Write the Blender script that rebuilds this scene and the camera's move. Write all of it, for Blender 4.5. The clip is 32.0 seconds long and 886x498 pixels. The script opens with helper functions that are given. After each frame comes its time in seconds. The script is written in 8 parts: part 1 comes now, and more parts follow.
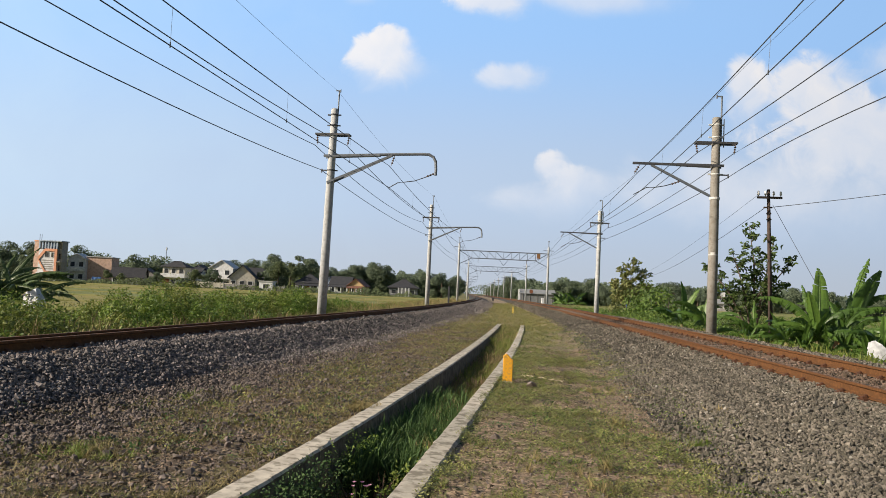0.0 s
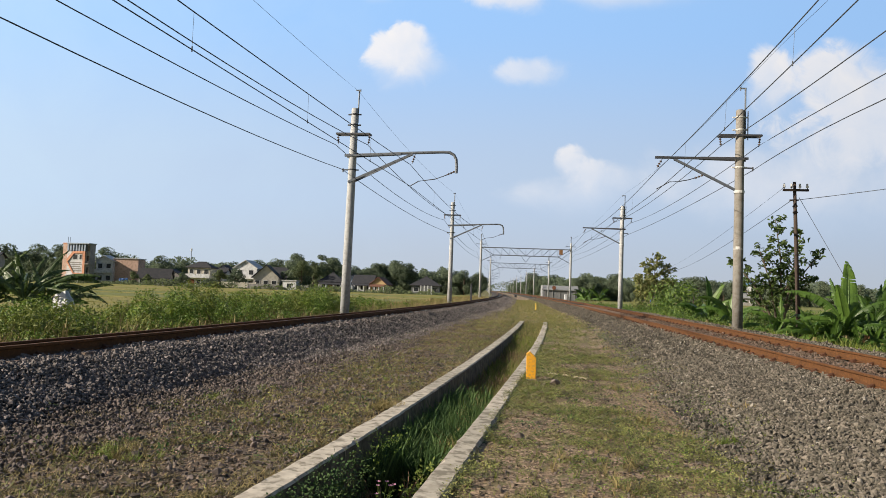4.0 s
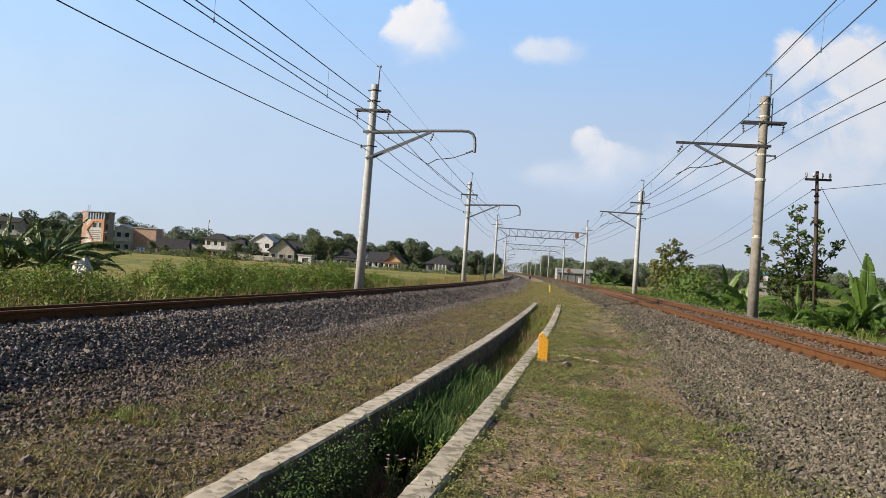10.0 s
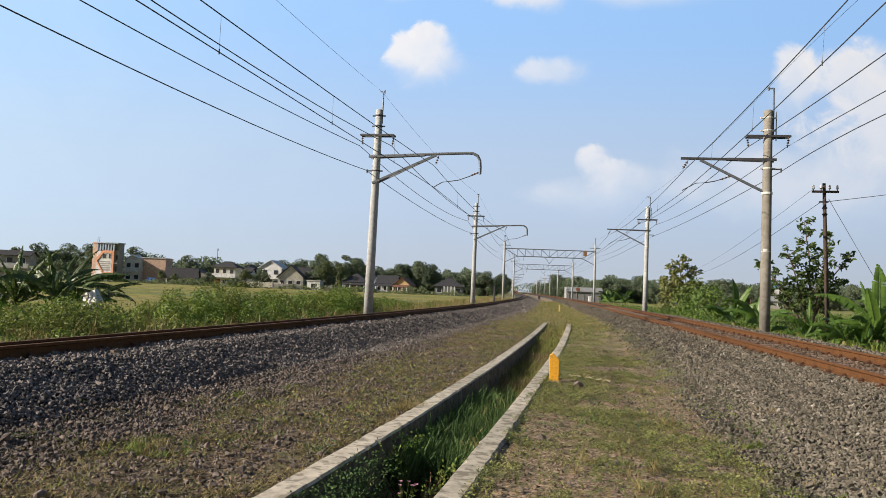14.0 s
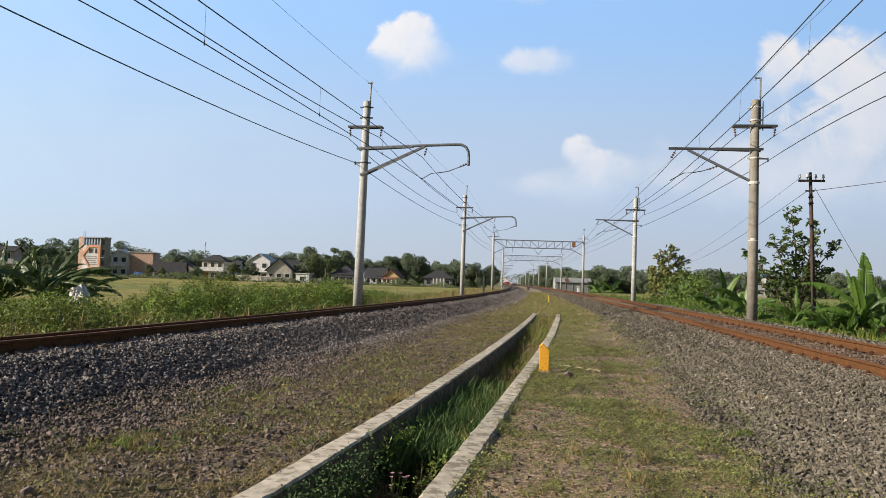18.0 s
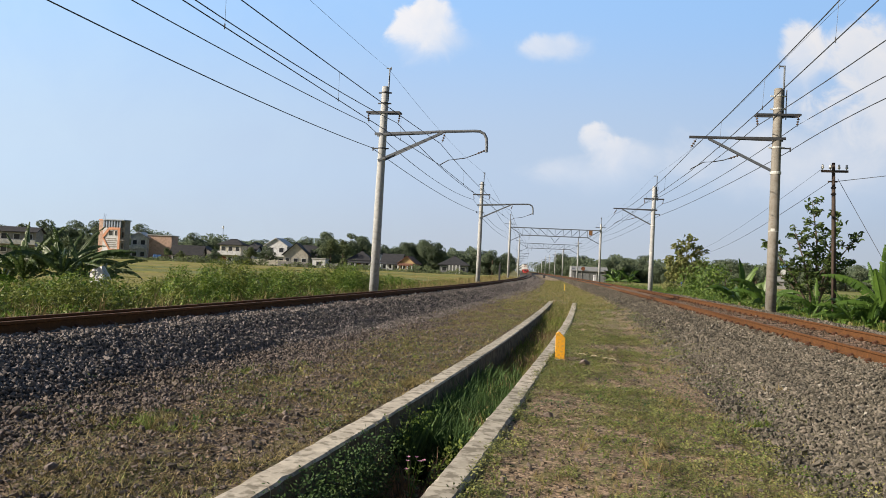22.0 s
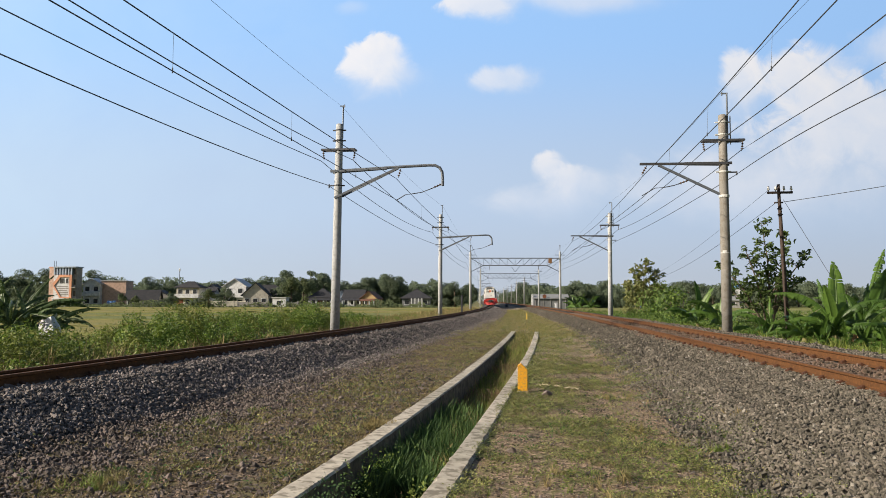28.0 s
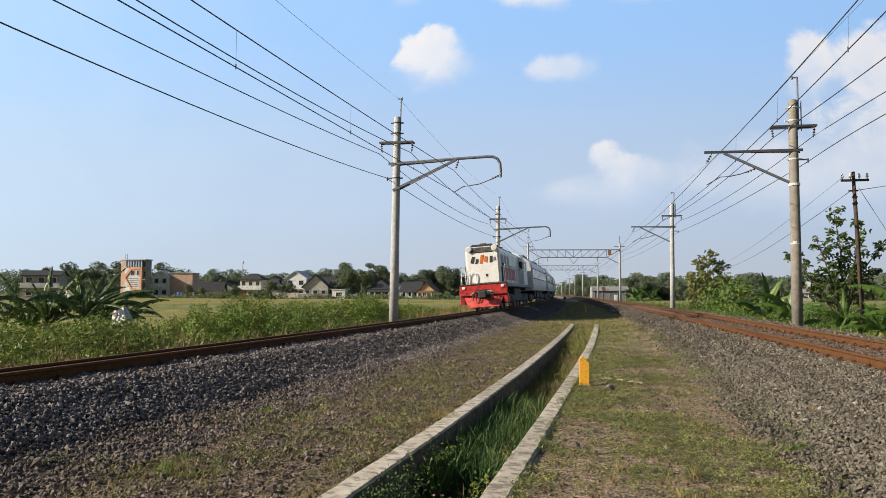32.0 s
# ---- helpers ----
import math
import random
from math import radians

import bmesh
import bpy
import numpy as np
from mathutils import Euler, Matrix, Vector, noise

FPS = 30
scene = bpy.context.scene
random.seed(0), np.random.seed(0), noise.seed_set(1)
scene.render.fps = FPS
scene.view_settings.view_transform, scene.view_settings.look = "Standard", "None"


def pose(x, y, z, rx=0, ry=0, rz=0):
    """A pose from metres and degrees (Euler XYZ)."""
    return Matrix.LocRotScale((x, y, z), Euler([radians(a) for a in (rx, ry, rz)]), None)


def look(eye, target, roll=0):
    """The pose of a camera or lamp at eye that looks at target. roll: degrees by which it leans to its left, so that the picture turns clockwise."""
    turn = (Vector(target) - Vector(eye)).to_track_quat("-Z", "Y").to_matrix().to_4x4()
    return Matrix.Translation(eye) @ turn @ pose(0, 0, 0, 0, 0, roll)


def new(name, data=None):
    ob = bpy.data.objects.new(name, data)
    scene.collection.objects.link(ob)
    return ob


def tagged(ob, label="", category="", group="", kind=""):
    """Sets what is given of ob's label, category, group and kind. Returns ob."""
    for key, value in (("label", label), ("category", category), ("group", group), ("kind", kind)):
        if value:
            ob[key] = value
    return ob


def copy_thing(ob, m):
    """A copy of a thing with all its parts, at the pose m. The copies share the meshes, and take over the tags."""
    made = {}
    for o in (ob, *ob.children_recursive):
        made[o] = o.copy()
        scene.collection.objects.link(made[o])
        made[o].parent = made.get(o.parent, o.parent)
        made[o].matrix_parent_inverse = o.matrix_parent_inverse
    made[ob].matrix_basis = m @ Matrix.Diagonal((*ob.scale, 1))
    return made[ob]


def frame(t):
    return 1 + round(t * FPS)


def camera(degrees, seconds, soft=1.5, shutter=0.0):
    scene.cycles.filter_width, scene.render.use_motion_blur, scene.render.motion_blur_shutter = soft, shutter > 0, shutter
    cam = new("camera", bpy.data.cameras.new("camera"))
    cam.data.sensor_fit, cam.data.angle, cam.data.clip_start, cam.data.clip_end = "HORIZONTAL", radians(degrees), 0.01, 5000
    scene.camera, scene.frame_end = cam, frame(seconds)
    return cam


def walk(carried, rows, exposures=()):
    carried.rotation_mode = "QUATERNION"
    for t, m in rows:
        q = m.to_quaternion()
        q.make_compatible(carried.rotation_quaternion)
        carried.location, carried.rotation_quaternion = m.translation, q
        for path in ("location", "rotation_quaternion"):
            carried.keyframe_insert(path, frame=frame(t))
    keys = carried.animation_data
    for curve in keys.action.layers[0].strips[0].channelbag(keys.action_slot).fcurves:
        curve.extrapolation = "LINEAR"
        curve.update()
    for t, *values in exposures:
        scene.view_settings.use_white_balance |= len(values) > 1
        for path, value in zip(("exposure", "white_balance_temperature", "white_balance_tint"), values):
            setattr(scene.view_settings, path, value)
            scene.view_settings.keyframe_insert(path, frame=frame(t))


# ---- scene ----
cam = camera(64.3, 32.0, soft=0.45)

PATH = [
    (0, (0.001, 0.02, 1.5), (-0.001, 2.016, 1.622), 2.6),
    (0.5, (-0.002, 0.023, 1.499), (-0.023, 2.019, 1.612), 2.4),
    (1, (-0.006, 0.031, 1.502), (-0.046, 2.027, 1.613), 2.3),
    (1.5, (-0.003, 0.026, 1.508), (-0.055, 2.021, 1.628), 2.6),
    (2, (-0.012, 0.024, 1.502), (-0.104, 2.018, 1.617), 2.7),
    (2.5, (-0.004, 0.018, 1.503), (-0.087, 2.013, 1.617), 2.5),
    (3, (0.001, 0.02, 1.506), (-0.061, 2.016, 1.623), 2.1),
    (3.5, (0.003, 0.015, 1.513), (-0.058, 2.011, 1.62), 2.1),
    (5.5, (0.013, 0.017, 1.529), (-0.062, 2.011, 1.668), 1.1),
    (6, (0.016, 0.034, 1.528), (-0.036, 2.03, 1.64), 1.4),
    (6.5, (0.018, 0.044, 1.528), (-0.008, 2.041, 1.637), 1.6),
    (7, (0.018, 0.045, 1.521), (-0.021, 2.042, 1.625), 1.5),
    (7.5, (0.014, 0.03, 1.516), (-0.038, 2.027, 1.606), 2.2),
    (8, (0.021, 0.032, 1.518), (-0.051, 2.029, 1.597), 2.5),
    (8.5, (0.007, 0.032, 1.518), (-0.058, 2.029, 1.603), 2.5),
    (9, (-0.005, 0.025, 1.51), (-0.094, 2.022, 1.578), 2.6),
    (9.5, (-0.008, 0.027, 1.509), (-0.099, 2.024, 1.564), 3.4),
    (10, (0.0, 0.012, 1.511), (-0.104, 2.009, 1.562), 3.8),
    (10.5, (0.001, 0.014, 1.508), (-0.101, 2.01, 1.567), 3.8),
    (11, (-0.002, 0.007, 1.514), (-0.107, 2.002, 1.593), 3.2),
    (11.5, (-0.006, -0.003, 1.518), (-0.126, 1.991, 1.618), 2.9),
    (12, (-0.011, 0.006, 1.521), (-0.134, 2.0, 1.616), 2.5),
    (12.5, (0.0, 0.013, 1.518), (-0.122, 2.007, 1.607), 2.3),
    (13, (0.005, -0.002, 1.519), (-0.092, 1.993, 1.625), 2.1),
    (13.5, (0.011, -0.007, 1.52), (-0.118, 1.986, 1.623), 2.5),
    (14, (0.01, -0.006, 1.522), (-0.12, 1.986, 1.634), 2.3),
    (14.5, (0.01, -0.013, 1.53), (-0.1, 1.98, 1.663), 1.3),
    (16.5, (0.001, 0.015, 1.522), (-0.102, 2.009, 1.628), 1.4),
    (17, (0.006, 0.005, 1.518), (-0.094, 2.0, 1.614), 1.2),
    (17.5, (0.008, 0.013, 1.52), (-0.084, 2.009, 1.615), 1.4),
    (18, (0.003, 0.022, 1.517), (-0.095, 2.018, 1.607), 1.8),
    (18.5, (0.002, 0.016, 1.516), (-0.107, 2.011, 1.607), 2.0),
    (19, (0.002, 0.013, 1.515), (-0.103, 2.008, 1.606), 2.1),
    (19.5, (0.001, 0.013, 1.517), (-0.112, 2.008, 1.604), 1.9),
    (20, (-0.011, 0.026, 1.513), (-0.134, 2.022, 1.579), 2.2),
    (20.5, (-0.018, 0.027, 1.508), (-0.169, 2.02, 1.575), 2.9),
    (21, (-0.024, 0.018, 1.503), (-0.186, 2.01, 1.558), 3.1),
    (21.5, (-0.024, 0.025, 1.503), (-0.168, 2.019, 1.549), 2.9),
    (22, (-0.02, 0.026, 1.506), (-0.162, 2.02, 1.557), 2.6),
    (22.5, (-0.01, 0.029, 1.51), (-0.159, 2.022, 1.565), 2.8),
    (23, (-0.004, 0.031, 1.516), (-0.16, 2.023, 1.588), 2.8),
    (23.5, (0.016, 0.034, 1.523), (-0.106, 2.029, 1.588), 2.1),
    (24, (0.015, 0.037, 1.536), (-0.064, 2.033, 1.62), 1.5),
    (24.5, (0.019, 0.049, 1.535), (-0.052, 2.047, 1.612), 1.3),
    (25, (0.014, 0.066, 1.538), (-0.038, 2.064, 1.621), 1.0),
    (25.5, (0.023, 0.048, 1.542), (-0.025, 2.044, 1.653), 0.9),
    (27.5, (0.028, 0.079, 1.546), (-0.01, 2.074, 1.68), 0.4),
    (28, (0.038, 0.047, 1.562), (0.004, 2.042, 1.708), 0.1),
    (28.5, (0.042, 0.027, 1.572), (0.012, 2.022, 1.722), 0.2),
    (29, (0.055, 0.017, 1.576), (0.016, 2.01, 1.738), -0.5),
    (29.5, (0.054, 0.019, 1.569), (0.016, 2.014, 1.714), -0.2),
    (30, (0.055, 0.044, 1.57), (0.007, 2.04, 1.691), -0.3),
    (30.5, (0.046, 0.038, 1.565), (-0.016, 2.033, 1.691), -0.1),
    (31, (0.033, 0.065, 1.559), (-0.052, 2.059, 1.68), 0.1),
    (31.5, (0.013, 0.068, 1.565), (-0.109, 2.06, 1.682), 0.1),
    (32, (-0.009, 0.106, 1.561), (-0.204, 2.092, 1.684), 0.2),
]
walk(cam, [(t, look(eye, target, roll)) for t, eye, target, roll in PATH])

# ---- sky, sun ----
SUN_AZ, SUN_EL = 200.0, 27.0      # the sun stands to the left of the line and a little behind the viewer
sun_dir = Vector((math.cos(radians(SUN_AZ)) * math.cos(radians(SUN_EL)), math.sin(radians(SUN_AZ)) * math.cos(radians(SUN_EL)), math.sin(radians(SUN_EL))))
world = bpy.data.worlds.new("daylight")
scene.world = world
world.use_nodes = True
wn = world.node_tree
sky = wn.nodes.new("ShaderNodeTexSky")
sky.sky_type = "NISHITA"
sky.sun_disc = False
sky.sun_elevation = radians(SUN_EL)
sky.sun_rotation = radians(90 - SUN_AZ)
sky.air_density, sky.dust_density, sky.ozone_density = 1.0, 1.4, 1.2
wn.nodes["Background"].inputs[1].default_value = 0.045
wn.links.new(sky.outputs[0], wn.nodes["Background"].inputs[0])
sun_data = bpy.data.lights.new("sun", "SUN")
sun_data.energy, sun_data.angle, sun_data.color = 4.7, radians(0.6), (1.0, 0.875, 0.71)
sun = new("sun", sun_data)
sun.matrix_world = look(sun_dir * 100, (0, 0, 0))
scene.view_settings.exposure = 0.45


# ---- materials ----
def material(name, color, color2=None, scale=8.0, rough=0.8, metal=0.0, bump=0.0, bump_scale=40.0, island=0.0, obj_random=0.0, detail_color=None, detail_scale=60.0, detail_amount=0.4, translucent=0.0, spec=0.4, cells=0.0):
    """A principled surface with colour variation at two sizes, relief, and variation from piece to piece."""
    m = bpy.data.materials.new(name)
    m.use_nodes = True
    nt = m.node_tree
    N, L = nt.nodes, nt.links
    b = N["Principled BSDF"]
    b.inputs["Roughness"].default_value = rough
    b.inputs["Metallic"].default_value = metal
    b.inputs["Specular IOR Level"].default_value = spec
    tc = N.new("ShaderNodeTexCoord")
    n1 = N.new("ShaderNodeTexNoise")
    n1.inputs["Scale"].default_value, n1.inputs["Detail"].default_value, n1.inputs["Roughness"].default_value = scale, 6, 0.62
    L.new(tc.outputs["Object"], n1.inputs["Vector"])
    ramp = N.new("ShaderNodeValToRGB")
    ramp.color_ramp.elements[0].position, ramp.color_ramp.elements[1].position = 0.34, 0.66
    ramp.color_ramp.elements[0].color = (*color, 1)
    ramp.color_ramp.elements[1].color = (*(color2 or [c * 0.75 for c in color]), 1)
    L.new(n1.outputs["Fac"], ramp.inputs["Fac"])
    out = ramp.outputs["Color"]
    if cells:
        vo = N.new("ShaderNodeTexVoronoi")
        vo.inputs["Scale"].default_value = cells
        L.new(tc.outputs["Object"], vo.inputs["Vector"])
        sp = N.new("ShaderNodeSeparateColor")
        L.new(vo.outputs["Color"], sp.inputs["Color"])
        cv = N.new("ShaderNodeMapRange")
        cv.inputs["To Min"].default_value, cv.inputs["To Max"].default_value = 0.35, 1.75
        L.new(sp.outputs["Red"], cv.inputs["Value"])
        ch = N.new("ShaderNodeHueSaturation")
        L.new(cv.outputs["Result"], ch.inputs["Value"])
        L.new(out, ch.inputs["Color"])
        out = ch.outputs["Color"]
    if detail_color:
        n2 = N.new("ShaderNodeTexNoise")
        n2.inputs["Scale"].default_value, n2.inputs["Detail"].default_value = detail_scale, 4
        L.new(tc.outputs["Object"], n2.inputs["Vector"])
        r2 = N.new("ShaderNodeValToRGB")
        r2.color_ramp.elements[0].position, r2.color_ramp.elements[1].position = 0.5, 0.62
        r2.color_ramp.elements[0].color, r2.color_ramp.elements[1].color = (0, 0, 0, 1), (detail_amount,) * 3 + (1,)
        L.new(n2.outputs["Fac"], r2.inputs["Fac"])
        mx = N.new("ShaderNodeMix")
        mx.data_type = "RGBA"
        L.new(r2.outputs["Color"], mx.inputs["Factor"])
        L.new(out, mx.inputs["A"])
        mx.inputs["B"].default_value = (*detail_color, 1)
        out = mx.outputs["Result"]
    if island or obj_random:
        hs = N.new("ShaderNodeHueSaturation")
        mr = N.new("ShaderNodeMapRange")
        amount = island or obj_random
        mr.inputs["To Min"].default_value, mr.inputs["To Max"].default_value = 1 - amount, 1 + amount
        if island:
            src = N.new("ShaderNodeNewGeometry").outputs["Random Per Island"]
        else:
            src = N.new("ShaderNodeObjectInfo").outputs["Random"]
        L.new(src, mr.inputs["Value"])
        L.new(mr.outputs["Result"], hs.inputs["Value"])
        mh = N.new("ShaderNodeMapRange")
        mh.inputs["To Min"].default_value, mh.inputs["To Max"].default_value = 0.5 + amount * 0.03, 0.5 - amount * 0.03
        L.new(src, mh.inputs["Value"])
        L.new(mh.outputs["Result"], hs.inputs["Hue"])
        L.new(out, hs.inputs["Color"])
        out = hs.outputs["Color"]
    L.new(out, b.inputs["Base Color"])
    if bump:
        n3 = N.new("ShaderNodeTexNoise")
        n3.inputs["Scale"].default_value, n3.inputs["Detail"].default_value = bump_scale, 5
        L.new(tc.outputs["Object"], n3.inputs["Vector"])
        bp = N.new("ShaderNodeBump")
        bp.inputs["Strength"].default_value, bp.inputs["Distance"].default_value = min(1.0, bump * 10), bump
        if cells:
            inv = N.new("ShaderNodeMath")
            inv.operation = "SUBTRACT"
            inv.inputs[0].default_value = 1.0
            L.new(vo.outputs["Distance"], inv.inputs[1])
            L.new(inv.outputs[0], bp.inputs["Height"])
        else:
            L.new(n3.outputs["Fac"], bp.inputs["Height"])
        L.new(bp.outputs["Normal"], b.inputs["Normal"])
    if translucent:
        tr = N.new("ShaderNodeBsdfTranslucent")
        L.new(out, tr.inputs["Color"])
        ms = N.new("ShaderNodeMixShader")
        ms.inputs["Fac"].default_value = translucent
        L.new(b.outputs[0], ms.inputs[1])
        L.new(tr.outputs[0], ms.inputs[2])
        L.new(ms.outputs[0], N["Material Output"].inputs["Surface"])
    return m


M_STONE = material("ballast_stone", (0.11, 0.097, 0.077), (0.185, 0.166, 0.134), 30, 0.95, island=0.55)
M_STONE_PALE = material("pale_stone", (0.36, 0.335, 0.29), (0.28, 0.26, 0.225), 30, 0.9, island=0.25)
M_STONE_DARK = material("ballast_stone_dark", (0.147, 0.131, 0.124), (0.242, 0.216, 0.206), 30, 0.9, island=0.5)
M_STONE_BROWN = material("brown_stone", (0.112, 0.092, 0.08), (0.185, 0.155, 0.138), 30, 0.9, island=0.5)
M_STONE_RUST = material("rusty_stone", (0.095, 0.066, 0.047), (0.16, 0.118, 0.088), 30, 0.9, island=0.5)
M_LITTER = material("plant_litter", (0.14, 0.105, 0.072), (0.25, 0.197, 0.135), 3, 0.9, island=0.72)
# both beds are coloured darker than their stones, as shade in the gaps
M_BED_SHADED = material("ballast_bed_shaded", (0.035, 0.031, 0.026), (0.075, 0.067, 0.056), 3, 0.95, bump=0.05, bump_scale=18, cells=15)
M_BED_DARK_SHADED = material("ballast_bed_dark_shaded", (0.035, 0.032, 0.029), (0.07, 0.064, 0.058), 3, 0.95, bump=0.05, bump_scale=18, cells=15)
M_SOIL = material("stony_soil", (0.085, 0.061, 0.042), (0.18, 0.135, 0.093), 6, 0.95, bump=0.02, bump_scale=34, detail_color=(0.14, 0.13, 0.05), detail_scale=2.2, detail_amount=0.7, cells=38)
M_TURF = material("turf", (0.165, 0.118, 0.074), (0.32, 0.232, 0.158), 12, 0.95, bump=0.015, bump_scale=45, detail_color=(0.15, 0.155, 0.05), detail_scale=5, detail_amount=0.6, cells=45)
M_VERGE = material("verge", (0.13, 0.14, 0.04), (0.26, 0.21, 0.09), 0.6, 0.95, bump=0.02, bump_scale=14, detail_color=(0.08, 0.12, 0.03), detail_scale=3, detail_amount=0.6)
M_PADDY = material("paddy", (0.24, 0.22, 0.055), (0.16, 0.18, 0.042), 0.045, 0.95, bump=0.03, bump_scale=6, detail_color=(0.13, 0.17, 0.04), detail_scale=0.35, detail_amount=0.55)
M_DRAIN = material("drain_mud", (0.06, 0.05, 0.035), (0.12, 0.1, 0.06), 4, 0.9, bump=0.02, bump_scale=20)
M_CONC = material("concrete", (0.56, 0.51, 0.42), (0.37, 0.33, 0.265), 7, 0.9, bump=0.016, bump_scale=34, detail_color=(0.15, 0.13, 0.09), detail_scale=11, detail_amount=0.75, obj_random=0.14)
# stains and moss, with the shade inside the drain also put into the colour
M_CONC_DIRTY_SHADED = material("stained_shaded_concrete", (0.085, 0.067, 0.047), (0.2, 0.168, 0.12), 6, 0.95, bump=0.012, bump_scale=30, detail_color=(0.05, 0.055, 0.03), detail_scale=9, detail_amount=0.8)
M_POLE = material("pole_concrete", (0.52, 0.535, 0.55), (0.44, 0.455, 0.47), 2.2, 0.85, bump=0.002, bump_scale=70, detail_color=(0.28, 0.28, 0.28), detail_scale=9, detail_amount=0.5)
M_POLE_OLD = material("pole_concrete_old", (0.3, 0.285, 0.26), (0.22, 0.207, 0.184), 2.2, 0.9, bump=0.003, bump_scale=70, detail_color=(0.2, 0.17, 0.14), detail_scale=9, detail_amount=0.6)
M_STEEL = material("galvanised_steel", (0.18, 0.2, 0.23), (0.14, 0.155, 0.18), 12, 0.55, 0.3, obj_random=0.1)
M_STEEL_DARK = material("dark_steel", (0.07, 0.075, 0.085), (0.11, 0.11, 0.12), 12, 0.6, 0.5)
M_WIRE = material("wire", (0.07, 0.078, 0.09), (0.1, 0.105, 0.115), 3, 0.6, 0.4)
M_INSUL = material("insulator", (0.12, 0.08, 0.06), (0.16, 0.12, 0.1), 8, 0.25)
M_INSUL_W = material("porcelain", (0.7, 0.7, 0.68), None, 8, 0.25)
M_RAIL = material("rail_rust", (0.122, 0.05, 0.0135), (0.085, 0.035, 0.01), 6, 0.9, 0.0, bump=0.001, bump_scale=120, detail_color=(0.168, 0.07, 0.021), detail_scale=26, detail_amount=0.6)
M_RAILTOP = material("rail_head", (0.145, 0.067, 0.028), (0.105, 0.048, 0.02), 5, 0.8, 0.0)
M_SLEEPER = material("sleeper", (0.15, 0.1, 0.075), (0.2, 0.15, 0.115), 7, 0.9, bump=0.003, bump_scale=60)
M_CLIP = material("rail_clip", (0.07, 0.03, 0.015), (0.1, 0.042, 0.022), 20, 0.8, 0.2)
M_YELLOW = material("marker_yellow", (0.85, 0.42, 0.02), (0.75, 0.36, 0.03), 9, 0.6, detail_color=(0.35, 0.24, 0.1), detail_scale=22, detail_amount=0.5)


# ---- the line: two tracks that draw together and bend away ----
def xl(y):
    return 5.18 + 0.03 * y - 12.8 * np.exp(-np.asarray(y, float) / 80)


def xr(y):
    return 13.9 + 0.03 * y - 8.65 * np.exp(-np.asarray(y, float) / 140)


def drain_line(y):
    return xl(y) + 5.42 - 0.017 * y


def drain_left(y):
    return drain_line(y) + np.interp(y, (4, 8, 14, 30), (0.08, 0.15, 0.2, 0.24))


def drain_right(y):
    return drain_line(y) + np.interp(y, (4, 6.5, 10, 20, 34), (1.01, 1.02, 1.03, 1.1, 1.15))


def foot_right(y):
    """How far from the middle of the right track its ballast ends."""
    return np.interp(y, (5, 8, 11, 18, 25, 60), (3.2, 3.1, 2.92, 2.8, 2.48, 2.35))


DRAIN_END = 35.0
RAIL_Z, CANT = 0.6, 0.045


def ballast_left_profile(d):
    return np.interp(d, [-2.3, -1.2, -0.75, 0.75, 1.12, 2.05, 2.6], [-0.02, 0.34, 0.36, 0.485, 0.45, 0.06, 0.0])


def ballast_right_profile(d):
    return np.interp(d, [-3.3, -1.15, -0.75, 0.75, 1.3, 2.9, 4.2], [0.0, 0.31, 0.362, 0.475, 0.43, 0.37, -0.05])


def gz(x, y):
    """Height of the ground."""
    x, y = np.asarray(x, float), np.asarray(y, float)
    dl, dr = x - xl(y), x - xr(y)
    base = np.where(dl < -2.3, np.interp(dl, [-60, -9, -6.5, -2.3], [-0.62, -0.6, -0.12, -0.02]), 0.0)
    base = np.where(dr > 4.2, np.interp(dr, [4.2, 6.5, 9, 60], [-0.05, -0.2, -0.6, -0.65]), base)
    z = np.where((dl > -2.3) & (dl < 2.6), np.maximum(ballast_left_profile(dl), base), base)
    z = np.where((dr > -3.3) & (dr < 4.2), np.maximum(z, ballast_right_profile(dr)), z)
    return z


def lump(x, y):
    """Small unevenness of the ground near the viewer."""
    if y >= 60:
        return 0.0
    return 0.035 * noise.noise((x * 1.3, y * 1.3, 0)) + (0.016 * noise.noise((x * 3.2, y * 3.2, 5)) if y < 22 else 0.0)


def obj(name, verts, faces, mats, midx=None, smooth=False, parent=None):
    me = bpy.data.meshes.new(name)
    me.from_pydata(verts, [], faces)
    for m in (mats if isinstance(mats, (list, tuple)) else [mats]):
        me.materials.append(m)
    if midx is not None:
        me.polygons.foreach_set("material_index", np.asarray(midx, np.int32))
    if smooth:
        me.polygons.foreach_set("use_smooth", np.ones(len(me.polygons), bool))
    me.update()
    ob = new(name, me)
    ob.parent = parent
    return ob


def empty(name, m=None):
    e = new(name)
    e.empty_display_size = 0.2
    if m is not None:
        e.matrix_world = m
    return e


def part(name, bm, mat, parent, label="", smooth=False):
    """Links a bmesh as one mesh object under a thing or a part."""
    me = bpy.data.meshes.new(name)
    bm.to_mesh(me)
    bm.free()
    for m in (mat if isinstance(mat, (list, tuple)) else [mat]):
        me.materials.append(m)
    if smooth:
        me.polygons.foreach_set("use_smooth", np.ones(len(me.polygons), bool))
    ob = new(name, me)
    ob.parent = parent
    if label:
        ob["label"] = label
    return ob


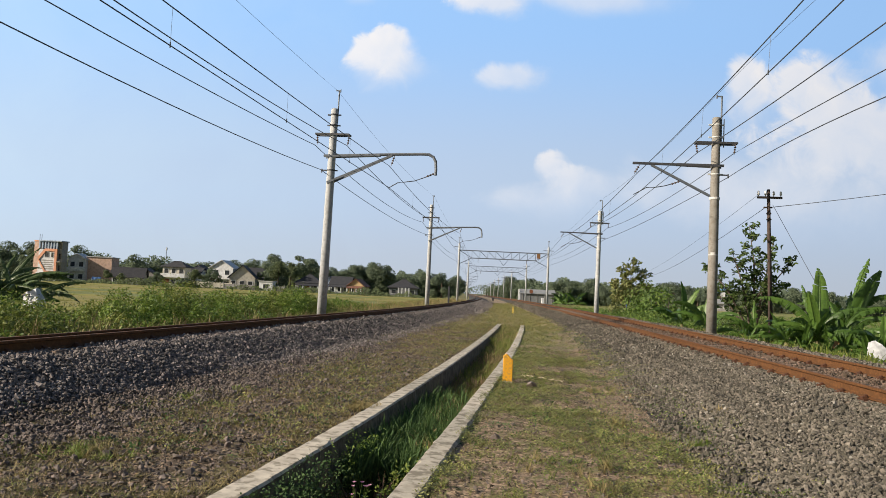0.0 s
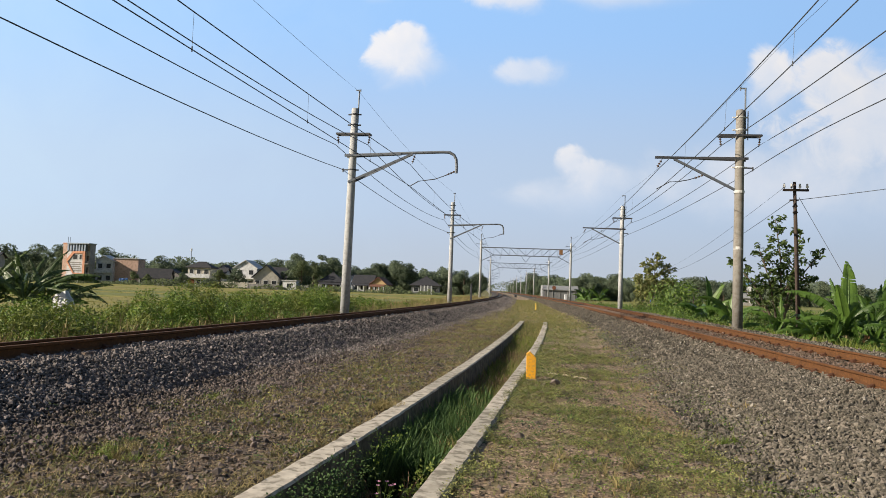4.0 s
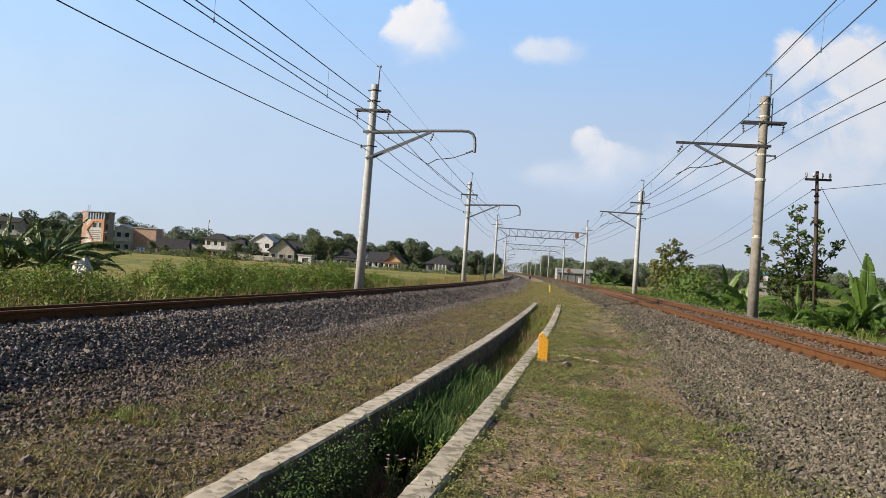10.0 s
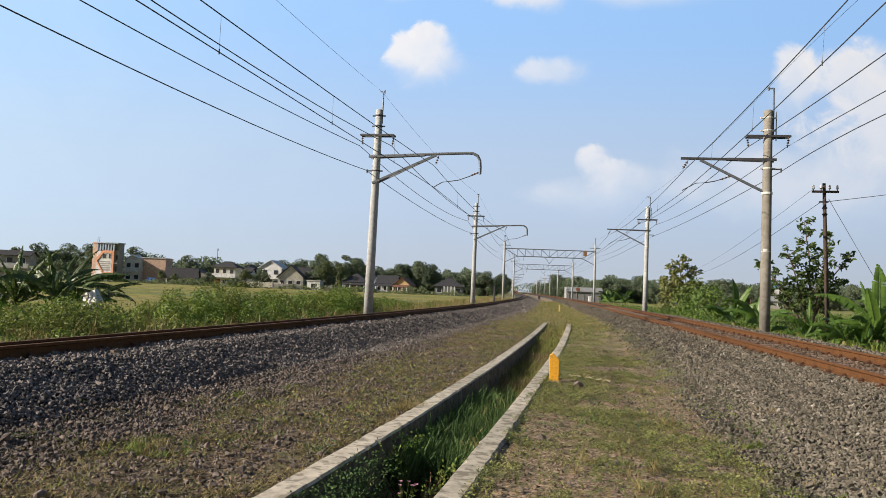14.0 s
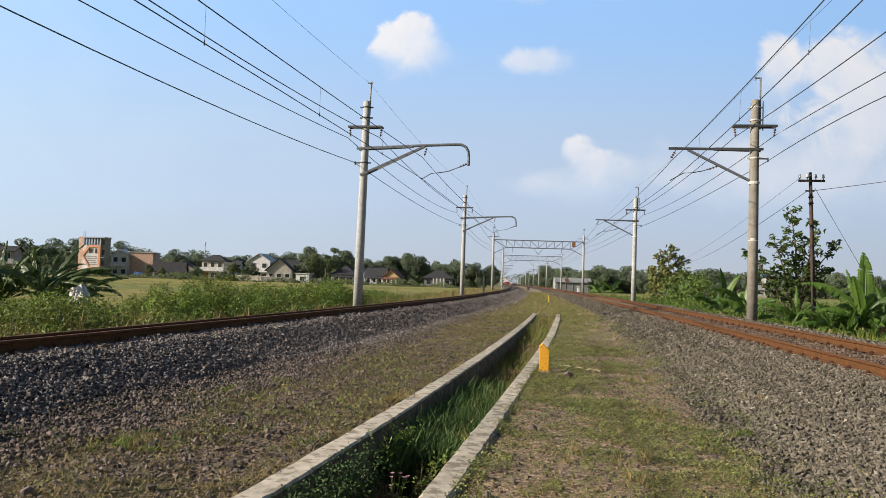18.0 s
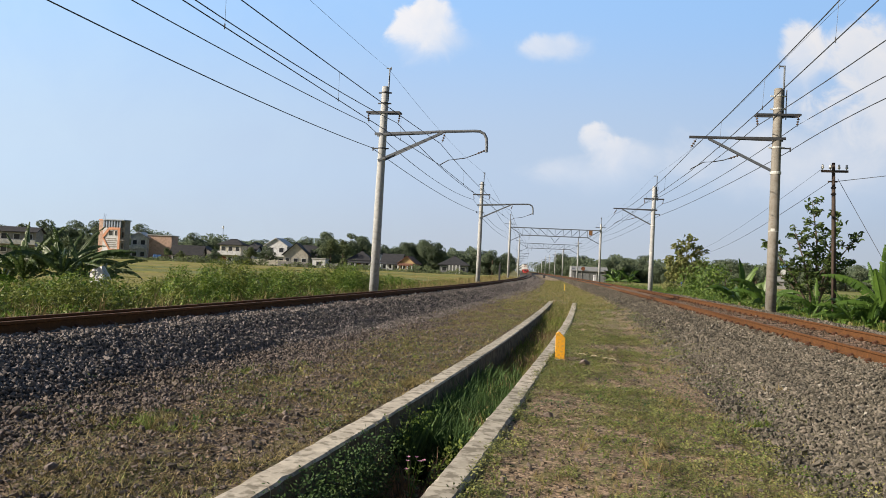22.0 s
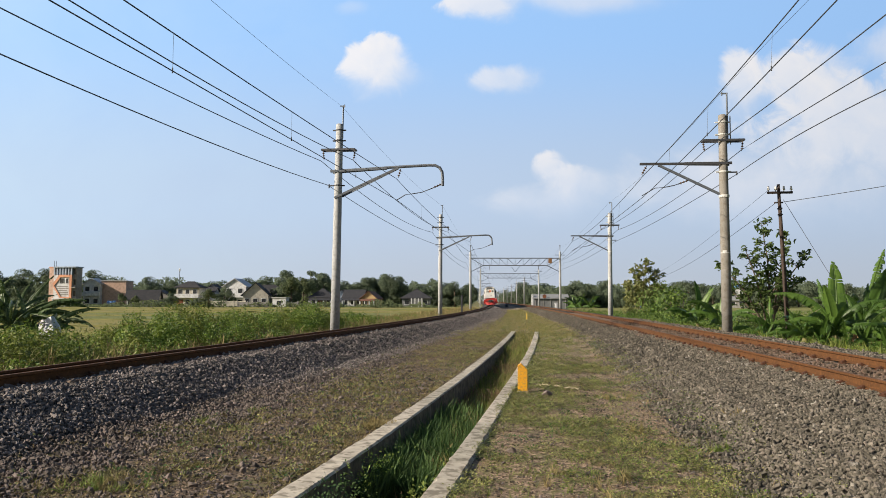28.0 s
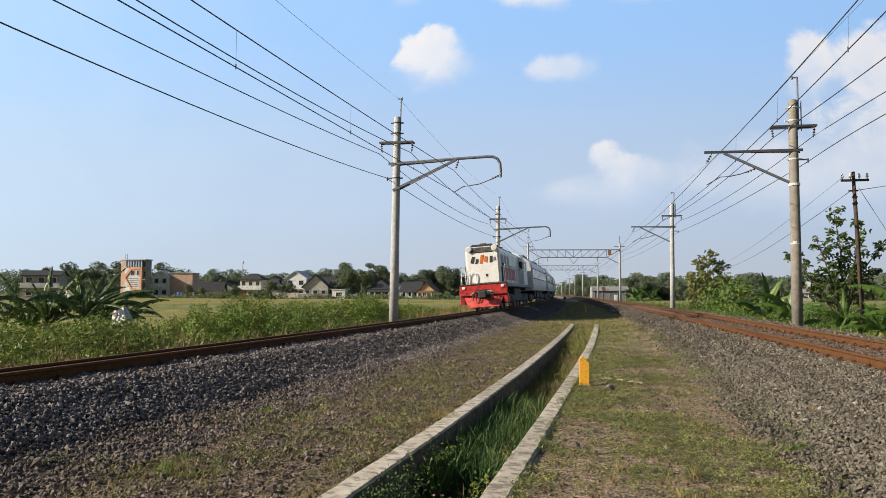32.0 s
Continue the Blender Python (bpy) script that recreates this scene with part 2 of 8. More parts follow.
def box(bm, x0, x1, y0, y1, z0, z1, bev=0.0):
    r = bmesh.ops.create_cube(bm, size=1)
    vs = r["verts"]
    for v in vs:
        v.co = Vector((x0 + (v.co.x + 0.5) * (x1 - x0), y0 + (v.co.y + 0.5) * (y1 - y0), z0 + (v.co.z + 0.5) * (z1 - z0)))
    if bev:
        bmesh.ops.bevel(bm, geom=list({e for v in vs for e in v.link_edges}), offset=bev, segments=1, affect="EDGES")
    return vs


def rod(bm, a, b, r0, r1=None, n=8):
    """A round bar from a to b."""
    a, b = Vector(a), Vector(b)
    r1 = r0 if r1 is None else r1
    q = (b - a).to_track_quat("Z", "Y")
    rings = []
    for p, r in ((a, r0), (b, r1)):
        rings.append([bm.verts.new(p + q @ Vector((r * math.cos(k * math.tau / n), r * math.sin(k * math.tau / n), 0))) for k in range(n)])
    for k in range(n):
        bm.faces.new((rings[0][k], rings[0][(k + 1) % n], rings[1][(k + 1) % n], rings[1][k]))
    bm.faces.new(rings[0][::-1])
    bm.faces.new(rings[1])


def tube(bm, pts, r, n=6):
    """A round bar along a line of points."""
    pts = [Vector(p) for p in pts]
    rings = []
    for i, p in enumerate(pts):
        d = (pts[min(i + 1, len(pts) - 1)] - pts[max(i - 1, 0)]).normalized()
        q = d.to_track_quat("Z", "Y")
        rr = r[i] if isinstance(r, (list, tuple)) else r
        rings.append([bm.verts.new(p + q @ Vector((rr * math.cos(k * math.tau / n), rr * math.sin(k * math.tau / n), 0))) for k in range(n)])
    for i in range(len(pts) - 1):
        best, off = None, 0
        for s in range(n):
            dd = (rings[i][0].co - rings[i + 1][s].co).length
            if best is None or dd < best:
                best, off = dd, s
        rings[i + 1] = rings[i + 1][off:] + rings[i + 1][:off]
        for k in range(n):
            bm.faces.new((rings[i][k], rings[i][(k + 1) % n], rings[i + 1][(k + 1) % n], rings[i + 1][k]))
    bm.faces.new(rings[0][::-1])
    bm.faces.new(rings[-1])


def lathe(bm, prof, n=12, at=(0, 0, 0)):
    """A turned shape about z from (radius, height) pairs."""
    at = Vector(at)
    rings = [[bm.verts.new(at + Vector((r * math.cos(k * math.tau / n), r * math.sin(k * math.tau / n), z))) for k in range(n)] for r, z in prof]
    for i in range(len(rings) - 1):
        for k in range(n):
            bm.faces.new((rings[i][k], rings[i][(k + 1) % n], rings[i + 1][(k + 1) % n], rings[i + 1][k]))
    bm.faces.new(rings[0][::-1])
    bm.faces.new(rings[-1])


# ---- ground: one sheet to the horizon ----
def build_ground():
    ys = np.concatenate([np.arange(-60, -10, 5), np.arange(-10, 4, 0.5), np.arange(4, 22, 0.18), np.arange(22, 60, 0.8), np.arange(60, 200, 4), np.geomspace(200, 4500, 40)])
    out_l = [-3000, -1200, -500, -250, -140, -90, -60, -40, -28, -20, -15, -12, -9, -7.6, -6.5, -5.2, -4.1, -3.1, -2.3, -1.75, -1.2]
    bed_l = [-0.6, 0, 0.6, 1.12, 1.36, 1.6, 2.05, 2.3, 2.6]
    out_r = [2.9, 3.4, 4.2, 5.3, 6.5, 7.8, 9, 12, 16, 22, 30, 45, 70, 110, 180, 300, 600, 1400, 3000]
    bed_r = [-3.3, -2.75, -2.2, -1.7, -1.15, -0.6, 0, 0.6, 1.6]
    nA, nB = 16, 22
    grid, mat_of = [], None
    for y in ys:
        L, R = float(xl(y)), float(xr(y))
        a, b = L + 2.6, R - 3.3
        if y <= DRAIN_END:
            d0, d1 = float(drain_left(y)), float(drain_right(y))
        else:
            f = min(1, (y - DRAIN_END) / 20)
            d0 = (1 - f) * float(drain_left(y)) + f * (a + (b - a) * 0.38)
            d1 = (1 - f) * float(drain_right(y)) + f * (a + (b - a) * 0.55)
        xs = [L + d for d in out_l + bed_l]
        xs += [a + (d0 - 0.12 - a) * k / nA for k in range(1, nA + 1)]
        n_to_d0 = len(xs)
        xs += [d0 + 0.02, d0 + 0.22, (d0 + d1) / 2, d1 - 0.22, d1 - 0.02]
        xs += [d1 + 0.12 + (b - d1 - 0.12) * k / nB for k in range(0, nB)]
        n_to_b = len(xs)
        xs += [R + d for d in bed_r + out_r]
        z = gz(xs, np.full(len(xs), y))
        if y <= DRAIN_END:
            z[n_to_d0:n_to_d0 + 5] = [-0.5, -0.62, -0.66, -0.62, -0.5]
        lumps = np.array([lump(x, y) for x in xs])
        z = z + lumps
        grid.append(np.column_stack([xs, np.full(len(xs), y), z]))
        if mat_of is None:
            nl, nbl = len(out_l), len(bed_l)
            mat_of = []
            for c in range(len(xs) - 1):
                if c < 12: mat_of.append(0)
                elif c < nl - 3: mat_of.append(1)
                elif c < nl + nbl - 2: mat_of.append(2)
                elif c < n_to_d0 - 1: mat_of.append(3)
                elif c < n_to_d0 + 5: mat_of.append(4)
                elif c < n_to_b - 1: mat_of.append(5)
                elif c < n_to_b + len(bed_r) + 2: mat_of.append(6)
                elif c < n_to_b + len(bed_r) + 6: mat_of.append(1)
                else: mat_of.append(0)
    G = np.array(grid)
    ny, nx = G.shape[:2]
    faces, midx = [], []
    for i in range(ny - 1):
        for c in range(nx - 1):
            k = i * nx + c
            faces.append((k, k + 1, k + nx + 1, k + nx))
            m = mat_of[c]
            if m == 4 and ys[i] >= DRAIN_END - 0.3: m = 5
            if c == n_to_b - 1 or (c == n_to_b and ys[i] > 10) or (c == n_to_b + 1 and ys[i] > 25): m = 5
            midx.append(m)
    g = obj("ground", G.reshape(-1, 3).tolist(), faces, [M_PADDY, M_VERGE, M_BED_DARK_SHADED, M_SOIL, M_DRAIN, M_TURF, M_BED_SHADED], midx, smooth=True)
    tagged(g, "flat land with paddies, stony soil, turf and ballast beds", "ground", kind="structure")


build_ground()


# ---- rails ----
def track_at(fx, y, off, zoff=0.0):
    h = 0.5
    tx, ty = float(fx(y + h) - fx(y - h)), 2 * h
    n = math.hypot(tx, ty)
    return Vector((float(fx(y)) + off * ty / n, y - off * tx / n, zoff))


RAIL_SECTION = [(-0.065, 0), (0.065, 0), (0.065, 0.012), (0.012, 0.03), (0.009, 0.11), (0.034, 0.122), (0.034, 0.148), (0.026, 0.156), (-0.026, 0.156), (-0.034, 0.148), (-0.034, 0.122), (-0.009, 0.11), (-0.012, 0.03), (-0.065, 0.012)]


def build_rail(fx, off, ztop, parent):
    ys = np.concatenate([np.arange(-50, 80, 2.0), np.arange(80, 300, 8), np.geomspace(300, 1200, 24)])
    verts, faces, midx = [], [], []
    n = len(RAIL_SECTION)
    for y in ys:
        for u, w in RAIL_SECTION:
            p = track_at(fx, y, off + u)
            verts.append((p.x, p.y, ztop - 0.156 + w))
    for i in range(len(ys) - 1):
        for k in range(n):
            k2 = (k + 1) % n
            faces.append((i * n + k, i * n + k2, (i + 1) * n + k2, (i + 1) * n + k))
            midx.append(1 if k in (7,) else 0)
    faces += [tuple(range(n - 1, -1, -1)), tuple((len(ys) - 1) * n + k for k in range(n))]
    midx += [0, 0]
    return obj("rail", verts, faces, [M_RAIL, M_RAILTOP], midx, parent=parent)


def build_track(name, fx, lean, label):
    t = empty(name)
    tagged(t, label, "railway track", "railway tracks")
    for s in (-1, 1):
        build_rail(fx, s * 0.5675, RAIL_Z + lean * s * CANT, t)
    return t


track_left = build_track("railway_track", xl, 1, "rusty narrow-gauge railway track on dark ballast")
track_right = build_track("railway_track", xr, 1, "rusty narrow-gauge railway track on grey ballast")

# ---- ballast stones and plants: scattered pieces ----
def rand_rot(rng, n, upright=False, tilt=0.3):
    if upright:
        a = rng.uniform(0, math.tau, n)
        t1, t2 = rng.normal(0, tilt * 0.85, n), rng.normal(0, tilt * 0.85, n)
        ca, sa = np.cos(a), np.sin(a)
        Rz = np.zeros((n, 3, 3))
        Rz[:, 0, 0], Rz[:, 0, 1], Rz[:, 1, 0], Rz[:, 1, 1], Rz[:, 2, 2] = ca, -sa, sa, ca, 1
        Rx = np.zeros((n, 3, 3))
        Rx[:, 0, 0], Rx[:, 1, 1], Rx[:, 1, 2], Rx[:, 2, 1], Rx[:, 2, 2] = 1, np.cos(t1), -np.sin(t1), np.sin(t1), np.cos(t1)
        Ry = np.zeros((n, 3, 3))
        Ry[:, 1, 1], Ry[:, 0, 0], Ry[:, 0, 2], Ry[:, 2, 0], Ry[:, 2, 2] = 1, np.cos(t2), np.sin(t2), -np.sin(t2), np.cos(t2)
        return np.einsum("nij,njk,nkl->nil", Ry, Rx, Rz)
    q = rng.normal(size=(n, 4))
    q /= np.linalg.norm(q, axis=1)[:, None]
    w, x, y, z = q.T
    return np.stack([np.stack([1 - 2 * (y * y + z * z), 2 * (x * y - z * w), 2 * (x * z + y * w)], 1), np.stack([2 * (x * y + z * w), 1 - 2 * (x * x + z * z), 2 * (y * z - x * w)], 1), np.stack([2 * (x * z - y * w), 2 * (y * z + x * w), 1 - 2 * (x * x + y * y)], 1)], 1)


def rot_out(rng, dirs, jitter=0.5):
    """Turns that face leaves along the given directions, with some disorder."""
    z = dirs + rng.normal(0, jitter, dirs.shape)
    z /= np.linalg.norm(z, axis=1)[:, None] + 1e-9
    a = rng.normal(size=dirs.shape)
    x = np.cross(a, z)
    x /= np.linalg.norm(x, axis=1)[:, None] + 1e-9
    return np.stack([x, np.cross(z, x), z], 2)


def scatter(name, templates, pos, rot, scale, mats, rng, smooth=False, parent=None):
    """Joins many placed copies of small templates (verts, faces) into one mesh."""
    pick = rng.randint(0, len(templates), len(pos))
    V, F, base = [], [], 0
    for ti, (tv, tf) in enumerate(templates):
        idx = np.where(pick == ti)[0]
        if not len(idx):
            continue
        tv = np.asarray(tv, float)
        P = np.einsum("nij,nvj->nvi", rot[idx], tv[None] * scale[idx][:, None, :]) + pos[idx][:, None, :]
        n, k = len(idx), len(tv)
        V.append(P.reshape(-1, 3))
        offs = base + np.arange(n) * k
        for f in tf:
            F.append((offs[:, None] + np.asarray(f)[None]).astype(np.int32))
        base += n * k
    V = np.concatenate(V)
    loops = np.concatenate([f.reshape(-1) for f in F])
    sizes = np.concatenate([np.full(len(f), f.shape[1], np.int32) for f in F])
    me = bpy.data.meshes.new(name)
    me.vertices.add(len(V))
    me.vertices.foreach_set("co", V.astype(np.float32).reshape(-1))
    me.loops.add(len(loops))
    me.loops.foreach_set("vertex_index", loops)
    me.polygons.add(len(sizes))
    me.polygons.foreach_set("loop_start", np.concatenate([[0], np.cumsum(sizes)[:-1]]).astype(np.int32))
    me.update(calc_edges=True)
    me.validate()
    me.materials.append(mats)
    me.polygons.foreach_set("use_smooth", np.full(len(me.polygons), smooth))
    ob = new(name, me)
    ob.parent = parent
    return ob


def stone_templates(rng, count=14, corners=6):
    """Broken stones: the hull of a few points of a blunt, flattish block."""
    out = []
    for k in range(count):
        pts = np.array([(sx, sy, sz) for sx in (-1, 1) for sy in (-1, 1) for sz in (-1, 1)], float)
        pts *= rng.uniform(0.35, 1.0, pts.shape)
        pts = np.concatenate([pts[rng.permutation(8)[:corners]], rng.uniform(-0.3, 0.3, (2, 3)) + np.array([(0, 0, 0.95), (0.95, 0, 0)])])
        pts *= np.array([0.8, 0.62, 0.52])
        bm = bmesh.new()
        for p in pts:
            bm.verts.new(p)
        bmesh.ops.convex_hull(bm, input=bm.verts[:])
        bm.verts.index_update()
        out.append((np.array([tuple(v.co) for v in bm.verts]), [tuple(v.index for v in f.verts) for f in bm.faces]))
        bm.free()
    return out


# ---- overhead line poles ----
def insulator(bm, a, b, n=3, r=0.06):
    """A string of dished discs from a to b on a thin pin."""
    a, b = Vector(a), Vector(b)
    rod(bm, a, b, 0.015, n=6)
    d = (b - a) / (n + 1)
    for k in range(1, n + 1):
        c = a + d * k
        u = d.normalized()
        rod(bm, c - u * 0.03, c + u * 0.012, 0.022, r, n=10)
        rod(bm, c + u * 0.012, c + u * 0.03, r, 0.03, n=10)


def pole_shaft(p, mat, top, r0, r1, low=-0.5):
    bm = bmesh.new()
    lathe(bm, [(r0, low), (r0 - (r0 - r1) * 0.35, top * 0.35), (r0 - (r0 - r1) * 0.7, top * 0.7), (r1, top - 0.03), (r1 * 0.8, top)], 18)
    return part("shaft", bm, mat, p, smooth=True)


def pole_bands(p, zs, r, mat):
    for z in zs:
        bm = bmesh.new()
        lathe(bm, [(r + 0.012, z - 0.03), (r + 0.018, z), (r + 0.012, z + 0.03)], 14)
        for s in (-1, 1):
            box(bm, s * (r + 0.07) - 0.06, s * (r + 0.07) + 0.06, -0.03, 0.03, z - 0.025, z + 0.025)
        part("band", bm, mat, p)


def bar(bm, a, b, w=0.05, h=0.09):
    """A square-cut steel bar from a to b."""
    a, b = Vector(a), Vector(b)
    q = (b - a).to_track_quat("X", "Z")
    ln = (b - a).length
    vs = box(bm, 0, ln, -w / 2, w / 2, -h / 2, h / 2)
    for v in vs:
        v.co = a + q @ v.co


def cross_arm(p, z, half, drop, mat):
    for s in (-1, 1):
        bm = bmesh.new()
        bar(bm, (-half, s * 0.16, z), (half, s * 0.16, z), 0.05, 0.08)
        part("cross_arm", bm, mat, p)
        bm = bmesh.new()
        bar(bm, (s * half, -0.18, z), (s * half, 0.18, z), 0.05, 0.06)
        part("end_plate", bm, mat, p)
    for s in (-1, 1):
        bm = bmesh.new()
        insulator(bm, (s * (half - 0.02), 0, z - 0.03), (s * (half - 0.02) - 0.05 * s, 0, z - drop), 3, 0.055)
        part("insulator", bm, M_INSUL, p, "brown disc insulator string", smooth=False)


def gooseneck_pole():
    """Pole of the left line: a bracket with a hooked end; +x points to the track."""
    p = empty("catenary_pole")
    pole_shaft(p, M_POLE, 8.62, 0.195, 0.15)
    pole_bands(p, (8.35, 7.9, 5.98), 0.155, M_STEEL_DARK)
    bm = bmesh.new()
    rod(bm, (0.14, 0, 8.0), (0.14, 0, 9.42), 0.032)
    bar(bm, (0.0, 0, 9.4), (0.22, 0, 9.4), 0.04, 0.04)
    rod(bm, (0.2, 0, 9.32), (0.2, 0, 9.46), 0.02)
    part("earth_wire_spike", bm, M_STEEL, p)
    cross_arm(p, 7.5, 0.72, 0.42, M_STEEL_DARK)
    bm = bmesh.new()
    hook = [(-0.35, 0, 6.6), (1.0, 0, 6.66), (2.6, 0, 6.74), (3.9, 0, 6.79), (4.15, 0, 6.78), (4.34, 0, 6.68), (4.44, 0, 6.5), (4.47, 0, 6.2), (4.47, 0, 5.92)]
    tube(bm, hook, 0.06, 8)
    part("bracket_arm", bm, M_STEEL, p)
    for s in (-1, 1):
        bm = bmesh.new()
        bar(bm, (-0.3, s * 0.17, 6.56), (2.1, s * 0.05, 6.68), 0.04, 0.08)
        part("arm_plate", bm, M_STEEL, p)
        bm = bmesh.new()
        bar(bm, (-0.1, s * 0.17, 5.44), (2.6, s * 0.03, 6.7), 0.045, 0.09)
        part("brace", bm, M_STEEL, p)
    bm = bmesh.new()
    insulator(bm, (2.7, 0, 6.68), (2.58, 0, 6.28), 3, 0.06)
    part("insulator", bm, M_INSUL, p, "brown disc insulator string")
    bm = bmesh.new()
    tube(bm, [(4.47, 0, 6.0), (4.1, 0, 5.85), (3.6, 0, 5.66), (3.2, 0, 5.6), (2.9, 0, 5.56), (2.55, 0, 5.35)], 0.02, 6)
    part("steady_arm", bm, M_STEEL_DARK, p)
    bm = bmesh.new()
    insulator(bm, (4.47, 0, 6.02), (4.05, 0, 5.84), 3, 0.05)
    part("insulator", bm, M_INSUL, p, "brown disc insulator string")
    bm = bmesh.new()
    bar(bm, (-0.42, 0, 5.98), (0.2, 0, 5.98), 0.04, 0.05)
    rod(bm, (-0.4, 0, 5.88), (-0.4, 0, 6.04), 0.03)
    part("wire_clamp", bm, M_STEEL_DARK, p)
    return p


def straight_pole():
    """Pole of the right line: a level bracket and brace; +x points to the track."""
    p = empty("catenary_pole")
    pole_shaft(p, M_POLE_OLD, 8.5, 0.2, 0.155)
    pole_bands(p, (8.2, 7.7, 6.22), 0.16, M_INSUL_W)
    bm = bmesh.new()
    rod(bm, (-0.19, 0, 7.35), (-0.19, 0, 9.38), 0.034)
    bar(bm, (-0.22, 0, 9.36), (0.02, 0, 9.36), 0.05, 0.05)
    rod(bm, (0.0, 0, 9.28), (0.0, 0, 9.42), 0.03)
    rod(bm, (-0.29, 0.02, 7.3), (-0.29, 0.02, 8.45), 0.022)
    part("earth_wire_spike", bm, M_STEEL, p)
    cross_arm(p, 7.46, 0.78, 0.42, M_STEEL_DARK)
    for s in (-1, 1):
        bm = bmesh.new()
        bar(bm, (-0.28, s * 0.18, 6.54), (1.5, s * 0.06, 6.56), 0.045, 0.1)
        part("arm_plate", bm, M_STEEL_DARK, p)
    bm = bmesh.new()
    bar(bm, (1.2, 0, 6.56), (3.22, 0, 6.57), 0.1, 0.09)
    part("bracket_arm", bm, M_STEEL_DARK, p)
    bm = bmesh.new()
    bar(bm, (0.05, 0, 5.28), (2.5, 0, 6.52), 0.08, 0.09)
    part("brace", bm, M_STEEL, p)
    bm = bmesh.new()
    lathe(bm, [(0.2, 5.2), (0.205, 5.25), (0.2, 5.3)], 14)
    part("band", bm, M_INSUL_W, p)
    bm = bmesh.new()
    rr = 0.187
    ring = [[bm.verts.new((rr * math.cos(radians(a)), rr * math.sin(radians(a)), z)) for a in (42, 54, 66, 78, 90)] for z in (3.0, 3.11)]
    for k in range(4):
        bm.faces.new((ring[0][k], ring[0][k + 1], ring[1][k + 1], ring[1][k]))
    bmesh.ops.recalc_face_normals(bm, faces=bm.faces)
    part("number_plate", bm, M_INSUL_W, p, "small white painted panel")
    bm = bmesh.new()
    lathe(bm, [(0.186, 3.0), (0.189, 3.015), (0.186, 3.03)], 16)
    part("band", bm, M_INSUL_W, p)
    bm = bmesh.new()
    insulator(bm, (2.95, 0, 6.5), (3.15, 0, 6.14), 3, 0.065)
    part("insulator", bm, M_INSUL, p, "brown disc insulator string")
    bm = bmesh.new()
    insulator(bm, (1.3, 0, 5.92), (1.75, 0, 5.74), 3, 0.05)
    part("insulator", bm, M_INSUL, p, "brown disc insulator string")
    bm = bmesh.new()
    tube(bm, [(1.35, 0, 5.9), (1.9, 0, 5.7), (2.3, 0, 5.62), (2.65, 0, 5.6), (3.15, 0, 5.3)], 0.02, 6)
    part("steady_arm", bm, M_STEEL_DARK, p)
    bm = bmesh.new()
    bar(bm, (-0.52, 0, 6.2), (0.2, 0, 6.2), 0.04, 0.05)
    rod(bm, (-0.5, 0, 6.08), (-0.5, 0, 6.24), 0.03)
    part("wire_clamp", bm, M_STEEL_DARK, p)
    return p


def yaw_of(fx, y):
    return -math.degrees(math.atan2(float(fx(y + 1) - fx(y - 1)), 2))


POLE_Z = 0.42
LEFT_POLES = [(-4.97, 29.5), (-1.24, 61.0)]
RIGHT_POLES = [(10.59, 27.7), (12.95, 59.0)]
LEFT_LEAN, RIGHT_LEAN = (0.7, 0.2), (-0.2, -0.3)
gp, sp = gooseneck_pole(), straight_pole()
tagged(gp, "pale concrete railway pole with a hooked bracket beside the track", "catenary pole", "overhead line poles")
tagged(sp, "weathered concrete railway pole with a straight bracket beside the track", "catenary pole", "overhead line poles")
for i, (x, y) in enumerate(LEFT_POLES):
    m = pose(x, y, POLE_Z, 0, LEFT_LEAN[i], yaw_of(xl, y))
    if i == 0:
        gp.matrix_basis = m
    else:
        copy_thing(gp, m)
for i, (x, y) in enumerate(RIGHT_POLES):
    m = pose(x, y, POLE_Z, 0, RIGHT_LEAN[i], 180 + yaw_of(xr, y))
    if i == 0:
        sp.matrix_basis = m
    else:
        c = copy_thing(sp, m)
        for k in c.children:
            if k.name.startswith("shaft"):
                k.data = k.data.copy()
                k.data.materials[0] = M_POLE


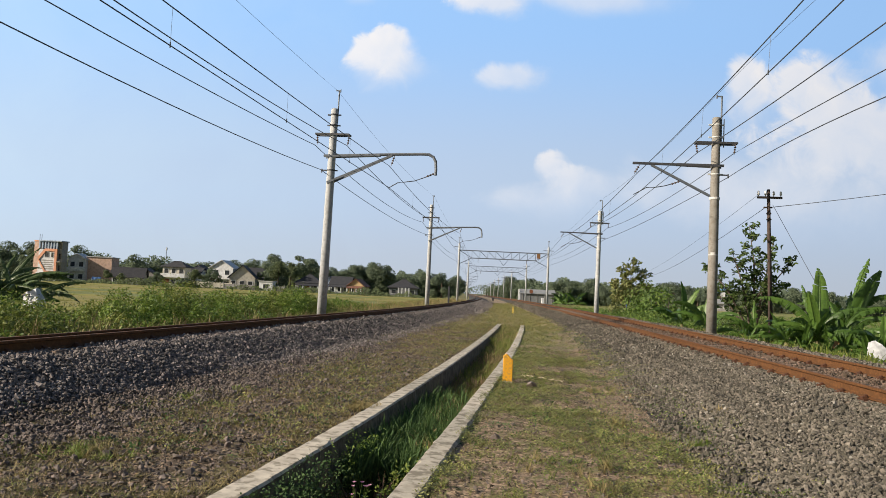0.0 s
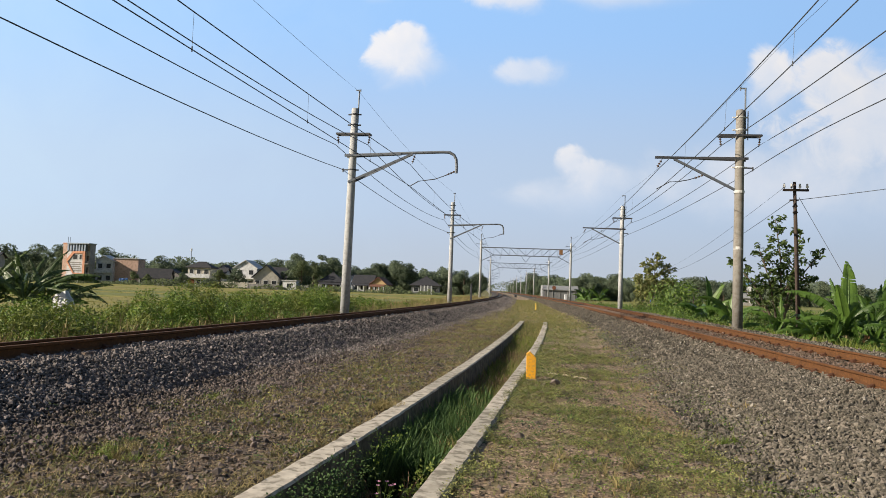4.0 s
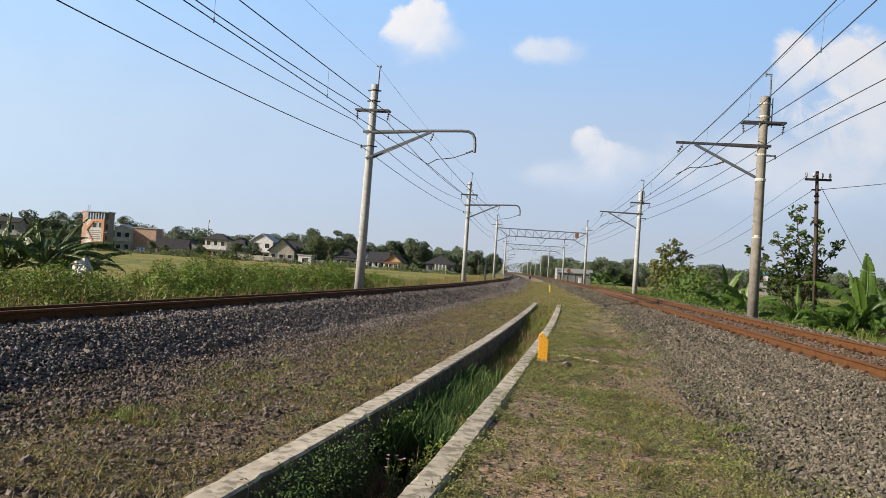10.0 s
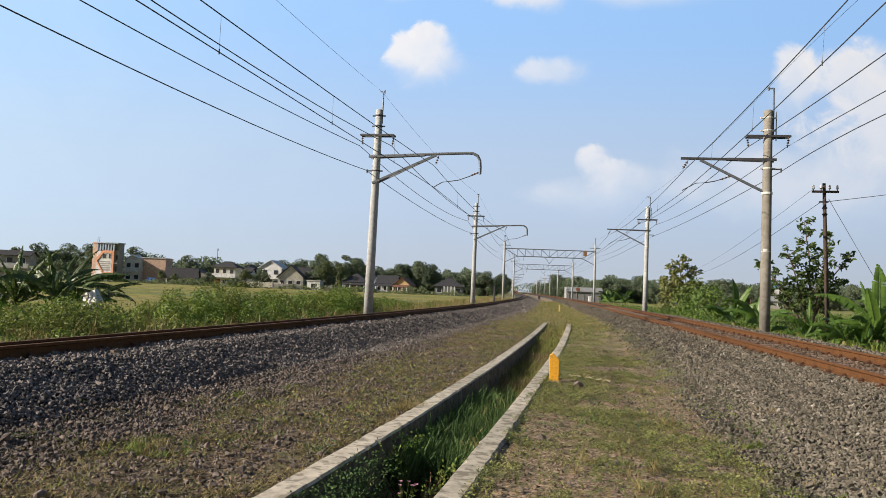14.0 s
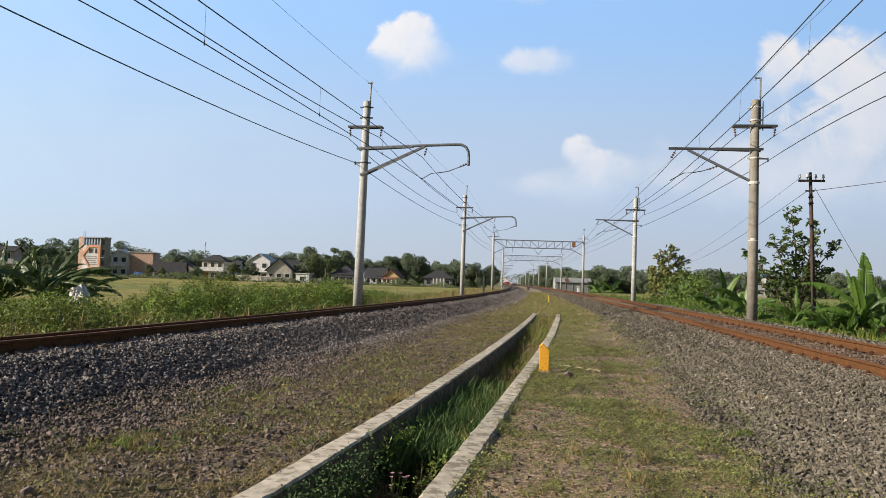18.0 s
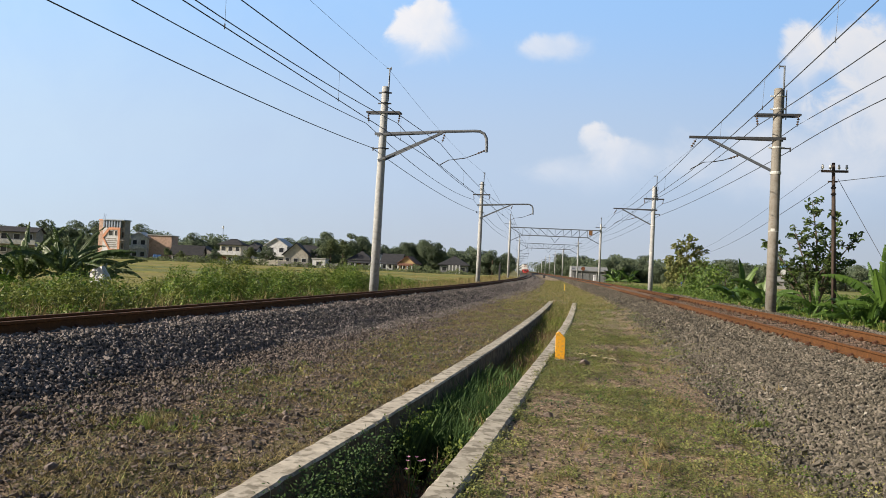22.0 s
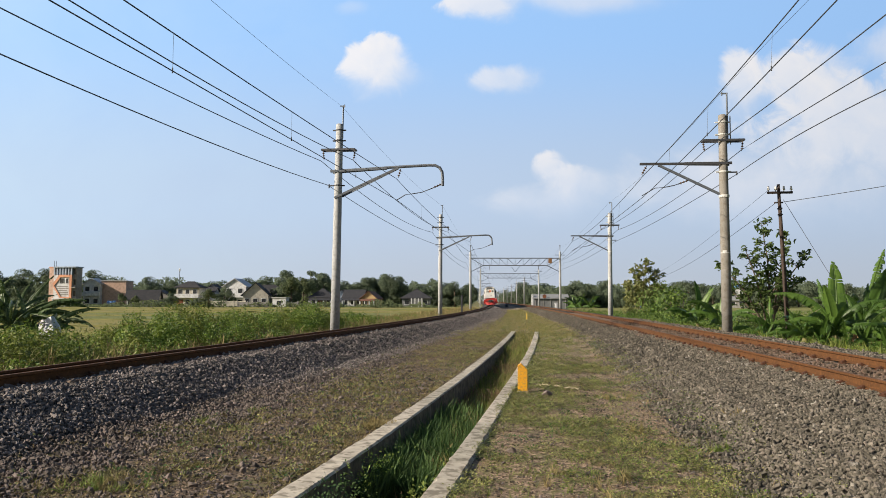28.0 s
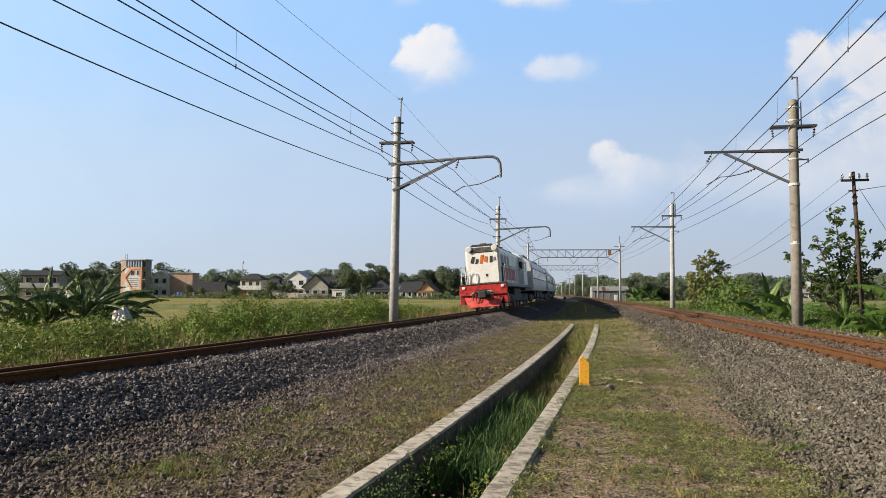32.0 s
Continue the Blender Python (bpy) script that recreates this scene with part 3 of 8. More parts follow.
# ---- gantries over both tracks ----
def gantry(span):
    g = empty("catenary_gantry")
    for s in (0, 1):
        bm = bmesh.new()
        lathe(bm, [(0.19, -0.5), (0.17, 5), (0.15, 8.75), (0.12, 8.8)], 12, (s * span, 0, 0))
        part("post", bm, M_POLE, g, smooth=True)
        bm = bmesh.new()
        rod(bm, (s * span, 0, 8.7), (s * span, 0, 9.75), 0.045)
        rod(bm, (s * span, 0, 9.6), (s * span, 0, 9.8), 0.1)
        bar(bm, (s * span - 0.8, 0, 8.25), (s * span + 0.8, 0, 8.25), 0.08, 0.09)
        part("earth_wire_spike", bm, M_STEEL, g)
    zt, zb = 7.76, 6.6
    for dy in (-0.25, 0.25):
        for z in (zt, zb):
            bm = bmesh.new()
            bar(bm, (0 if z == zt else 2.0, dy, z), (span if z == zt else span - 2.0, dy, z), 0.09, 0.11)
            part("chord", bm, M_STEEL, g)
    n = 8
    x0, x1 = 2.0, span - 2.0
    for k in range(n + 1):
        x = x0 + (x1 - x0) * k / n
        bm = bmesh.new()
        bar(bm, (x, 0, zb), (x, 0, zt), 0.06, 0.06)
        part("strut", bm, M_STEEL, g)
        if k < n:
            xa, xb = x, x0 + (x1 - x0) * (k + 1) / n
            bm = bmesh.new()
            if k < n / 2:
                bar(bm, (xa, 0, zt), (xb, 0, zb), 0.06, 0.07)
            else:
                bar(bm, (xa, 0, zb), (xb, 0, zt), 0.06, 0.07)
            part("diagonal", bm, M_STEEL, g)
    for s in (0, 1):
        a, b = (0, 2.0) if s == 0 else (span, span - 2.0)
        bm = bmesh.new()
        bar(bm, (a, 0, zt), (b, 0, zb), 0.06, 0.08)
        bar(bm, (a, 0, 5.6), (b, 0, zb), 0.07, 0.09)
        part("knee_brace", bm, M_STEEL, g)
    bm = bmesh.new()
    c = span / 2
    bar(bm, (c - 0.75, 0, zb), (c, 0, zb - 1.0), 0.06, 0.06)
    bar(bm, (c + 0.75, 0, zb), (c, 0, zb - 1.0), 0.06, 0.06)
    part("hanger", bm, M_STEEL, g)
    for xx in (3.0, span - 3.4):
        bm = bmesh.new()
        insulator(bm, (xx, 0, zb), (xx, 0, zb - 0.7), 4, 0.08)
        part("insulator", bm, M_INSUL, g, "brown disc insulator string")
    return g


GANTRIES = [(2.45, 16.4, 110.0), (6.2, 20.3, 171.0)]
for (xa, xb, y) in GANTRIES:
    g = gantry(xb - xa)
    g.matrix_basis = pose(xa, y, POLE_Z)
    tagged(g, "grey lattice steel gantry on concrete posts across both tracks", "gantry", "gantries")
    if y < 120:
        bm = bmesh.new()
        box(bm, 12.1, 12.65, -0.34, -0.3, 6.95, 7.7, 0.01)
        part("sign_plate", bm, material("sign_orange", (0.3, 0.16, 0.07), (0.22, 0.11, 0.05), 3, 0.6), g, "small orange plate fixed to the truss")


def far_pole(mat):
    p = empty("catenary_pole")
    bm = bmesh.new()
    lathe(bm, [(0.2, -0.5), (0.15, 8.6), (0.12, 8.65)], 10)
    part("shaft", bm, mat, p, smooth=True)
    bm = bmesh.new()
    bar(bm, (-0.3, 0, 6.55), (3.3, 0, 6.6), 0.08, 0.1)
    bar(bm, (0, 0, 5.3), (2.5, 0, 6.55), 0.08, 0.09)
    part("bracket_arm", bm, M_STEEL, p)
    bm = bmesh.new()
    bar(bm, (-0.75, 0, 7.5), (0.75, 0, 7.5), 0.08, 0.08)
    part("cross_arm", bm, M_STEEL_DARK, p)
    bm = bmesh.new()
    rod(bm, (0.1, 0, 8.5), (0.1, 0, 9.4), 0.04)
    part("earth_wire_spike", bm, M_STEEL_DARK, p)
    return p


fp = far_pole(M_POLE)
tagged(fp, "distant pale concrete railway pole with a bracket arm", "catenary pole", "overhead line poles")
first = True
FAR_Y = [224, 275, 325, 374, 425, 475, 528, 580, 640, 700]
for y in FAR_Y:
    for fx, off, turn in ((xl, -3.0, 0), (xr, 3.1, 180)):
        m = pose(float(fx(y)) + off, y, POLE_Z, 0, 0, turn + yaw_of(fx, y))
        if first:
            fp.matrix_basis, first = m, False
        else:
            copy_thing(fp, m)


# ---- wires ----
def overhead_wire(supports, sags, r, label):
    bm = bmesh.new()
    pts = []
    for a, b, s in zip(supports[:-1], supports[1:], sags):
        a, b = Vector(a), Vector(b)
        n = 14
        for k in range(n):
            f = k / n
            p = a.lerp(b, f)
            p.z -= 4 * s * f * (1 - f)
            pts.append(p)
    pts.append(Vector(supports[-1]))
    tube(bm, pts, r, 5)
    tagged(part("overhead_wire", bm, M_WIRE, None), label, "wire", "overhead wires")


def at_pole(pole, yaw, off, z):
    x, y = pole
    return (x + off * math.cos(yaw), y + off * math.sin(yaw), z)


def line_supports(poles, fx, turn, off, z, far_off, behind):
    """Where a wire is held: behind the viewer, at the poles, at the gantries and far down the line."""
    bx, by, bz = behind
    back = math.atan2(poles[0][1] - by, poles[0][0] - bx) - math.pi / 2
    near = at_pole((bx, by), back + radians(turn), off, bz)
    pts = [near] + [at_pole(p, radians(yaw_of(fx, p[1]) + turn), off, POLE_Z + z) for p in poles]
    pts.insert(0, tuple(2.4 * b - 1.4 * a for a, b in zip(pts[1][:2], near[:2])) + (bz,))
    for (xa, xb, y) in GANTRIES:
        pts.append(((xa if turn == 0 else xb) + off * (1 if turn == 0 else -1) * (0.9 if abs(off) > 1 else 1), y, POLE_Z + min(z, 9.6)))
    for y in FAR_Y:
        pts.append((float(fx(y)) + far_off, y, POLE_Z + z))
    return pts


# offset, height, height and sag of the span overhead, radius, what it is
LEFT_WIRES = [(0.2, 9.38, 10.23, 0.31, 0.006, "thin dark earth wire along the pole tops"), (-0.7, 7.06, 7.06, 0.24, 0.015, "dark feeder wire under the pole cross arms"), (0.7, 7.06, 7.41, 0.4, 0.015, "dark feeder wire under the pole cross arms"),
              (-0.4, 6.02, 6.23, 0.33, 0.015, "dark cable clamped to the poles"), (2.58, 6.22, 6.51, 0.11, 0.013, "dark messenger wire above the track"), (2.58, 5.33, 5.75, 0.0, 0.012, "dark contact wire above the track")]
RIGHT_WIRES = [(0.0, 9.38, 8.98, -0.42, 0.006, "thin dark earth wire along the pole tops"), (0.7, 7.06, 7.48, 0.19, 0.015, "dark feeder wire under the pole cross arms"), (-0.7, 7.06, 6.66, -0.16, 0.015, "dark feeder wire under the pole cross arms"),
               (-0.5, 6.1, 5.24, -0.58, 0.015, "dark cable clamped to the poles"), (3.04, 6.14, 7.42, 0.2, 0.013, "dark messenger wire above the track"), (3.08, 5.27, 6.64, 0.14, 0.012, "dark contact wire above the track")]
for poles, fx, turn, side, wires, bx, by in ((LEFT_POLES, xl, 0, -1, LEFT_WIRES, -9.5, 2.0), (RIGHT_POLES, xr, 180, 1, RIGHT_WIRES, 8.5, 4.0)):
    lines = []
    for off, z, bz, sag, r, lab in wires:
        far = side * (3.0 - off) if off < 2 else 0
        pts = line_supports(poles, fx, turn, off, z, far, (bx, by, bz))
        tight = 0.04 if "contact" in lab else (0.33 if side < 0 else 0.2) if "cable" in lab else 0.6 if "feeder" in lab and side < 0 else 0.45
        sags = [0.0, sag] + [tight * ((Vector(b) - Vector(a)).length / 32.0) ** 2 * (0.85 if a[1] < 58 else 0.4) for a, b in zip(pts[2:-1], pts[3:])]
        overhead_wire(pts, sags, r, lab)
        lines.append((pts, sags))
    (mess, ms), (cont, cs) = lines[4], lines[5]
    for k in range(1, 5):
        a, b, c, d = Vector(mess[k]), Vector(mess[k + 1]), Vector(cont[k]), Vector(cont[k + 1])
        for f in (0.2, 0.4, 0.6, 0.8):
            hi, lo = a.lerp(b, f), c.lerp(d, f)
            hi.z -= 4 * ms[k] * f * (1 - f)
            lo.z -= 4 * cs[k] * f * (1 - f)
            bm = bmesh.new()
            rod(bm, hi, lo, 0.0035, n=4)
            rod(bm, lo - Vector((0, 0, 0.04)), lo + Vector((0, 0, 0.06)), 0.013, n=6)
            tagged(part("dropper", bm, M_WIRE, None), "thin dropper wire between the overhead wires", "wire", "droppers")


# ---- drain ----
def drain_wall(fx, width, side, label, top):
    w = empty("drain_wall")
    tagged(w, label, "drain wall", "drain walls")
    rng = random.Random(5 + side)
    y = -9.0
    while y < DRAIN_END - 0.2:
        ln = rng.uniform(1.9, 2.7)
        y1 = min(y + ln, DRAIN_END)
        bm = bmesh.new()
        n = 18
        rows = []
        for k in range(n + 1):
            yy = y + 0.006 + (y1 - y - 0.012) * k / n
            x0 = float(fx(yy))
            j = lambda: rng.uniform(-0.002, 0.002) + (rng.uniform(-0.016, 0.006) if rng.random() < 0.1 else 0)
            inner, outer = x0 + j(), x0 + side * (width + rng.uniform(-0.01, 0.008))
            zt = top + rng.uniform(-0.002, 0.002)
            rows.append([bm.verts.new(p) for p in ((inner, yy, -0.75), (inner + j() * 0.6, yy, -0.35), (inner + side * 0.004, yy, zt - 0.02 + j() * 0.5), (inner + side * (0.018 + abs(j()) * 2.2), yy, zt), (outer - side * 0.02, yy, zt), (outer, yy, zt - 0.03), (outer, yy, -0.75))])
        for a, b in zip(rows[:-1], rows[1:]):
            for i in range(6):
                f = (a[i], a[i + 1], b[i + 1], b[i])
                # inner faces take the stained colour that is darkened for shade
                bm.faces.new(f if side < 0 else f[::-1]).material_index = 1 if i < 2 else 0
        bm.faces.new(rows[0] if side > 0 else rows[0][::-1])
        bm.faces.new(rows[-1][::-1] if side > 0 else rows[-1])
        bmesh.ops.recalc_face_normals(bm, faces=bm.faces)
        part("kerb_slab", bm, [M_CONC, M_CONC_DIRTY_SHADED], w)
        y = y1


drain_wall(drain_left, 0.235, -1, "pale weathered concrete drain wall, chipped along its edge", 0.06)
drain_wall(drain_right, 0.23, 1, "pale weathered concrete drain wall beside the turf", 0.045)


def marker_post(x, y, h, w, label, paint):
    p = empty("marker_post", pose(x, y, 0, 0, 0, -4))
    tagged(p, label, "marker post", "yellow marker posts")
    bm = bmesh.new()
    prof = [(-w / 2, -0.2), (w / 2, -0.2), (w / 2, h * 0.78), (-w * 0.14, h), (-w / 2, h * 0.93)]
    vs = [[bm.verts.new((u, s * 0.05, z)) for u, z in prof] for s in (-1, 1)]
    bm.faces.new(vs[0])
    bm.faces.new(vs[1][::-1])
    for k in range(5):
        bm.faces.new((vs[0][k], vs[1][k], vs[1][(k + 1) % 5], vs[0][(k + 1) % 5]))
    bmesh.ops.recalc_face_normals(bm, faces=bm.faces)
    bmesh.ops.bevel(bm, geom=bm.edges[:], offset=0.006, segments=1, affect="EDGES")
    part("post", bm, paint, p)
    bm = bmesh.new()
    box(bm, -w / 2 - 0.01, w / 2 + 0.01, -0.06, 0.06, -0.2, 0.02, 0.01)
    part("foot", bm, M_CONC, p, "bare concrete foot")


marker_post(1.2, 12.3, 0.49, 0.165, "small yellow painted concrete marker post by the drain", M_YELLOW)
marker_post(5.9, 58.0, 0.6, 0.1, "small distant pale yellow marker post in the grass", material("faded_yellow", (0.8, 0.6, 0.12), (0.7, 0.5, 0.1), 9, 0.7))

# ---- plant pieces ----
M_LEAF = material("weed_leaf", (0.1, 0.19, 0.027), (0.185, 0.25, 0.045), 1.5, 0.55, island=0.45, translucent=0.3)
M_LEAF_DARK = material("dark_leaf", (0.055, 0.1, 0.026), (0.1, 0.145, 0.04), 2, 0.6, island=0.35, translucent=0.25)
M_LEAF_OLIVE = material("olive_leaf", (0.16, 0.205, 0.06), (0.26, 0.25, 0.095), 2, 0.55, island=0.35, translucent=0.25)
M_CREEP = material("creeper_leaf", (0.17, 0.2, 0.055), (0.285, 0.285, 0.1), 1.2, 0.6, island=0.48, translucent=0.2)
M_DRAIN_GRASS = material("drain_grass", (0.048, 0.105, 0.03), (0.088, 0.15, 0.042), 2, 0.72, island=0.4, translucent=0.25)
M_LEAF_TORN = material("wind_torn_leaf", (0.11, 0.16, 0.055), (0.06, 0.105, 0.034), 2.5, 0.45, island=0.35, translucent=0.2)
M_FRESH = material("fresh_leaf", (0.155, 0.235, 0.04), (0.225, 0.29, 0.065), 2, 0.6, island=0.4, translucent=0.2)
M_SOIL_GRASS = material("trailing_grass", (0.2, 0.17, 0.068), (0.29, 0.235, 0.105), 2, 0.7, island=0.52, translucent=0.15)
M_BUSH = material("bush_leaf", (0.085, 0.16, 0.028), (0.145, 0.215, 0.042), 1.5, 0.55, island=0.45, translucent=0.3)
M_WITHER = material("withered_stalk", (0.19, 0.12, 0.08), (0.28, 0.19, 0.12), 2, 0.8, island=0.4, translucent=0.15)
M_DRY = material("dry_grass", (0.36, 0.28, 0.13), (0.26, 0.22, 0.09), 2, 0.8, island=0.3, translucent=0.2)
M_GRASS = material("grass_blade", (0.13, 0.18, 0.03), (0.21, 0.235, 0.055), 2, 0.6, island=0.35, translucent=0.3)
M_PINK_FLOWER = material("pink_flower", (0.62, 0.27, 0.42), (0.7, 0.4, 0.52), 20, 0.6, translucent=0.2)
M_STRAW_GREEN = material("straw_green_blade", (0.27, 0.25, 0.08), (0.36, 0.31, 0.13), 1.5, 0.7, island=0.35, translucent=0.25)
# far leaf colours have distance haze mixed in: paler and greyer than near leaves
M_FAR_HAZED = material("far_foliage_hazed", (0.145, 0.19, 0.125), (0.19, 0.235, 0.15), 0.25, 0.9, island=0.3, translucent=0.45)
M_FAR_LIGHT_HAZED = material("far_foliage_light_hazed", (0.18, 0.215, 0.105), (0.14, 0.18, 0.095), 0.25, 0.9, island=0.3, translucent=0.45)
M_BANANA = material("banana_leaf", (0.115, 0.205, 0.036), (0.062, 0.125, 0.026), 2.5, 0.4, obj_random=0.25, translucent=0.35)
M_BANANA_STEM = material("banana_stem", (0.22, 0.2, 0.08), (0.14, 0.12, 0.05), 5, 0.6, bump=0.004, bump_scale=30)
M_BANANA_DRY = material("banana_dry_leaf", (0.32, 0.2, 0.09), (0.22, 0.14, 0.06), 4, 0.8)
M_BARK = material("bark", (0.16, 0.125, 0.09), (0.1, 0.08, 0.06), 8, 0.9, bump=0.01, bump_scale=30)


def leaf_templates(kind):
    """A few small leaf, sprig and blade shapes of unit size."""
    out = []
    rng = np.random.RandomState(11)
    if kind == "leaf":
        for bend in (0.12, 0.25, -0.1):
            out.append((np.array([(0, -0.5, 0), (0.3, -0.05, bend), (0, 0.5, -bend * 0.6), (-0.3, -0.05, bend)]), [(0, 1, 2, 3)]))
    elif kind == "oval":
        for bend in (0.1, 0.2, -0.12, 0.28):
            out.append((np.array([(0, -0.5, 0), (0.22, -0.28, bend), (0.27, 0.12, bend), (0, 0.5, -bend), (-0.27, 0.12, bend), (-0.22, -0.28, bend), (0, -0.05, -0.02)]), [(0, 1, 6), (1, 2, 6), (2, 3, 6), (3, 4, 6), (4, 5, 6), (5, 0, 6)]))
    elif kind == "sprig":
        for _ in range(4):
            v, f = [], []
            for k in range(6):
                a = rng.uniform(0, math.tau)
                d = np.array([math.cos(a), math.sin(a), 0])
                s = np.array([-d[1], d[0], 0])
                c = d * rng.uniform(0.1, 0.95) + np.array([0, 0, rng.uniform(0.02, 0.4)])
                ln, w, up = rng.uniform(0.24, 0.42), rng.uniform(0.08, 0.135), rng.uniform(-0.12, 0.22)
                b = len(v)
                v += [c, c + d * ln * 0.5 + s * w + np.array([0, 0, up * 0.7]), c + d * ln + np.array([0, 0, up]), c + d * ln * 0.5 - s * w + np.array([0, 0, up * 0.7])]
                f.append((b, b + 1, b + 2, b + 3))
            out.append((np.array(v), f))
    elif kind == "tuft":
        for _ in range(4):
            v, f = [], []
            for k in range(8):
                a = rng.uniform(0, math.tau)
                d = np.array([math.cos(a), math.sin(a), 0])
                s = np.array([-d[1], d[0], 0]) * rng.uniform(0.012, 0.022)
                root = d * rng.uniform(0, 0.12)
                h, lean = rng.uniform(0.5, 1.0), rng.uniform(0.08, 0.55)
                b = len(v)
                mid = root + d * lean * 0.35 + np.array([0, 0, h * 0.6])
                tip = root + d * lean + np.array([0, 0, h * (1 - 0.25 * lean)])
                v += [root - s, root + s, mid + s * 0.8, mid - s * 0.8, tip]
                f += [(b, b + 1, b + 2, b + 3), (b + 3, b + 2, b + 4)]
            out.append((np.array(v), f))
    elif kind == "spray":
        for _ in range(5):
            v, f = [], []
            for k in range(7):
                a = rng.uniform(0, math.tau)
                d = np.array([math.cos(a), math.sin(a), 0])
                s = np.array([-d[1], d[0], 0]) * rng.uniform(0.03, 0.06)
                root = d * rng.uniform(0, 0.25)
                h, lean = rng.uniform(0.5, 1.0), rng.uniform(0.1, 0.5)
                b = len(v)
                v += [root - s, root + s, root + d * lean + np.array([0, 0, h])]
                f.append((b, b + 1, b + 2))
            out.append((np.array(v), f))
    elif kind == "mat":
        for _ in range(4):
            v, f = [], []
            for k in range(9):
                a = rng.uniform(0, math.tau)
                d = np.array([math.cos(a), math.sin(a), 0])
                s = np.array([-d[1], d[0], 0]) * rng.uniform(0.035, 0.06)
                root = np.array([rng.uniform(-0.5, 0.5), rng.uniform(-0.5, 0.5), 0])
                b = len(v)
                v += [root - s, root + s, root + d * rng.uniform(0.4, 0.9) + np.array([0, 0, rng.uniform(0.1, 0.6)])]
                f.append((b, b + 1, b + 2))
            out.append((np.array(v), f))
    return out


LEAF, SPRIG, TUFT, SPRAY, MAT, OVAL = (leaf_templates(k) for k in ("leaf", "sprig", "tuft", "spray", "mat", "oval"))


def stuff(ob, label, category):
    return tagged(ob, label, category, kind="stuff")


def on_ground(rng, n, y0, y1, x_of, power=1.0):
    """Random places on the ground between two lines; denser towards y0 with power above 1."""
    y = y0 + (y1 - y0) * rng.uniform(0, 1, n) ** power
    x = x_of(y, rng.uniform(0, 1, n))
    return np.column_stack([x, y, gz(x, y) + np.array([lump(a, b) for a, b in zip(x, y)])])


def clump(xy, scale, seed):
    return np.array([noise.noise((p[0] * scale, p[1] * scale, seed)) for p in xy])


def build_stones():
    rng = np.random.RandomState(21)
    T = stone_templates(rng)
    far_shapes = stone_templates(rng, 12, 4)

    def lay(name, n, y0, y1, x_of, size, mat, power, label, proud=0.3, keep=None, tilt=1.1, spread=0.26):
        pos = on_ground(rng, n, y0, y1, x_of, power)
        if keep is not None:
            pos = pos[keep(pos)]
        n = len(pos)
        s = size * np.exp(rng.normal(0, spread, n))
        sc = s[:, None] * rng.uniform(0.75, 1.2, (n, 3))
        pos[:, 2] += s * proud + rng.uniform(-0.35, 0.6, n) * s
        return stuff(scatter(name, T if 4 < y0 < 12 else far_shapes, pos, rand_rot(rng, n, True, tilt), sc, mat, rng), label, "ballast")

    toe = lambda p: (p[:, 0] - xr(p[:, 1]) + foot_right(p[:, 1]) + 0.55 * clump(p, 0.8, 51.0) + 0.3 * clump(p, 2.5, 52.0)) + rng.uniform(-0.3, 0.3, len(p)) > 0
    right = lambda y, u: xr(y) - 3.6 + 3.0 * u
    bank_right = lay("ballast", 54000, 4.2, 15, right, 0.0245, M_STONE, 1.3, "grey crushed stone ballast sloping from the track", 0.35, toe, 1.1, 0.2)
    lay("ballast", 30000, 15, 60, right, 0.033, M_STONE, 1.9, "grey crushed stone ballast sloping from the track", 0.3, toe)
    lay("ballast", 9000, 52, 130, right, 0.055, M_STONE, 1.3, "grey crushed stone ballast sloping from the track", 0.35, toe)
    lay("ballast", 9000, 4.2, 22, lambda y, u: xr(y) - 3.7 + 1.6 * u, 0.02, M_STONE, 1.3, "small grey stones straying from the foot of the ballast", 0.3, lambda p: np.abs(xr(p[:, 1]) - foot_right(p[:, 1]) + 0.08 - p[:, 0] + 0.55 * clump(p, 0.8, 51.0) + 0.3 * clump(p, 2.5, 52.0)) < rng.uniform(0, 0.4, len(p)))
    lay("pale_stones", 700, 4.2, 26, right, 0.026, M_STONE_PALE, 1.3, "pale broken stones scattered over the grey ballast", 0.5, toe)
    lay("ballast", 13000, 7, 40, lambda y, u: xr(y) - 0.47 + 0.94 * u, 0.027, M_STONE_RUST, 1.7, "rust-stained ballast between the rails", 0.3)
    lay("ballast", 15000, 9, 48, lambda y, u: xr(y) + 0.68 + 2.6 * u, 0.031, M_STONE, 1.3, "grey ballast shoulder beside the far rail", 0.3)
    left = lambda y, u: xl(y) + 0.66 + 2.2 * u
    foot = lambda p: xl(p[:, 1]) + 1.98 - p[:, 0] + 0.06 * np.clip(p[:, 1] - 9.5, 0, 9) + 0.2 * clump(p, 0.9, 53.0)
    toe_l = lambda p: foot(p) + rng.uniform(-0.1, 0.1, len(p)) > 0
    below = lambda p: foot(p) < rng.uniform(-0.1, 0.25, len(p))
    bank_left = lay("ballast", 46000, 5, 17, left, 0.024, M_STONE_DARK, 1.25, "dark grey crushed stone ballast sloping from the track", 0.3, toe_l)
    lay("ballast", 34000, 17, 60, left, 0.028, M_STONE_DARK, 1.8, "dark grey crushed stone ballast sloping from the track", 0.3, toe_l)
    lay("ballast", 8000, 52, 130, left, 0.05, M_STONE_DARK, 1.3, "dark grey crushed stone ballast sloping from the track", 0.3)
    lay("gravel", 18000, 4.1, 20, lambda y, u: xl(y) + 1.85 + 1.35 * u ** 1.2, 0.0235, M_STONE_BROWN, 1.2, "brown-grey stones strewn below the ballast", 0.3, below)
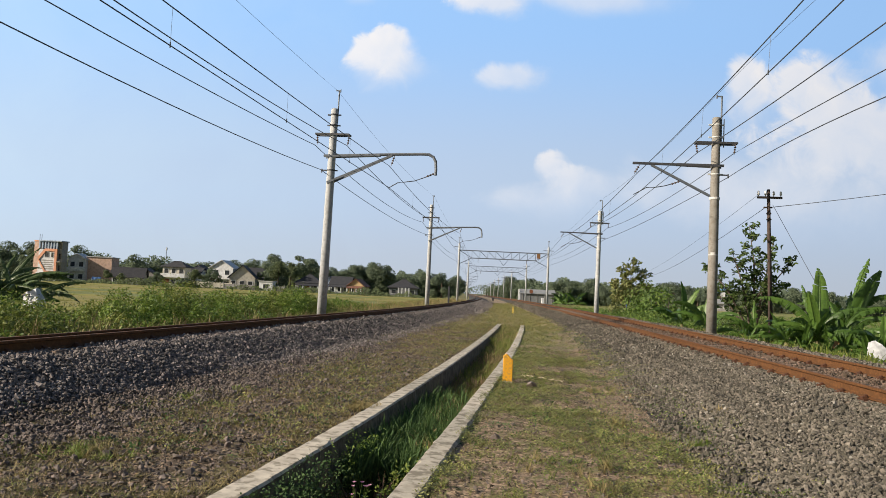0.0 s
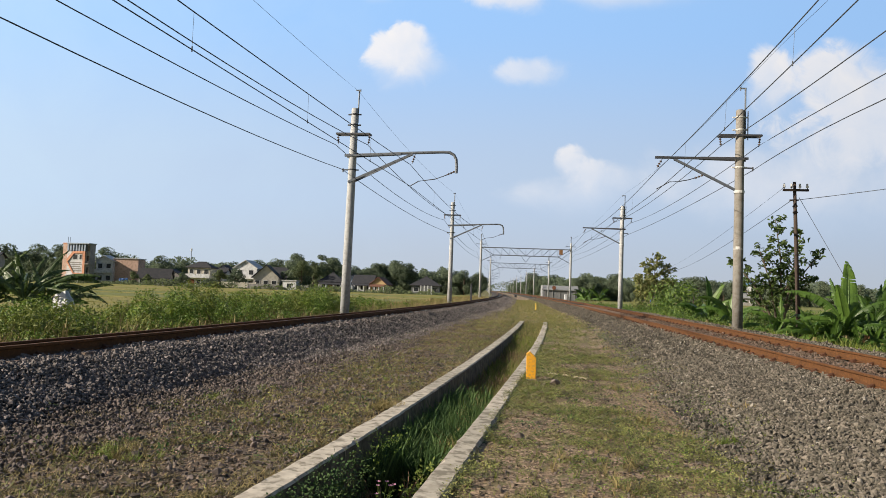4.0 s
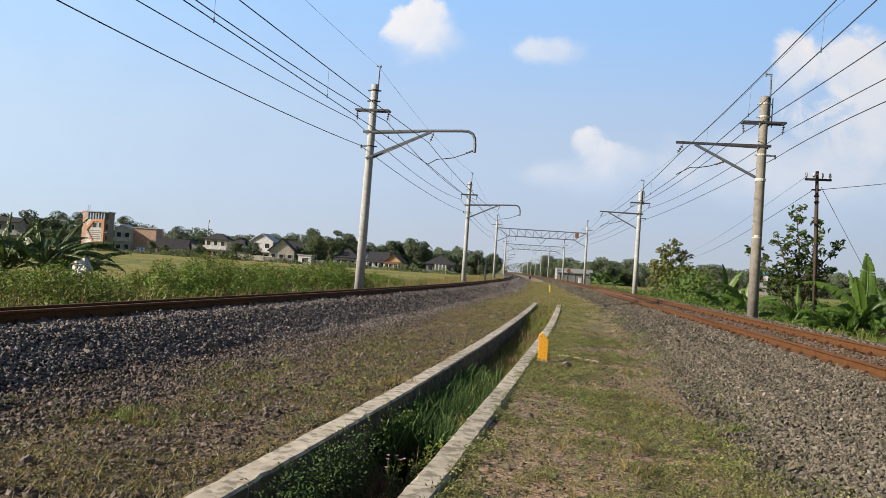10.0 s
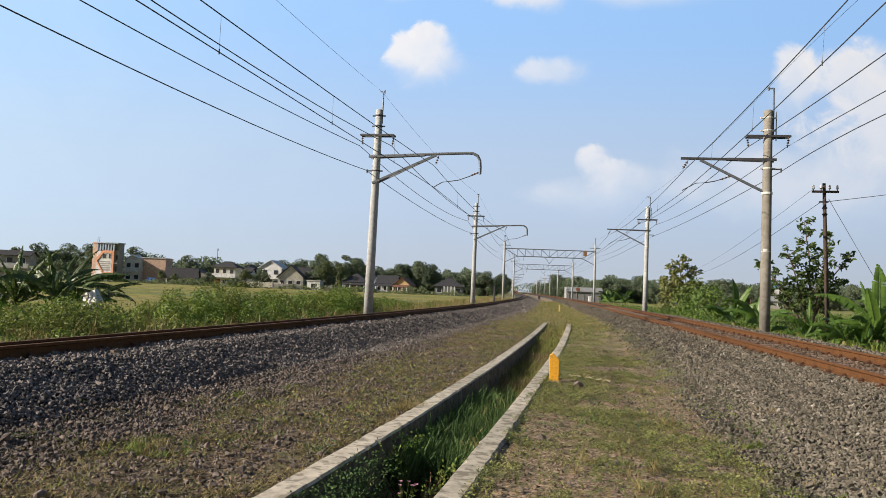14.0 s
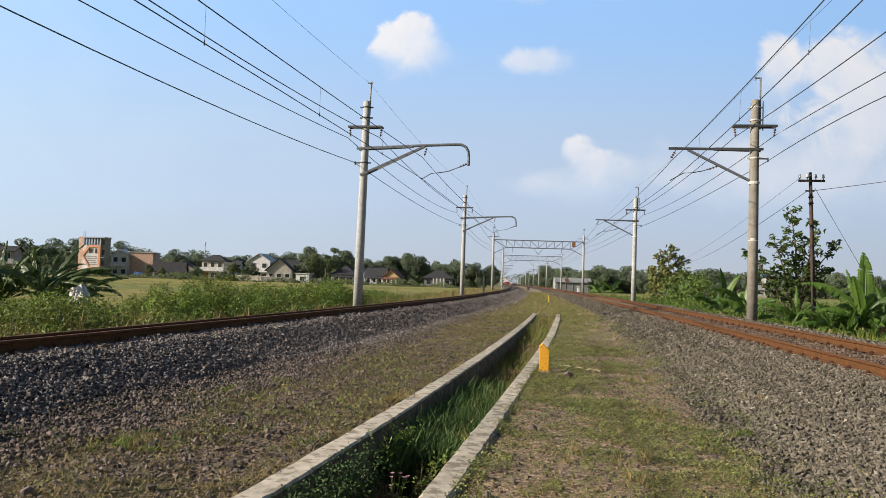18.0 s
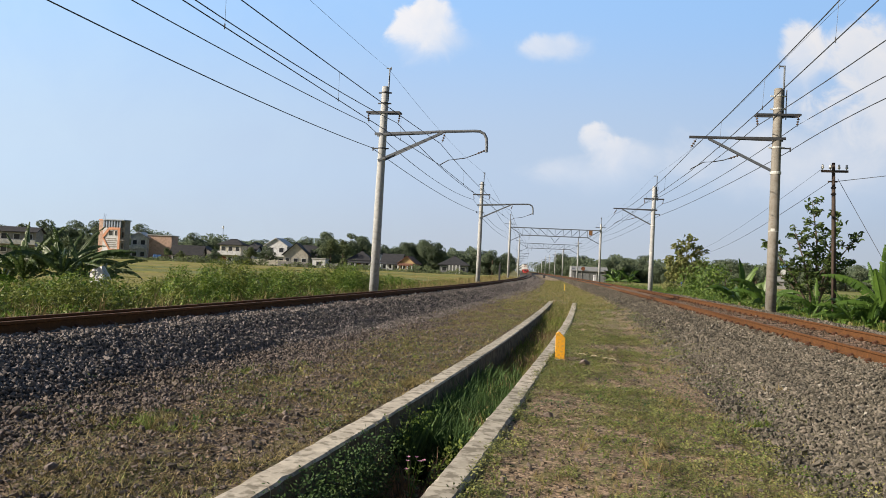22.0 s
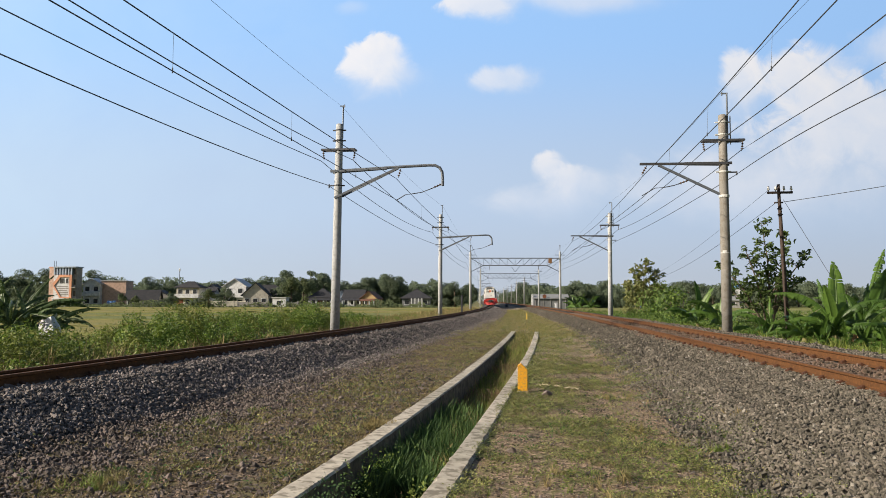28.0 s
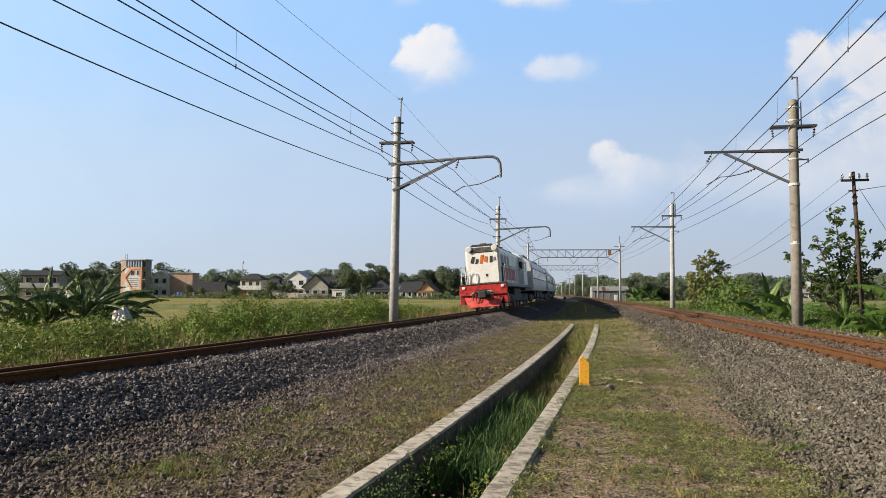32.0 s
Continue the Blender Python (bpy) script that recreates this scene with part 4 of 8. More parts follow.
    lay("gravel", 11000, 4.1, 18, lambda y, u: xl(y) + 2.2 + 2.9 * u, 0.017, M_STONE_BROWN, 1.2, "small loose stones strewn over brown soil", 0.25, None, 0.5, 0.4)
    lay("gravel", 4000, 18, 60, lambda y, u: xl(y) + 2.3 + 1.2 * u ** 1.4, 0.022, M_STONE_BROWN, 1.4, "brown-grey stones strewn below the ballast", 0.3)
    lay("gravel", 5000, 9, 34, lambda y, u: xl(y) + 2.2 + 2.7 * u, 0.022, M_STONE_BROWN, 1.2, "loose stones strewn over brown soil", 0.2)
    lay("ballast", 9000, -7, 4.3, right, 0.042, M_STONE, 1.0, "grey crushed stone ballast sloping from the track", 0.3, toe)
    lay("ballast", 6500, -7, 5.2, left, 0.042, M_STONE_DARK, 1.0, "dark grey crushed stone ballast sloping from the track", 0.3, toe_l)
    lay("gravel", 4000, -7, 4.2, lambda y, u: xl(y) + 1.9 + 3.0 * u ** 1.2, 0.04, M_STONE_BROWN, 1.0, "loose stones strewn over brown soil", 0.3)
    lay("gravel", 2600, 4.5, 18, lambda y, u: drain_right(y) + 0.25 + (xr(y) - 3.0 - drain_right(y) - 0.25) * u ** 0.6, 0.017, M_STONE_BROWN, 1.2, "small stones strewn in the turf", 0.2)
    return T, bank_left, bank_right


def build_ground_plants():
    rng = np.random.RandomState(31)

    def grow(name, T, n, y0, y1, x_of, size, mat, power, label, cat, keep=None, tilt=0.25, lift=0.0, zfix=None):
        pos = on_ground(rng, n, y0, y1, x_of, power)
        if keep is not None:
            pos = pos[keep(pos)]
        n = len(pos)
        if zfix is not None:
            pos[:, 2] = zfix(pos, n)
        pos[:, 2] += lift
        s = size * np.exp(np.clip(rng.normal(0, 0.28, n), -0.6, 0.32))
        sc = s[:, None] * rng.uniform(0.8, 1.2, (n, 3))
        stuff(scatter(name, T, pos, rand_rot(rng, n, True, tilt), sc, mat, rng), label, cat)

    edge = lambda p: xr(p[:, 1]) - foot_right(p[:, 1]) + 0.2 - p[:, 0] + 0.5 * clump(p, 0.8, 51.0) + 0.3 * clump(p, 2.5, 52.0)
    turf = lambda y, u: drain_right(y) + 0.2 + (xr(y) - 2.2 - drain_right(y) - 0.2) * u
    bare = lambda p: 1.1 * clump(p, 0.7, 1.0) + 0.9 * clump(p, 2.4, 2.0) + 0.5 * clump(p, 6.0, 4.0) + 0.55 * np.exp(-(p[:, 0] - drain_right(p[:, 1])) / 0.8)
    worn = lambda p: 0.5 * np.exp(-((edge(p) - 0.5) / 0.5) ** 2)
    thick = lambda p: (bare(p) - worn(p) + rng.uniform(-0.2, 0.2, len(p)) > 0.0) & (edge(p) + rng.uniform(-0.3, 0.5, len(p)) > 0)
    grow("creeper", SPRIG, 44000, 4.2, 17, turf, 0.05, M_CREEP, 1.35, "low creeping weeds with small olive leaves", "weeds", thick, 0.35, 0.0)
    bushy = lambda p: (bare(p) - worn(p) + rng.uniform(-0.12, 0.12, len(p)) > 0.32) & (edge(p) > 0.1)
    grow("creeper", SPRIG, 16000, 4.2, 17, turf, 0.052, M_CREEP, 1.35, "raised clumps of creeping olive weeds", "weeds", bushy, 0.45, 0.035)
    grow("creeper", SPRIG, 5000, 4.2, 17, turf, 0.05, M_LEAF, 1.35, "raised clumps of fresh creeping weeds", "weeds", lambda p: bushy(p) & (clump(p, 1.3, 61.0) > 0.0), 0.45, 0.045)
    grow("creeper", SPRIG, 13000, 17, 48, turf, 0.08, M_CREEP, 1.4, "low creeping weeds with small olive leaves", "weeds", thick, 0.3, 0.0)
    grow("creeper", SPRIG, 6000, 4.2, 20, turf, 0.05, M_LEAF, 1.3, "fresh green creeping weeds in the turf", "weeds", lambda p: (clump(p, 1.3, 61.0) + rng.uniform(-0.15, 0.15, len(p)) > 0.1) & (edge(p) > -0.1), 0.35)
    grow("creeper", SPRIG, 3000, 9, 34, turf, 0.065, M_FRESH, 1.2, "larger green weeds in the turf", "weeds", lambda p: (clump(p, 1.0, 71.0) + rng.uniform(-0.25, 0.25, len(p)) > 0.05) & (edge(p) > 0), 0.35)
    grow("creeper", SPRIG, 4500, 7, 34, turf, 0.07, M_DRAIN_GRASS, 1.2, "darker green weeds in the turf", "weeds", lambda p: (clump(p, 1.0, 75.0) + rng.uniform(-0.25, 0.25, len(p)) > 0.0) & (edge(p) > 0), 0.35)
    grow("creeper", SPRIG, 16000, -7, 4.3, turf, 0.06, M_CREEP, 1.0, "low creeping weeds with small olive leaves", "weeds", lambda p: (bare(p) + rng.uniform(-0.2, 0.2, len(p)) > -0.25) & (edge(p) > 0), 0.35)
    grow("litter", LEAF, 34000, -3, 20, turf, 0.03, M_LITTER, 1.3, "dry leaves and straw in the turf", "plant litter", lambda p: edge(p) + rng.uniform(-0.3, 0.4, len(p)) > 0, 0.35, 0.008)
    grow("grass", TUFT, 2200, 4.5, 40, turf, 0.08, M_GRASS, 1.2, "short green grass in the turf", "grass", lambda p: (clump(p, 0.7, 4.0) > 0.15) & (edge(p) > -0.2), 0.3)
    grow("grass", TUFT, 3000, 4.5, 26, turf, 0.075, M_DRY, 1.2, "short dry grass in the turf", "grass", lambda p: (clump(p, 0.8, 7.0) > 0.12) & (edge(p) > -0.2), 0.35)
    soil = lambda y, u: xl(y) + 2.0 + (drain_left(y) - 0.33 - xl(y) - 2.0) * u
    weedy = lambda p: clump(p, 0.8, 9.0) + 0.6 * clump(p, 3.0, 3.0) + 0.3 * (p[:, 0] - xl(p[:, 1]) - 3.6)
    grow("litter", LEAF, 60000, 0, 30, soil, 0.03, M_LITTER, 1.25, "brown plant litter over stony soil", "plant litter", lambda p: p[:, 0] - xl(p[:, 1]) - 2.0 > rng.uniform(0, 1.4, len(p)), 0.45, 0.008)
    grow("creeper", SPRIG, 13000, 4.2, 34, soil, 0.042, M_SOIL_GRASS, 1.25, "sparse creeping weeds on stony soil", "weeds", lambda p: weedy(p) + rng.uniform(-0.35, 0.35, len(p)) > 0.05, 0.35)
    grow("creeper", SPRIG, 3600, 6, 34, soil, 0.085, M_CREEP, 1.2, "larger olive weeds on stony soil", "weeds", lambda p: weedy(p) + rng.uniform(-0.35, 0.35, len(p)) > 0.1, 0.4)
    grow("creeper", SPRIG, 2400, 6, 34, soil, 0.08, M_DRAIN_GRASS, 1.2, "darker weeds on stony soil", "weeds", lambda p: weedy(p) + rng.uniform(-0.35, 0.35, len(p)) > 0.0, 0.4)
    grow("grass", MAT, 4000, -7, 4.2, soil, 0.1, M_SOIL_GRASS, 1.0, "short trailing dry grass on stony soil", "grass", lambda p: weedy(p) + rng.uniform(-0.3, 0.3, len(p)) > 0.0, 0.25)
    grow("grass", MAT, 14000, 4.2, 36, soil, 0.075, M_SOIL_GRASS, 1.25, "short trailing dry grass on stony soil", "grass", lambda p: weedy(p) + rng.uniform(-0.3, 0.3, len(p)) > -0.12, 0.3)
    grow("grass", MAT, 5500, 4.2, 36, soil, 0.08, M_CREEP, 1.25, "short trailing olive grass on stony soil", "grass", lambda p: weedy(p) + rng.uniform(-0.2, 0.2, len(p)) > 0.0, 0.3)
    for cx, cy, r, n in ((-3.05, 6.15, 0.2, 40), (-2.72, 6.0, 0.22, 16), (-3.2, 9.2, 0.14, 14), (-2.75, 9.9, 0.2, 18), (2.7, 7.5, 0.2, 22), (-1.6, 8.6, 0.12, 10), (-2.2, 7.6, 0.14, 10), (-1.2, 11.5, 0.2, 14)):
        for count, mat, size, tilt, tone in ((n, M_FRESH, 0.15, 0.75, "bright green"), (n // 2, M_DRY, 0.14, 0.8, "straw-coloured"), (n // 2, M_GRASS, 0.13, 0.9, "olive")):
            a = rng.uniform(0, math.tau, count)
            q = r * np.abs(rng.normal(0, 0.6, count)) * (1.5 if mat is M_DRY else 1.0)
            x, y = cx + q * np.cos(a) + (0.1 if mat is M_DRY else 0), cy + q * np.sin(a)
            pos = np.column_stack([x, y, gz(x, y) - 0.01])
            sc = np.full((count, 3), size) * rng.uniform(0.35, 1.15, (count, 1))
            stuff(scatter("grass_tuft", TUFT, pos, rand_rot(rng, count, True, tilt), sc, mat, rng), tone + " blades of a grass tuft on the soil", "grass")
    for cx, cy, r, n in ((0.78, 6.1, 0.1, 7), (1.5, 6.3, 0.1, 8), (1.25, 6.0, 0.08, 6), (1.3, 5.6, 0.16, 9), (0.96, 6.5, 0.1, 6), (2.55, 11.4, 0.3, 16), (2.2, 8.6, 0.15, 8), (3.6, 9.2, 0.2, 9)):
        x, y = cx + rng.normal(0, r * 0.5, n), cy + rng.normal(0, r * 0.5, n)
        pos = np.column_stack([x, y, gz(x, y) + np.array([lump(p, q) for p, q in zip(x, y)])])
        sc = np.full((n, 3), 0.15) * rng.uniform(0.5, 1.2, (n, 1))
        stuff(scatter("dry_tuft", TUFT, pos, rand_rot(rng, n, True, 0.5), sc, M_DRY, rng), "straw-coloured dry tuft standing in the turf", "grass")
    far_mid = lambda y, u: xl(y) + 2.1 + (xr(y) - 2.5 - xl(y) - 2.1) * u
    mid = lambda p: (p[:, 0] - xl(p[:, 1]) - 2.1) / (xr(p[:, 1]) - 2.5 - xl(p[:, 1]) - 2.1)
    grow("grass", SPRAY, 7000, 30, 120, far_mid, 0.075, M_STRAW_GREEN, 1.5, "dry grass between the tracks", "grass", lambda p: rng.uniform(0, 0.45, len(p)) < mid(p), 0.4)
    grow("grass", SPRAY, 4000, 30, 120, far_mid, 0.07, M_GRASS, 1.5, "green grass between the tracks", "grass", lambda p: (clump(p, 0.35, 41.0) > -0.1) & (rng.uniform(0, 0.6, len(p)) < mid(p)), 0.4)
    grow("grass", MAT, 6000, 22, 120, far_mid, 0.15, M_LEAF_OLIVE, 1.5, "low olive grass between the tracks", "grass", lambda p: (rng.uniform(0, 0.5, len(p)) < mid(p)) & (rng.uniform(24, 40, len(p)) < p[:, 1]), 0.3)
    grow("grass", MAT, 6000, 22, 120, far_mid, 0.15, M_STRAW_GREEN, 1.5, "low dry grass between the tracks", "grass", lambda p: (rng.uniform(0, 0.3, len(p)) < mid(p)) & (rng.uniform(24, 40, len(p)) < p[:, 1]), 0.3)
    # inside the drain: weeds over the near wall, a bare stretch, long green grass, withered stalks, then mixed grass
    chan = lambda y, u: drain_left(y) + 0.06 + (drain_right(y) - drain_left(y) - 0.12) * u
    by_left = lambda y, u: drain_left(y) + 0.02 + 0.3 * u
    by_right = lambda y, u: drain_right(y) - 0.05 - 0.3 * u
    deep = lambda lo, hi: (lambda p, n: rng.uniform(lo, hi, n))
    grow("drain_grass", TUFT, 2000, 7.0, 11.4, chan, 0.34, M_DRAIN_GRASS, 1.0, "dense long green grass growing in the drain", "grass", lambda p: clump(p, 0.9, 21.0) > -0.35, 0.45, 0, deep(-0.58, -0.34))
    grow("drain_grass", TUFT, 520, 6.8, 12, by_left, 0.36, M_DRAIN_GRASS, 1.0, "long green grass against the drain wall", "grass", lambda p: clump(p, 0.8, 25.0) > -0.3, 0.35, 0, deep(-0.52, -0.36))
    grow("drain_grass", TUFT, 160, 7.4, 11.0, chan, 0.34, M_FRESH, 1.0, "paler long grass growing in the drain", "grass", None, 0.5, 0, deep(-0.62, -0.4))
    grow("drain_grass", TUFT, 420, 10.2, 14.5, chan, 0.3, M_WITHER, 1.2, "withered red-brown stalks in the drain", "grass", lambda p: clump(p, 0.8, 24.0) > -0.2, 0.4, 0, deep(-0.62, -0.4))
    grow("drain_grass", TUFT, 150, 7.4, 11.5, by_right, 0.26, M_DRY, 1.0, "straw-coloured grass against the drain wall", "grass", None, 0.5, 0, deep(-0.5, -0.3))
    grow("drain_grass", TUFT, 1900, 11, DRAIN_END + 5, chan, 0.32, M_GRASS, 1.3, "green grass growing in the far drain", "grass", lambda p: clump(p, 0.5, 26.0) > -0.2, 0.4, 0, lambda p, n: np.minimum(-0.28, -0.56 + 0.02 * (p[:, 1] - 10)) + rng.uniform(-0.08, 0.05, n))
    grow("drain_grass", TUFT, 1300, 12, DRAIN_END + 6, chan, 0.28, M_SOIL_GRASS, 1.2, "straw-coloured grass growing in the far drain", "grass", None, 0.4, 0, lambda p, n: np.minimum(-0.26, -0.54 + 0.02 * (p[:, 1] - 10)) + rng.uniform(-0.08, 0.05, n))
    grow("drain_grass", TUFT, 700, 16, 30, chan, 0.32, M_WITHER, 1.2, "withered brown grass in the far drain", "grass", lambda p: clump(p, 0.5, 28.0) > 0.0, 0.4, 0, deep(-0.6, -0.4))
    grow("drain_weeds", SPRIG, 480, 4.3, 6.1, by_left, 0.066, M_DRAIN_GRASS, 1.0, "leafy weeds hanging over the drain edge", "weeds", None, 0.8, 0, deep(-0.3, 0.07))
    grow("drain_weeds", SPRIG, 700, 4.0, 6.3, lambda y, u: drain_left(y) + 0.02 + 0.3 * u, 0.066, M_LEAF_DARK, 1.0, "dark leafy weeds below the drain edge", "weeds", None, 0.8, 0, deep(-0.55, -0.05))
    grow("drain_weeds", SPRIG, 260, 6.0, 8.2, by_right, 0.08, M_FRESH, 1.0, "bright leafy weeds in the drain", "weeds", None, 0.8, 0, deep(-0.55, -0.2))
    grow("drain_weeds", SPRIG, 420, 5.0, 8.2, chan, 0.07, M_LEAF_DARK, 1.0, "low dark weeds on the drain bed", "weeds", lambda p: clump(p, 1.2, 35.0) > 0.0, 0.7, 0, deep(-0.64, -0.5))
    grow("drain_weeds", TUFT, 140, 4.6, 8.0, chan, 0.26, M_WITHER, 1.0, "thin withered stalks in the drain", "weeds", None, 0.5, 0, deep(-0.62, -0.45))
    grow("drain_weeds", SPRIG, 90, 6.4, 7.6, by_left, 0.06, M_LEAF, 1.0, "leafy weeds hanging over the drain edge", "weeds", None, 0.8, 0, deep(-0.15, 0.06))
    grow("drain_weeds", SPRIG, 2200, -6, 4.2, chan, 0.085, M_LEAF_DARK, 1.0, "broad-leaved green weeds in the drain", "weeds", None, 0.7, 0, lambda p, n: -0.64 + 0.4 * rng.uniform(0, 1, n) ** 1.4)
    grow("creeper", SPRIG, 1500, 4.2, 20, lambda y, u: drain_right(y) + 0.15 + 0.2 * u, 0.05, M_CREEP, 1.2, "creeping weeds along the kerb edge", "weeds", lambda p: clump(p, 2.2, 81.0) > 0.05, 0.35, 0.045)
    grow("grass", MAT, 500, 4.2, 30, lambda y, u: drain_left(y) - 0.42 + 0.2 * u, 0.08, M_SOIL_GRASS, 1.2, "dry grass along the kerb edge", "grass", lambda p: clump(p, 1.6, 83.0) > 0.0, 0.3, 0.03)
    grow("grass", MAT, 260, 7.6, 9.2, lambda y, u: drain_left(y) - 0.45 + 0.32 * u, 0.1, M_DRY, 1.0, "dry grass creeping over the drain wall", "grass", lambda p: clump(p, 1.5, 33.0) > -0.1, 0.3, 0.03)


def mound(rng, n, cx, cy, cz, r, h):
    """Leaf places and facings on an uneven mound with shoots that stand up from it."""
    u = rng.normal(size=(n, 3))
    u[:, 2] = np.abs(u[:, 2])
    u /= np.linalg.norm(u, axis=1)[:, None]
    q = rng.uniform(0.55, 1.0, n) ** 0.5
    shoot = np.where(rng.uniform(0, 1, n) < 0.12, rng.uniform(1.0, 1.3, n), 1.0)
    p = np.column_stack([cx + u[:, 0] * q * r, cy + u[:, 1] * q * r, cz + u[:, 2] * q * h * shoot])
    return p, u + np.array([0, 0, 0.35])


def build_verge():
    """The weedy strip beside the left track: leafy shrubs, grasses, straw."""
    rng = np.random.RandomState(41)
    light, dark = [], []
    for y in np.arange(7.5, 66, 0.55):
        for d0 in (-3.6, -4.4, -5.3, -6.3, -7.4):
            x = float(xl(y)) + d0 + rng.normal(0, 0.3)
            lump_h = noise.noise((x * 0.33, y * 0.24, 3.0)) + 0.45 * noise.noise((x * 0.9, y * 0.8, 7.0))
            tall = 0.84 + 1.1 * lump_h + (0.3 if d0 < -4 else -0.2)
            if y < 19: tall *= 0.72
            if y > 34: tall *= max(0.25, 1 - (y - 34) / 26)
            if tall < 0.28: continue
            h = min(1.75, tall) * rng.uniform(0.85, 1.15)
            (light if rng.uniform() < (0.4 if y < 19 else 0.68) else dark).append(mound(rng, int(110 + 260 * h), x, y, float(gz(x, y)), rng.uniform(0.42, 0.62), h))
    for y in np.arange(13, 33, 0.7):
        for d0 in (-8.5, -9.5, -10.5, -11.6, -12.8, -14.0, -15.4):
            x = float(xl(y)) + d0 + rng.normal(0, 0.35)
            tall = 0.98 + 0.9 * noise.noise((x * 0.35, y * 0.3, 12.0)) + 0.3 * noise.noise((x, y, 7.0))
            if y > 25: tall *= 0.75
            if tall > 0.3:
                (light if rng.uniform() < 0.6 else dark).append(mound(rng, int(90 + 170 * tall), x, y, float(gz(x, y)), rng.uniform(0.45, 0.7), tall))
    for arr, mat, lab in ((light, M_LEAF, "sunlit green weeds along the verge"), (dark, M_GRASS, "olive weeds along the verge")):
        P, D = (np.concatenate([a[k] for a in arr]) for k in (0, 1))
        n = len(P)
        s = rng.uniform(0.055, 0.135, n)[:, None] * np.array([[0.8, 1.05, 1.0]])
        stuff(scatter("verge_weeds", LEAF, P, rot_out(rng, D, 0.7), s, mat, rng), lab, "weeds")
    for n, size, mat, d0, d1, lab in ((1500, 0.5, M_SOIL_GRASS, -2.8, -6.0, "olive and straw tall grass on the verge"), (2600, 0.3, M_DRY, -2.0, -3.7, "straw-coloured tall grass on the verge"), (4200, 0.38, M_SOIL_GRASS, -2.0, -4.8, "olive tall grass on the verge"), (4200, 0.4, M_GRASS, -2.4, -8.5, "green tall grass on the verge"), (900, 0.36, M_DRY, -4, -9, "straw-coloured tall grass on the verge")):
        pos = on_ground(rng, n, 6, 130, lambda y, u: xl(y) + d0 + (d1 - d0) * u, 2.0)
        s = size * np.exp(rng.normal(0, 0.3, n))
        stuff(scatter("verge_grass", TUFT, pos, rand_rot(rng, n, True, 0.25), s[:, None] * np.ones((1, 3)), mat, rng), lab, "grass")
    pos = on_ground(rng, 4000, 38, 130, lambda y, u: xl(y) - 2.2 - 7 * u, 1.3)
    s = 0.42 * np.exp(rng.normal(0, 0.3, len(pos)))
    stuff(scatter("verge_grass", SPRAY, pos, rand_rot(rng, len(pos), True, 0.25), s[:, None] * np.ones((1, 3)), M_DRY, rng), "straw-coloured tall grass on the far verge", "grass")
    # the weedy strip beyond the right track
    arr = []
    for y in np.arange(9, 85, 0.6):
        for d0 in (4.6, 5.8, 7.2, 8.8):
            x = float(xr(y)) + d0 + rng.normal(0, 0.4)
            tall = 0.3 + 0.5 * noise.noise((x * 0.3, y * 0.25, 9.0)) + (0.4 if 38 < y < 70 else 0)
            if 22 < y < 38: tall *= 0.55
            if tall < 0.22: continue
            arr.append(mound(rng, int(30 + 50 * tall), x, y, float(gz(x, y)), 0.5, tall * rng.uniform(0.7, 1.1)))
    for k in range(34):
        x, y = rng.uniform(11.8, 19.5), rng.uniform(23, 37)
        if x - xr(y) > 4.4:
            tall = rng.uniform(0.2, 0.5)
            arr.append(mound(rng, int(60 + 60 * tall), x, y, float(gz(x, y)), rng.uniform(0.4, 0.7), tall))
    for k in range(32):
        x, y = rng.uniform(14.0, 20.5), rng.uniform(40, 56)
        tall = rng.uniform(0.5, 1.3)
        arr.append(mound(rng, int(90 + 90 * tall), x, y, float(gz(x, y)), rng.uniform(0.6, 1.0), tall))
    P, D = (np.concatenate([a[k] for a in arr]) for k in (0, 1))
    n = len(P)
    s = rng.uniform(0.08, 0.17, n)[:, None] * np.ones((1, 3))
    stuff(scatter("verge_weeds", LEAF, P, rot_out(rng, D, 0.7), s, M_BUSH, rng), "green weeds beyond the far rail", "weeds")
    pos = on_ground(rng, 5200, 8, 120, lambda y, u: xr(y) + 3.7 + 6 * u, 1.8)
    s = 0.32 * np.exp(rng.normal(0, 0.3, len(pos)))
    stuff(scatter("verge_grass", SPRAY, pos, rand_rot(rng, len(pos), True, 0.25), s[:, None] * np.ones((1, 3)), M_GRASS, rng), "green tall grass beyond the far rail", "grass")
    # paddies
    pos = on_ground(rng, 13000, 12, 150, lambda y, u: xl(y) - 8.5 - (20 + y * 0.9) * u, 1.6)
    pos[:, 2] = -0.6
    s = 0.42 * np.exp(rng.normal(0, 0.2, len(pos)))
    stuff(scatter("rice", SPRAY, pos, rand_rot(rng, len(pos), True, 0.2), s[:, None] * np.array([[1.6, 1.6, 1]]), M_RICE, rng), "ripening yellow-green rice in the paddy", "rice")
    pos = on_ground(rng, 4500, 20, 150, lambda y, u: xr(y) + 9 + (16 + y * 0.5) * u, 1.6)
    s = 0.5 * np.exp(rng.normal(0, 0.25, len(pos)))
    stuff(scatter("rice", SPRAY, pos, rand_rot(rng, len(pos), True, 0.2), s[:, None] * np.array([[1.6, 1.6, 1]]), M_BUSH, rng), "green rice in the paddy beyond the far rail", "rice")


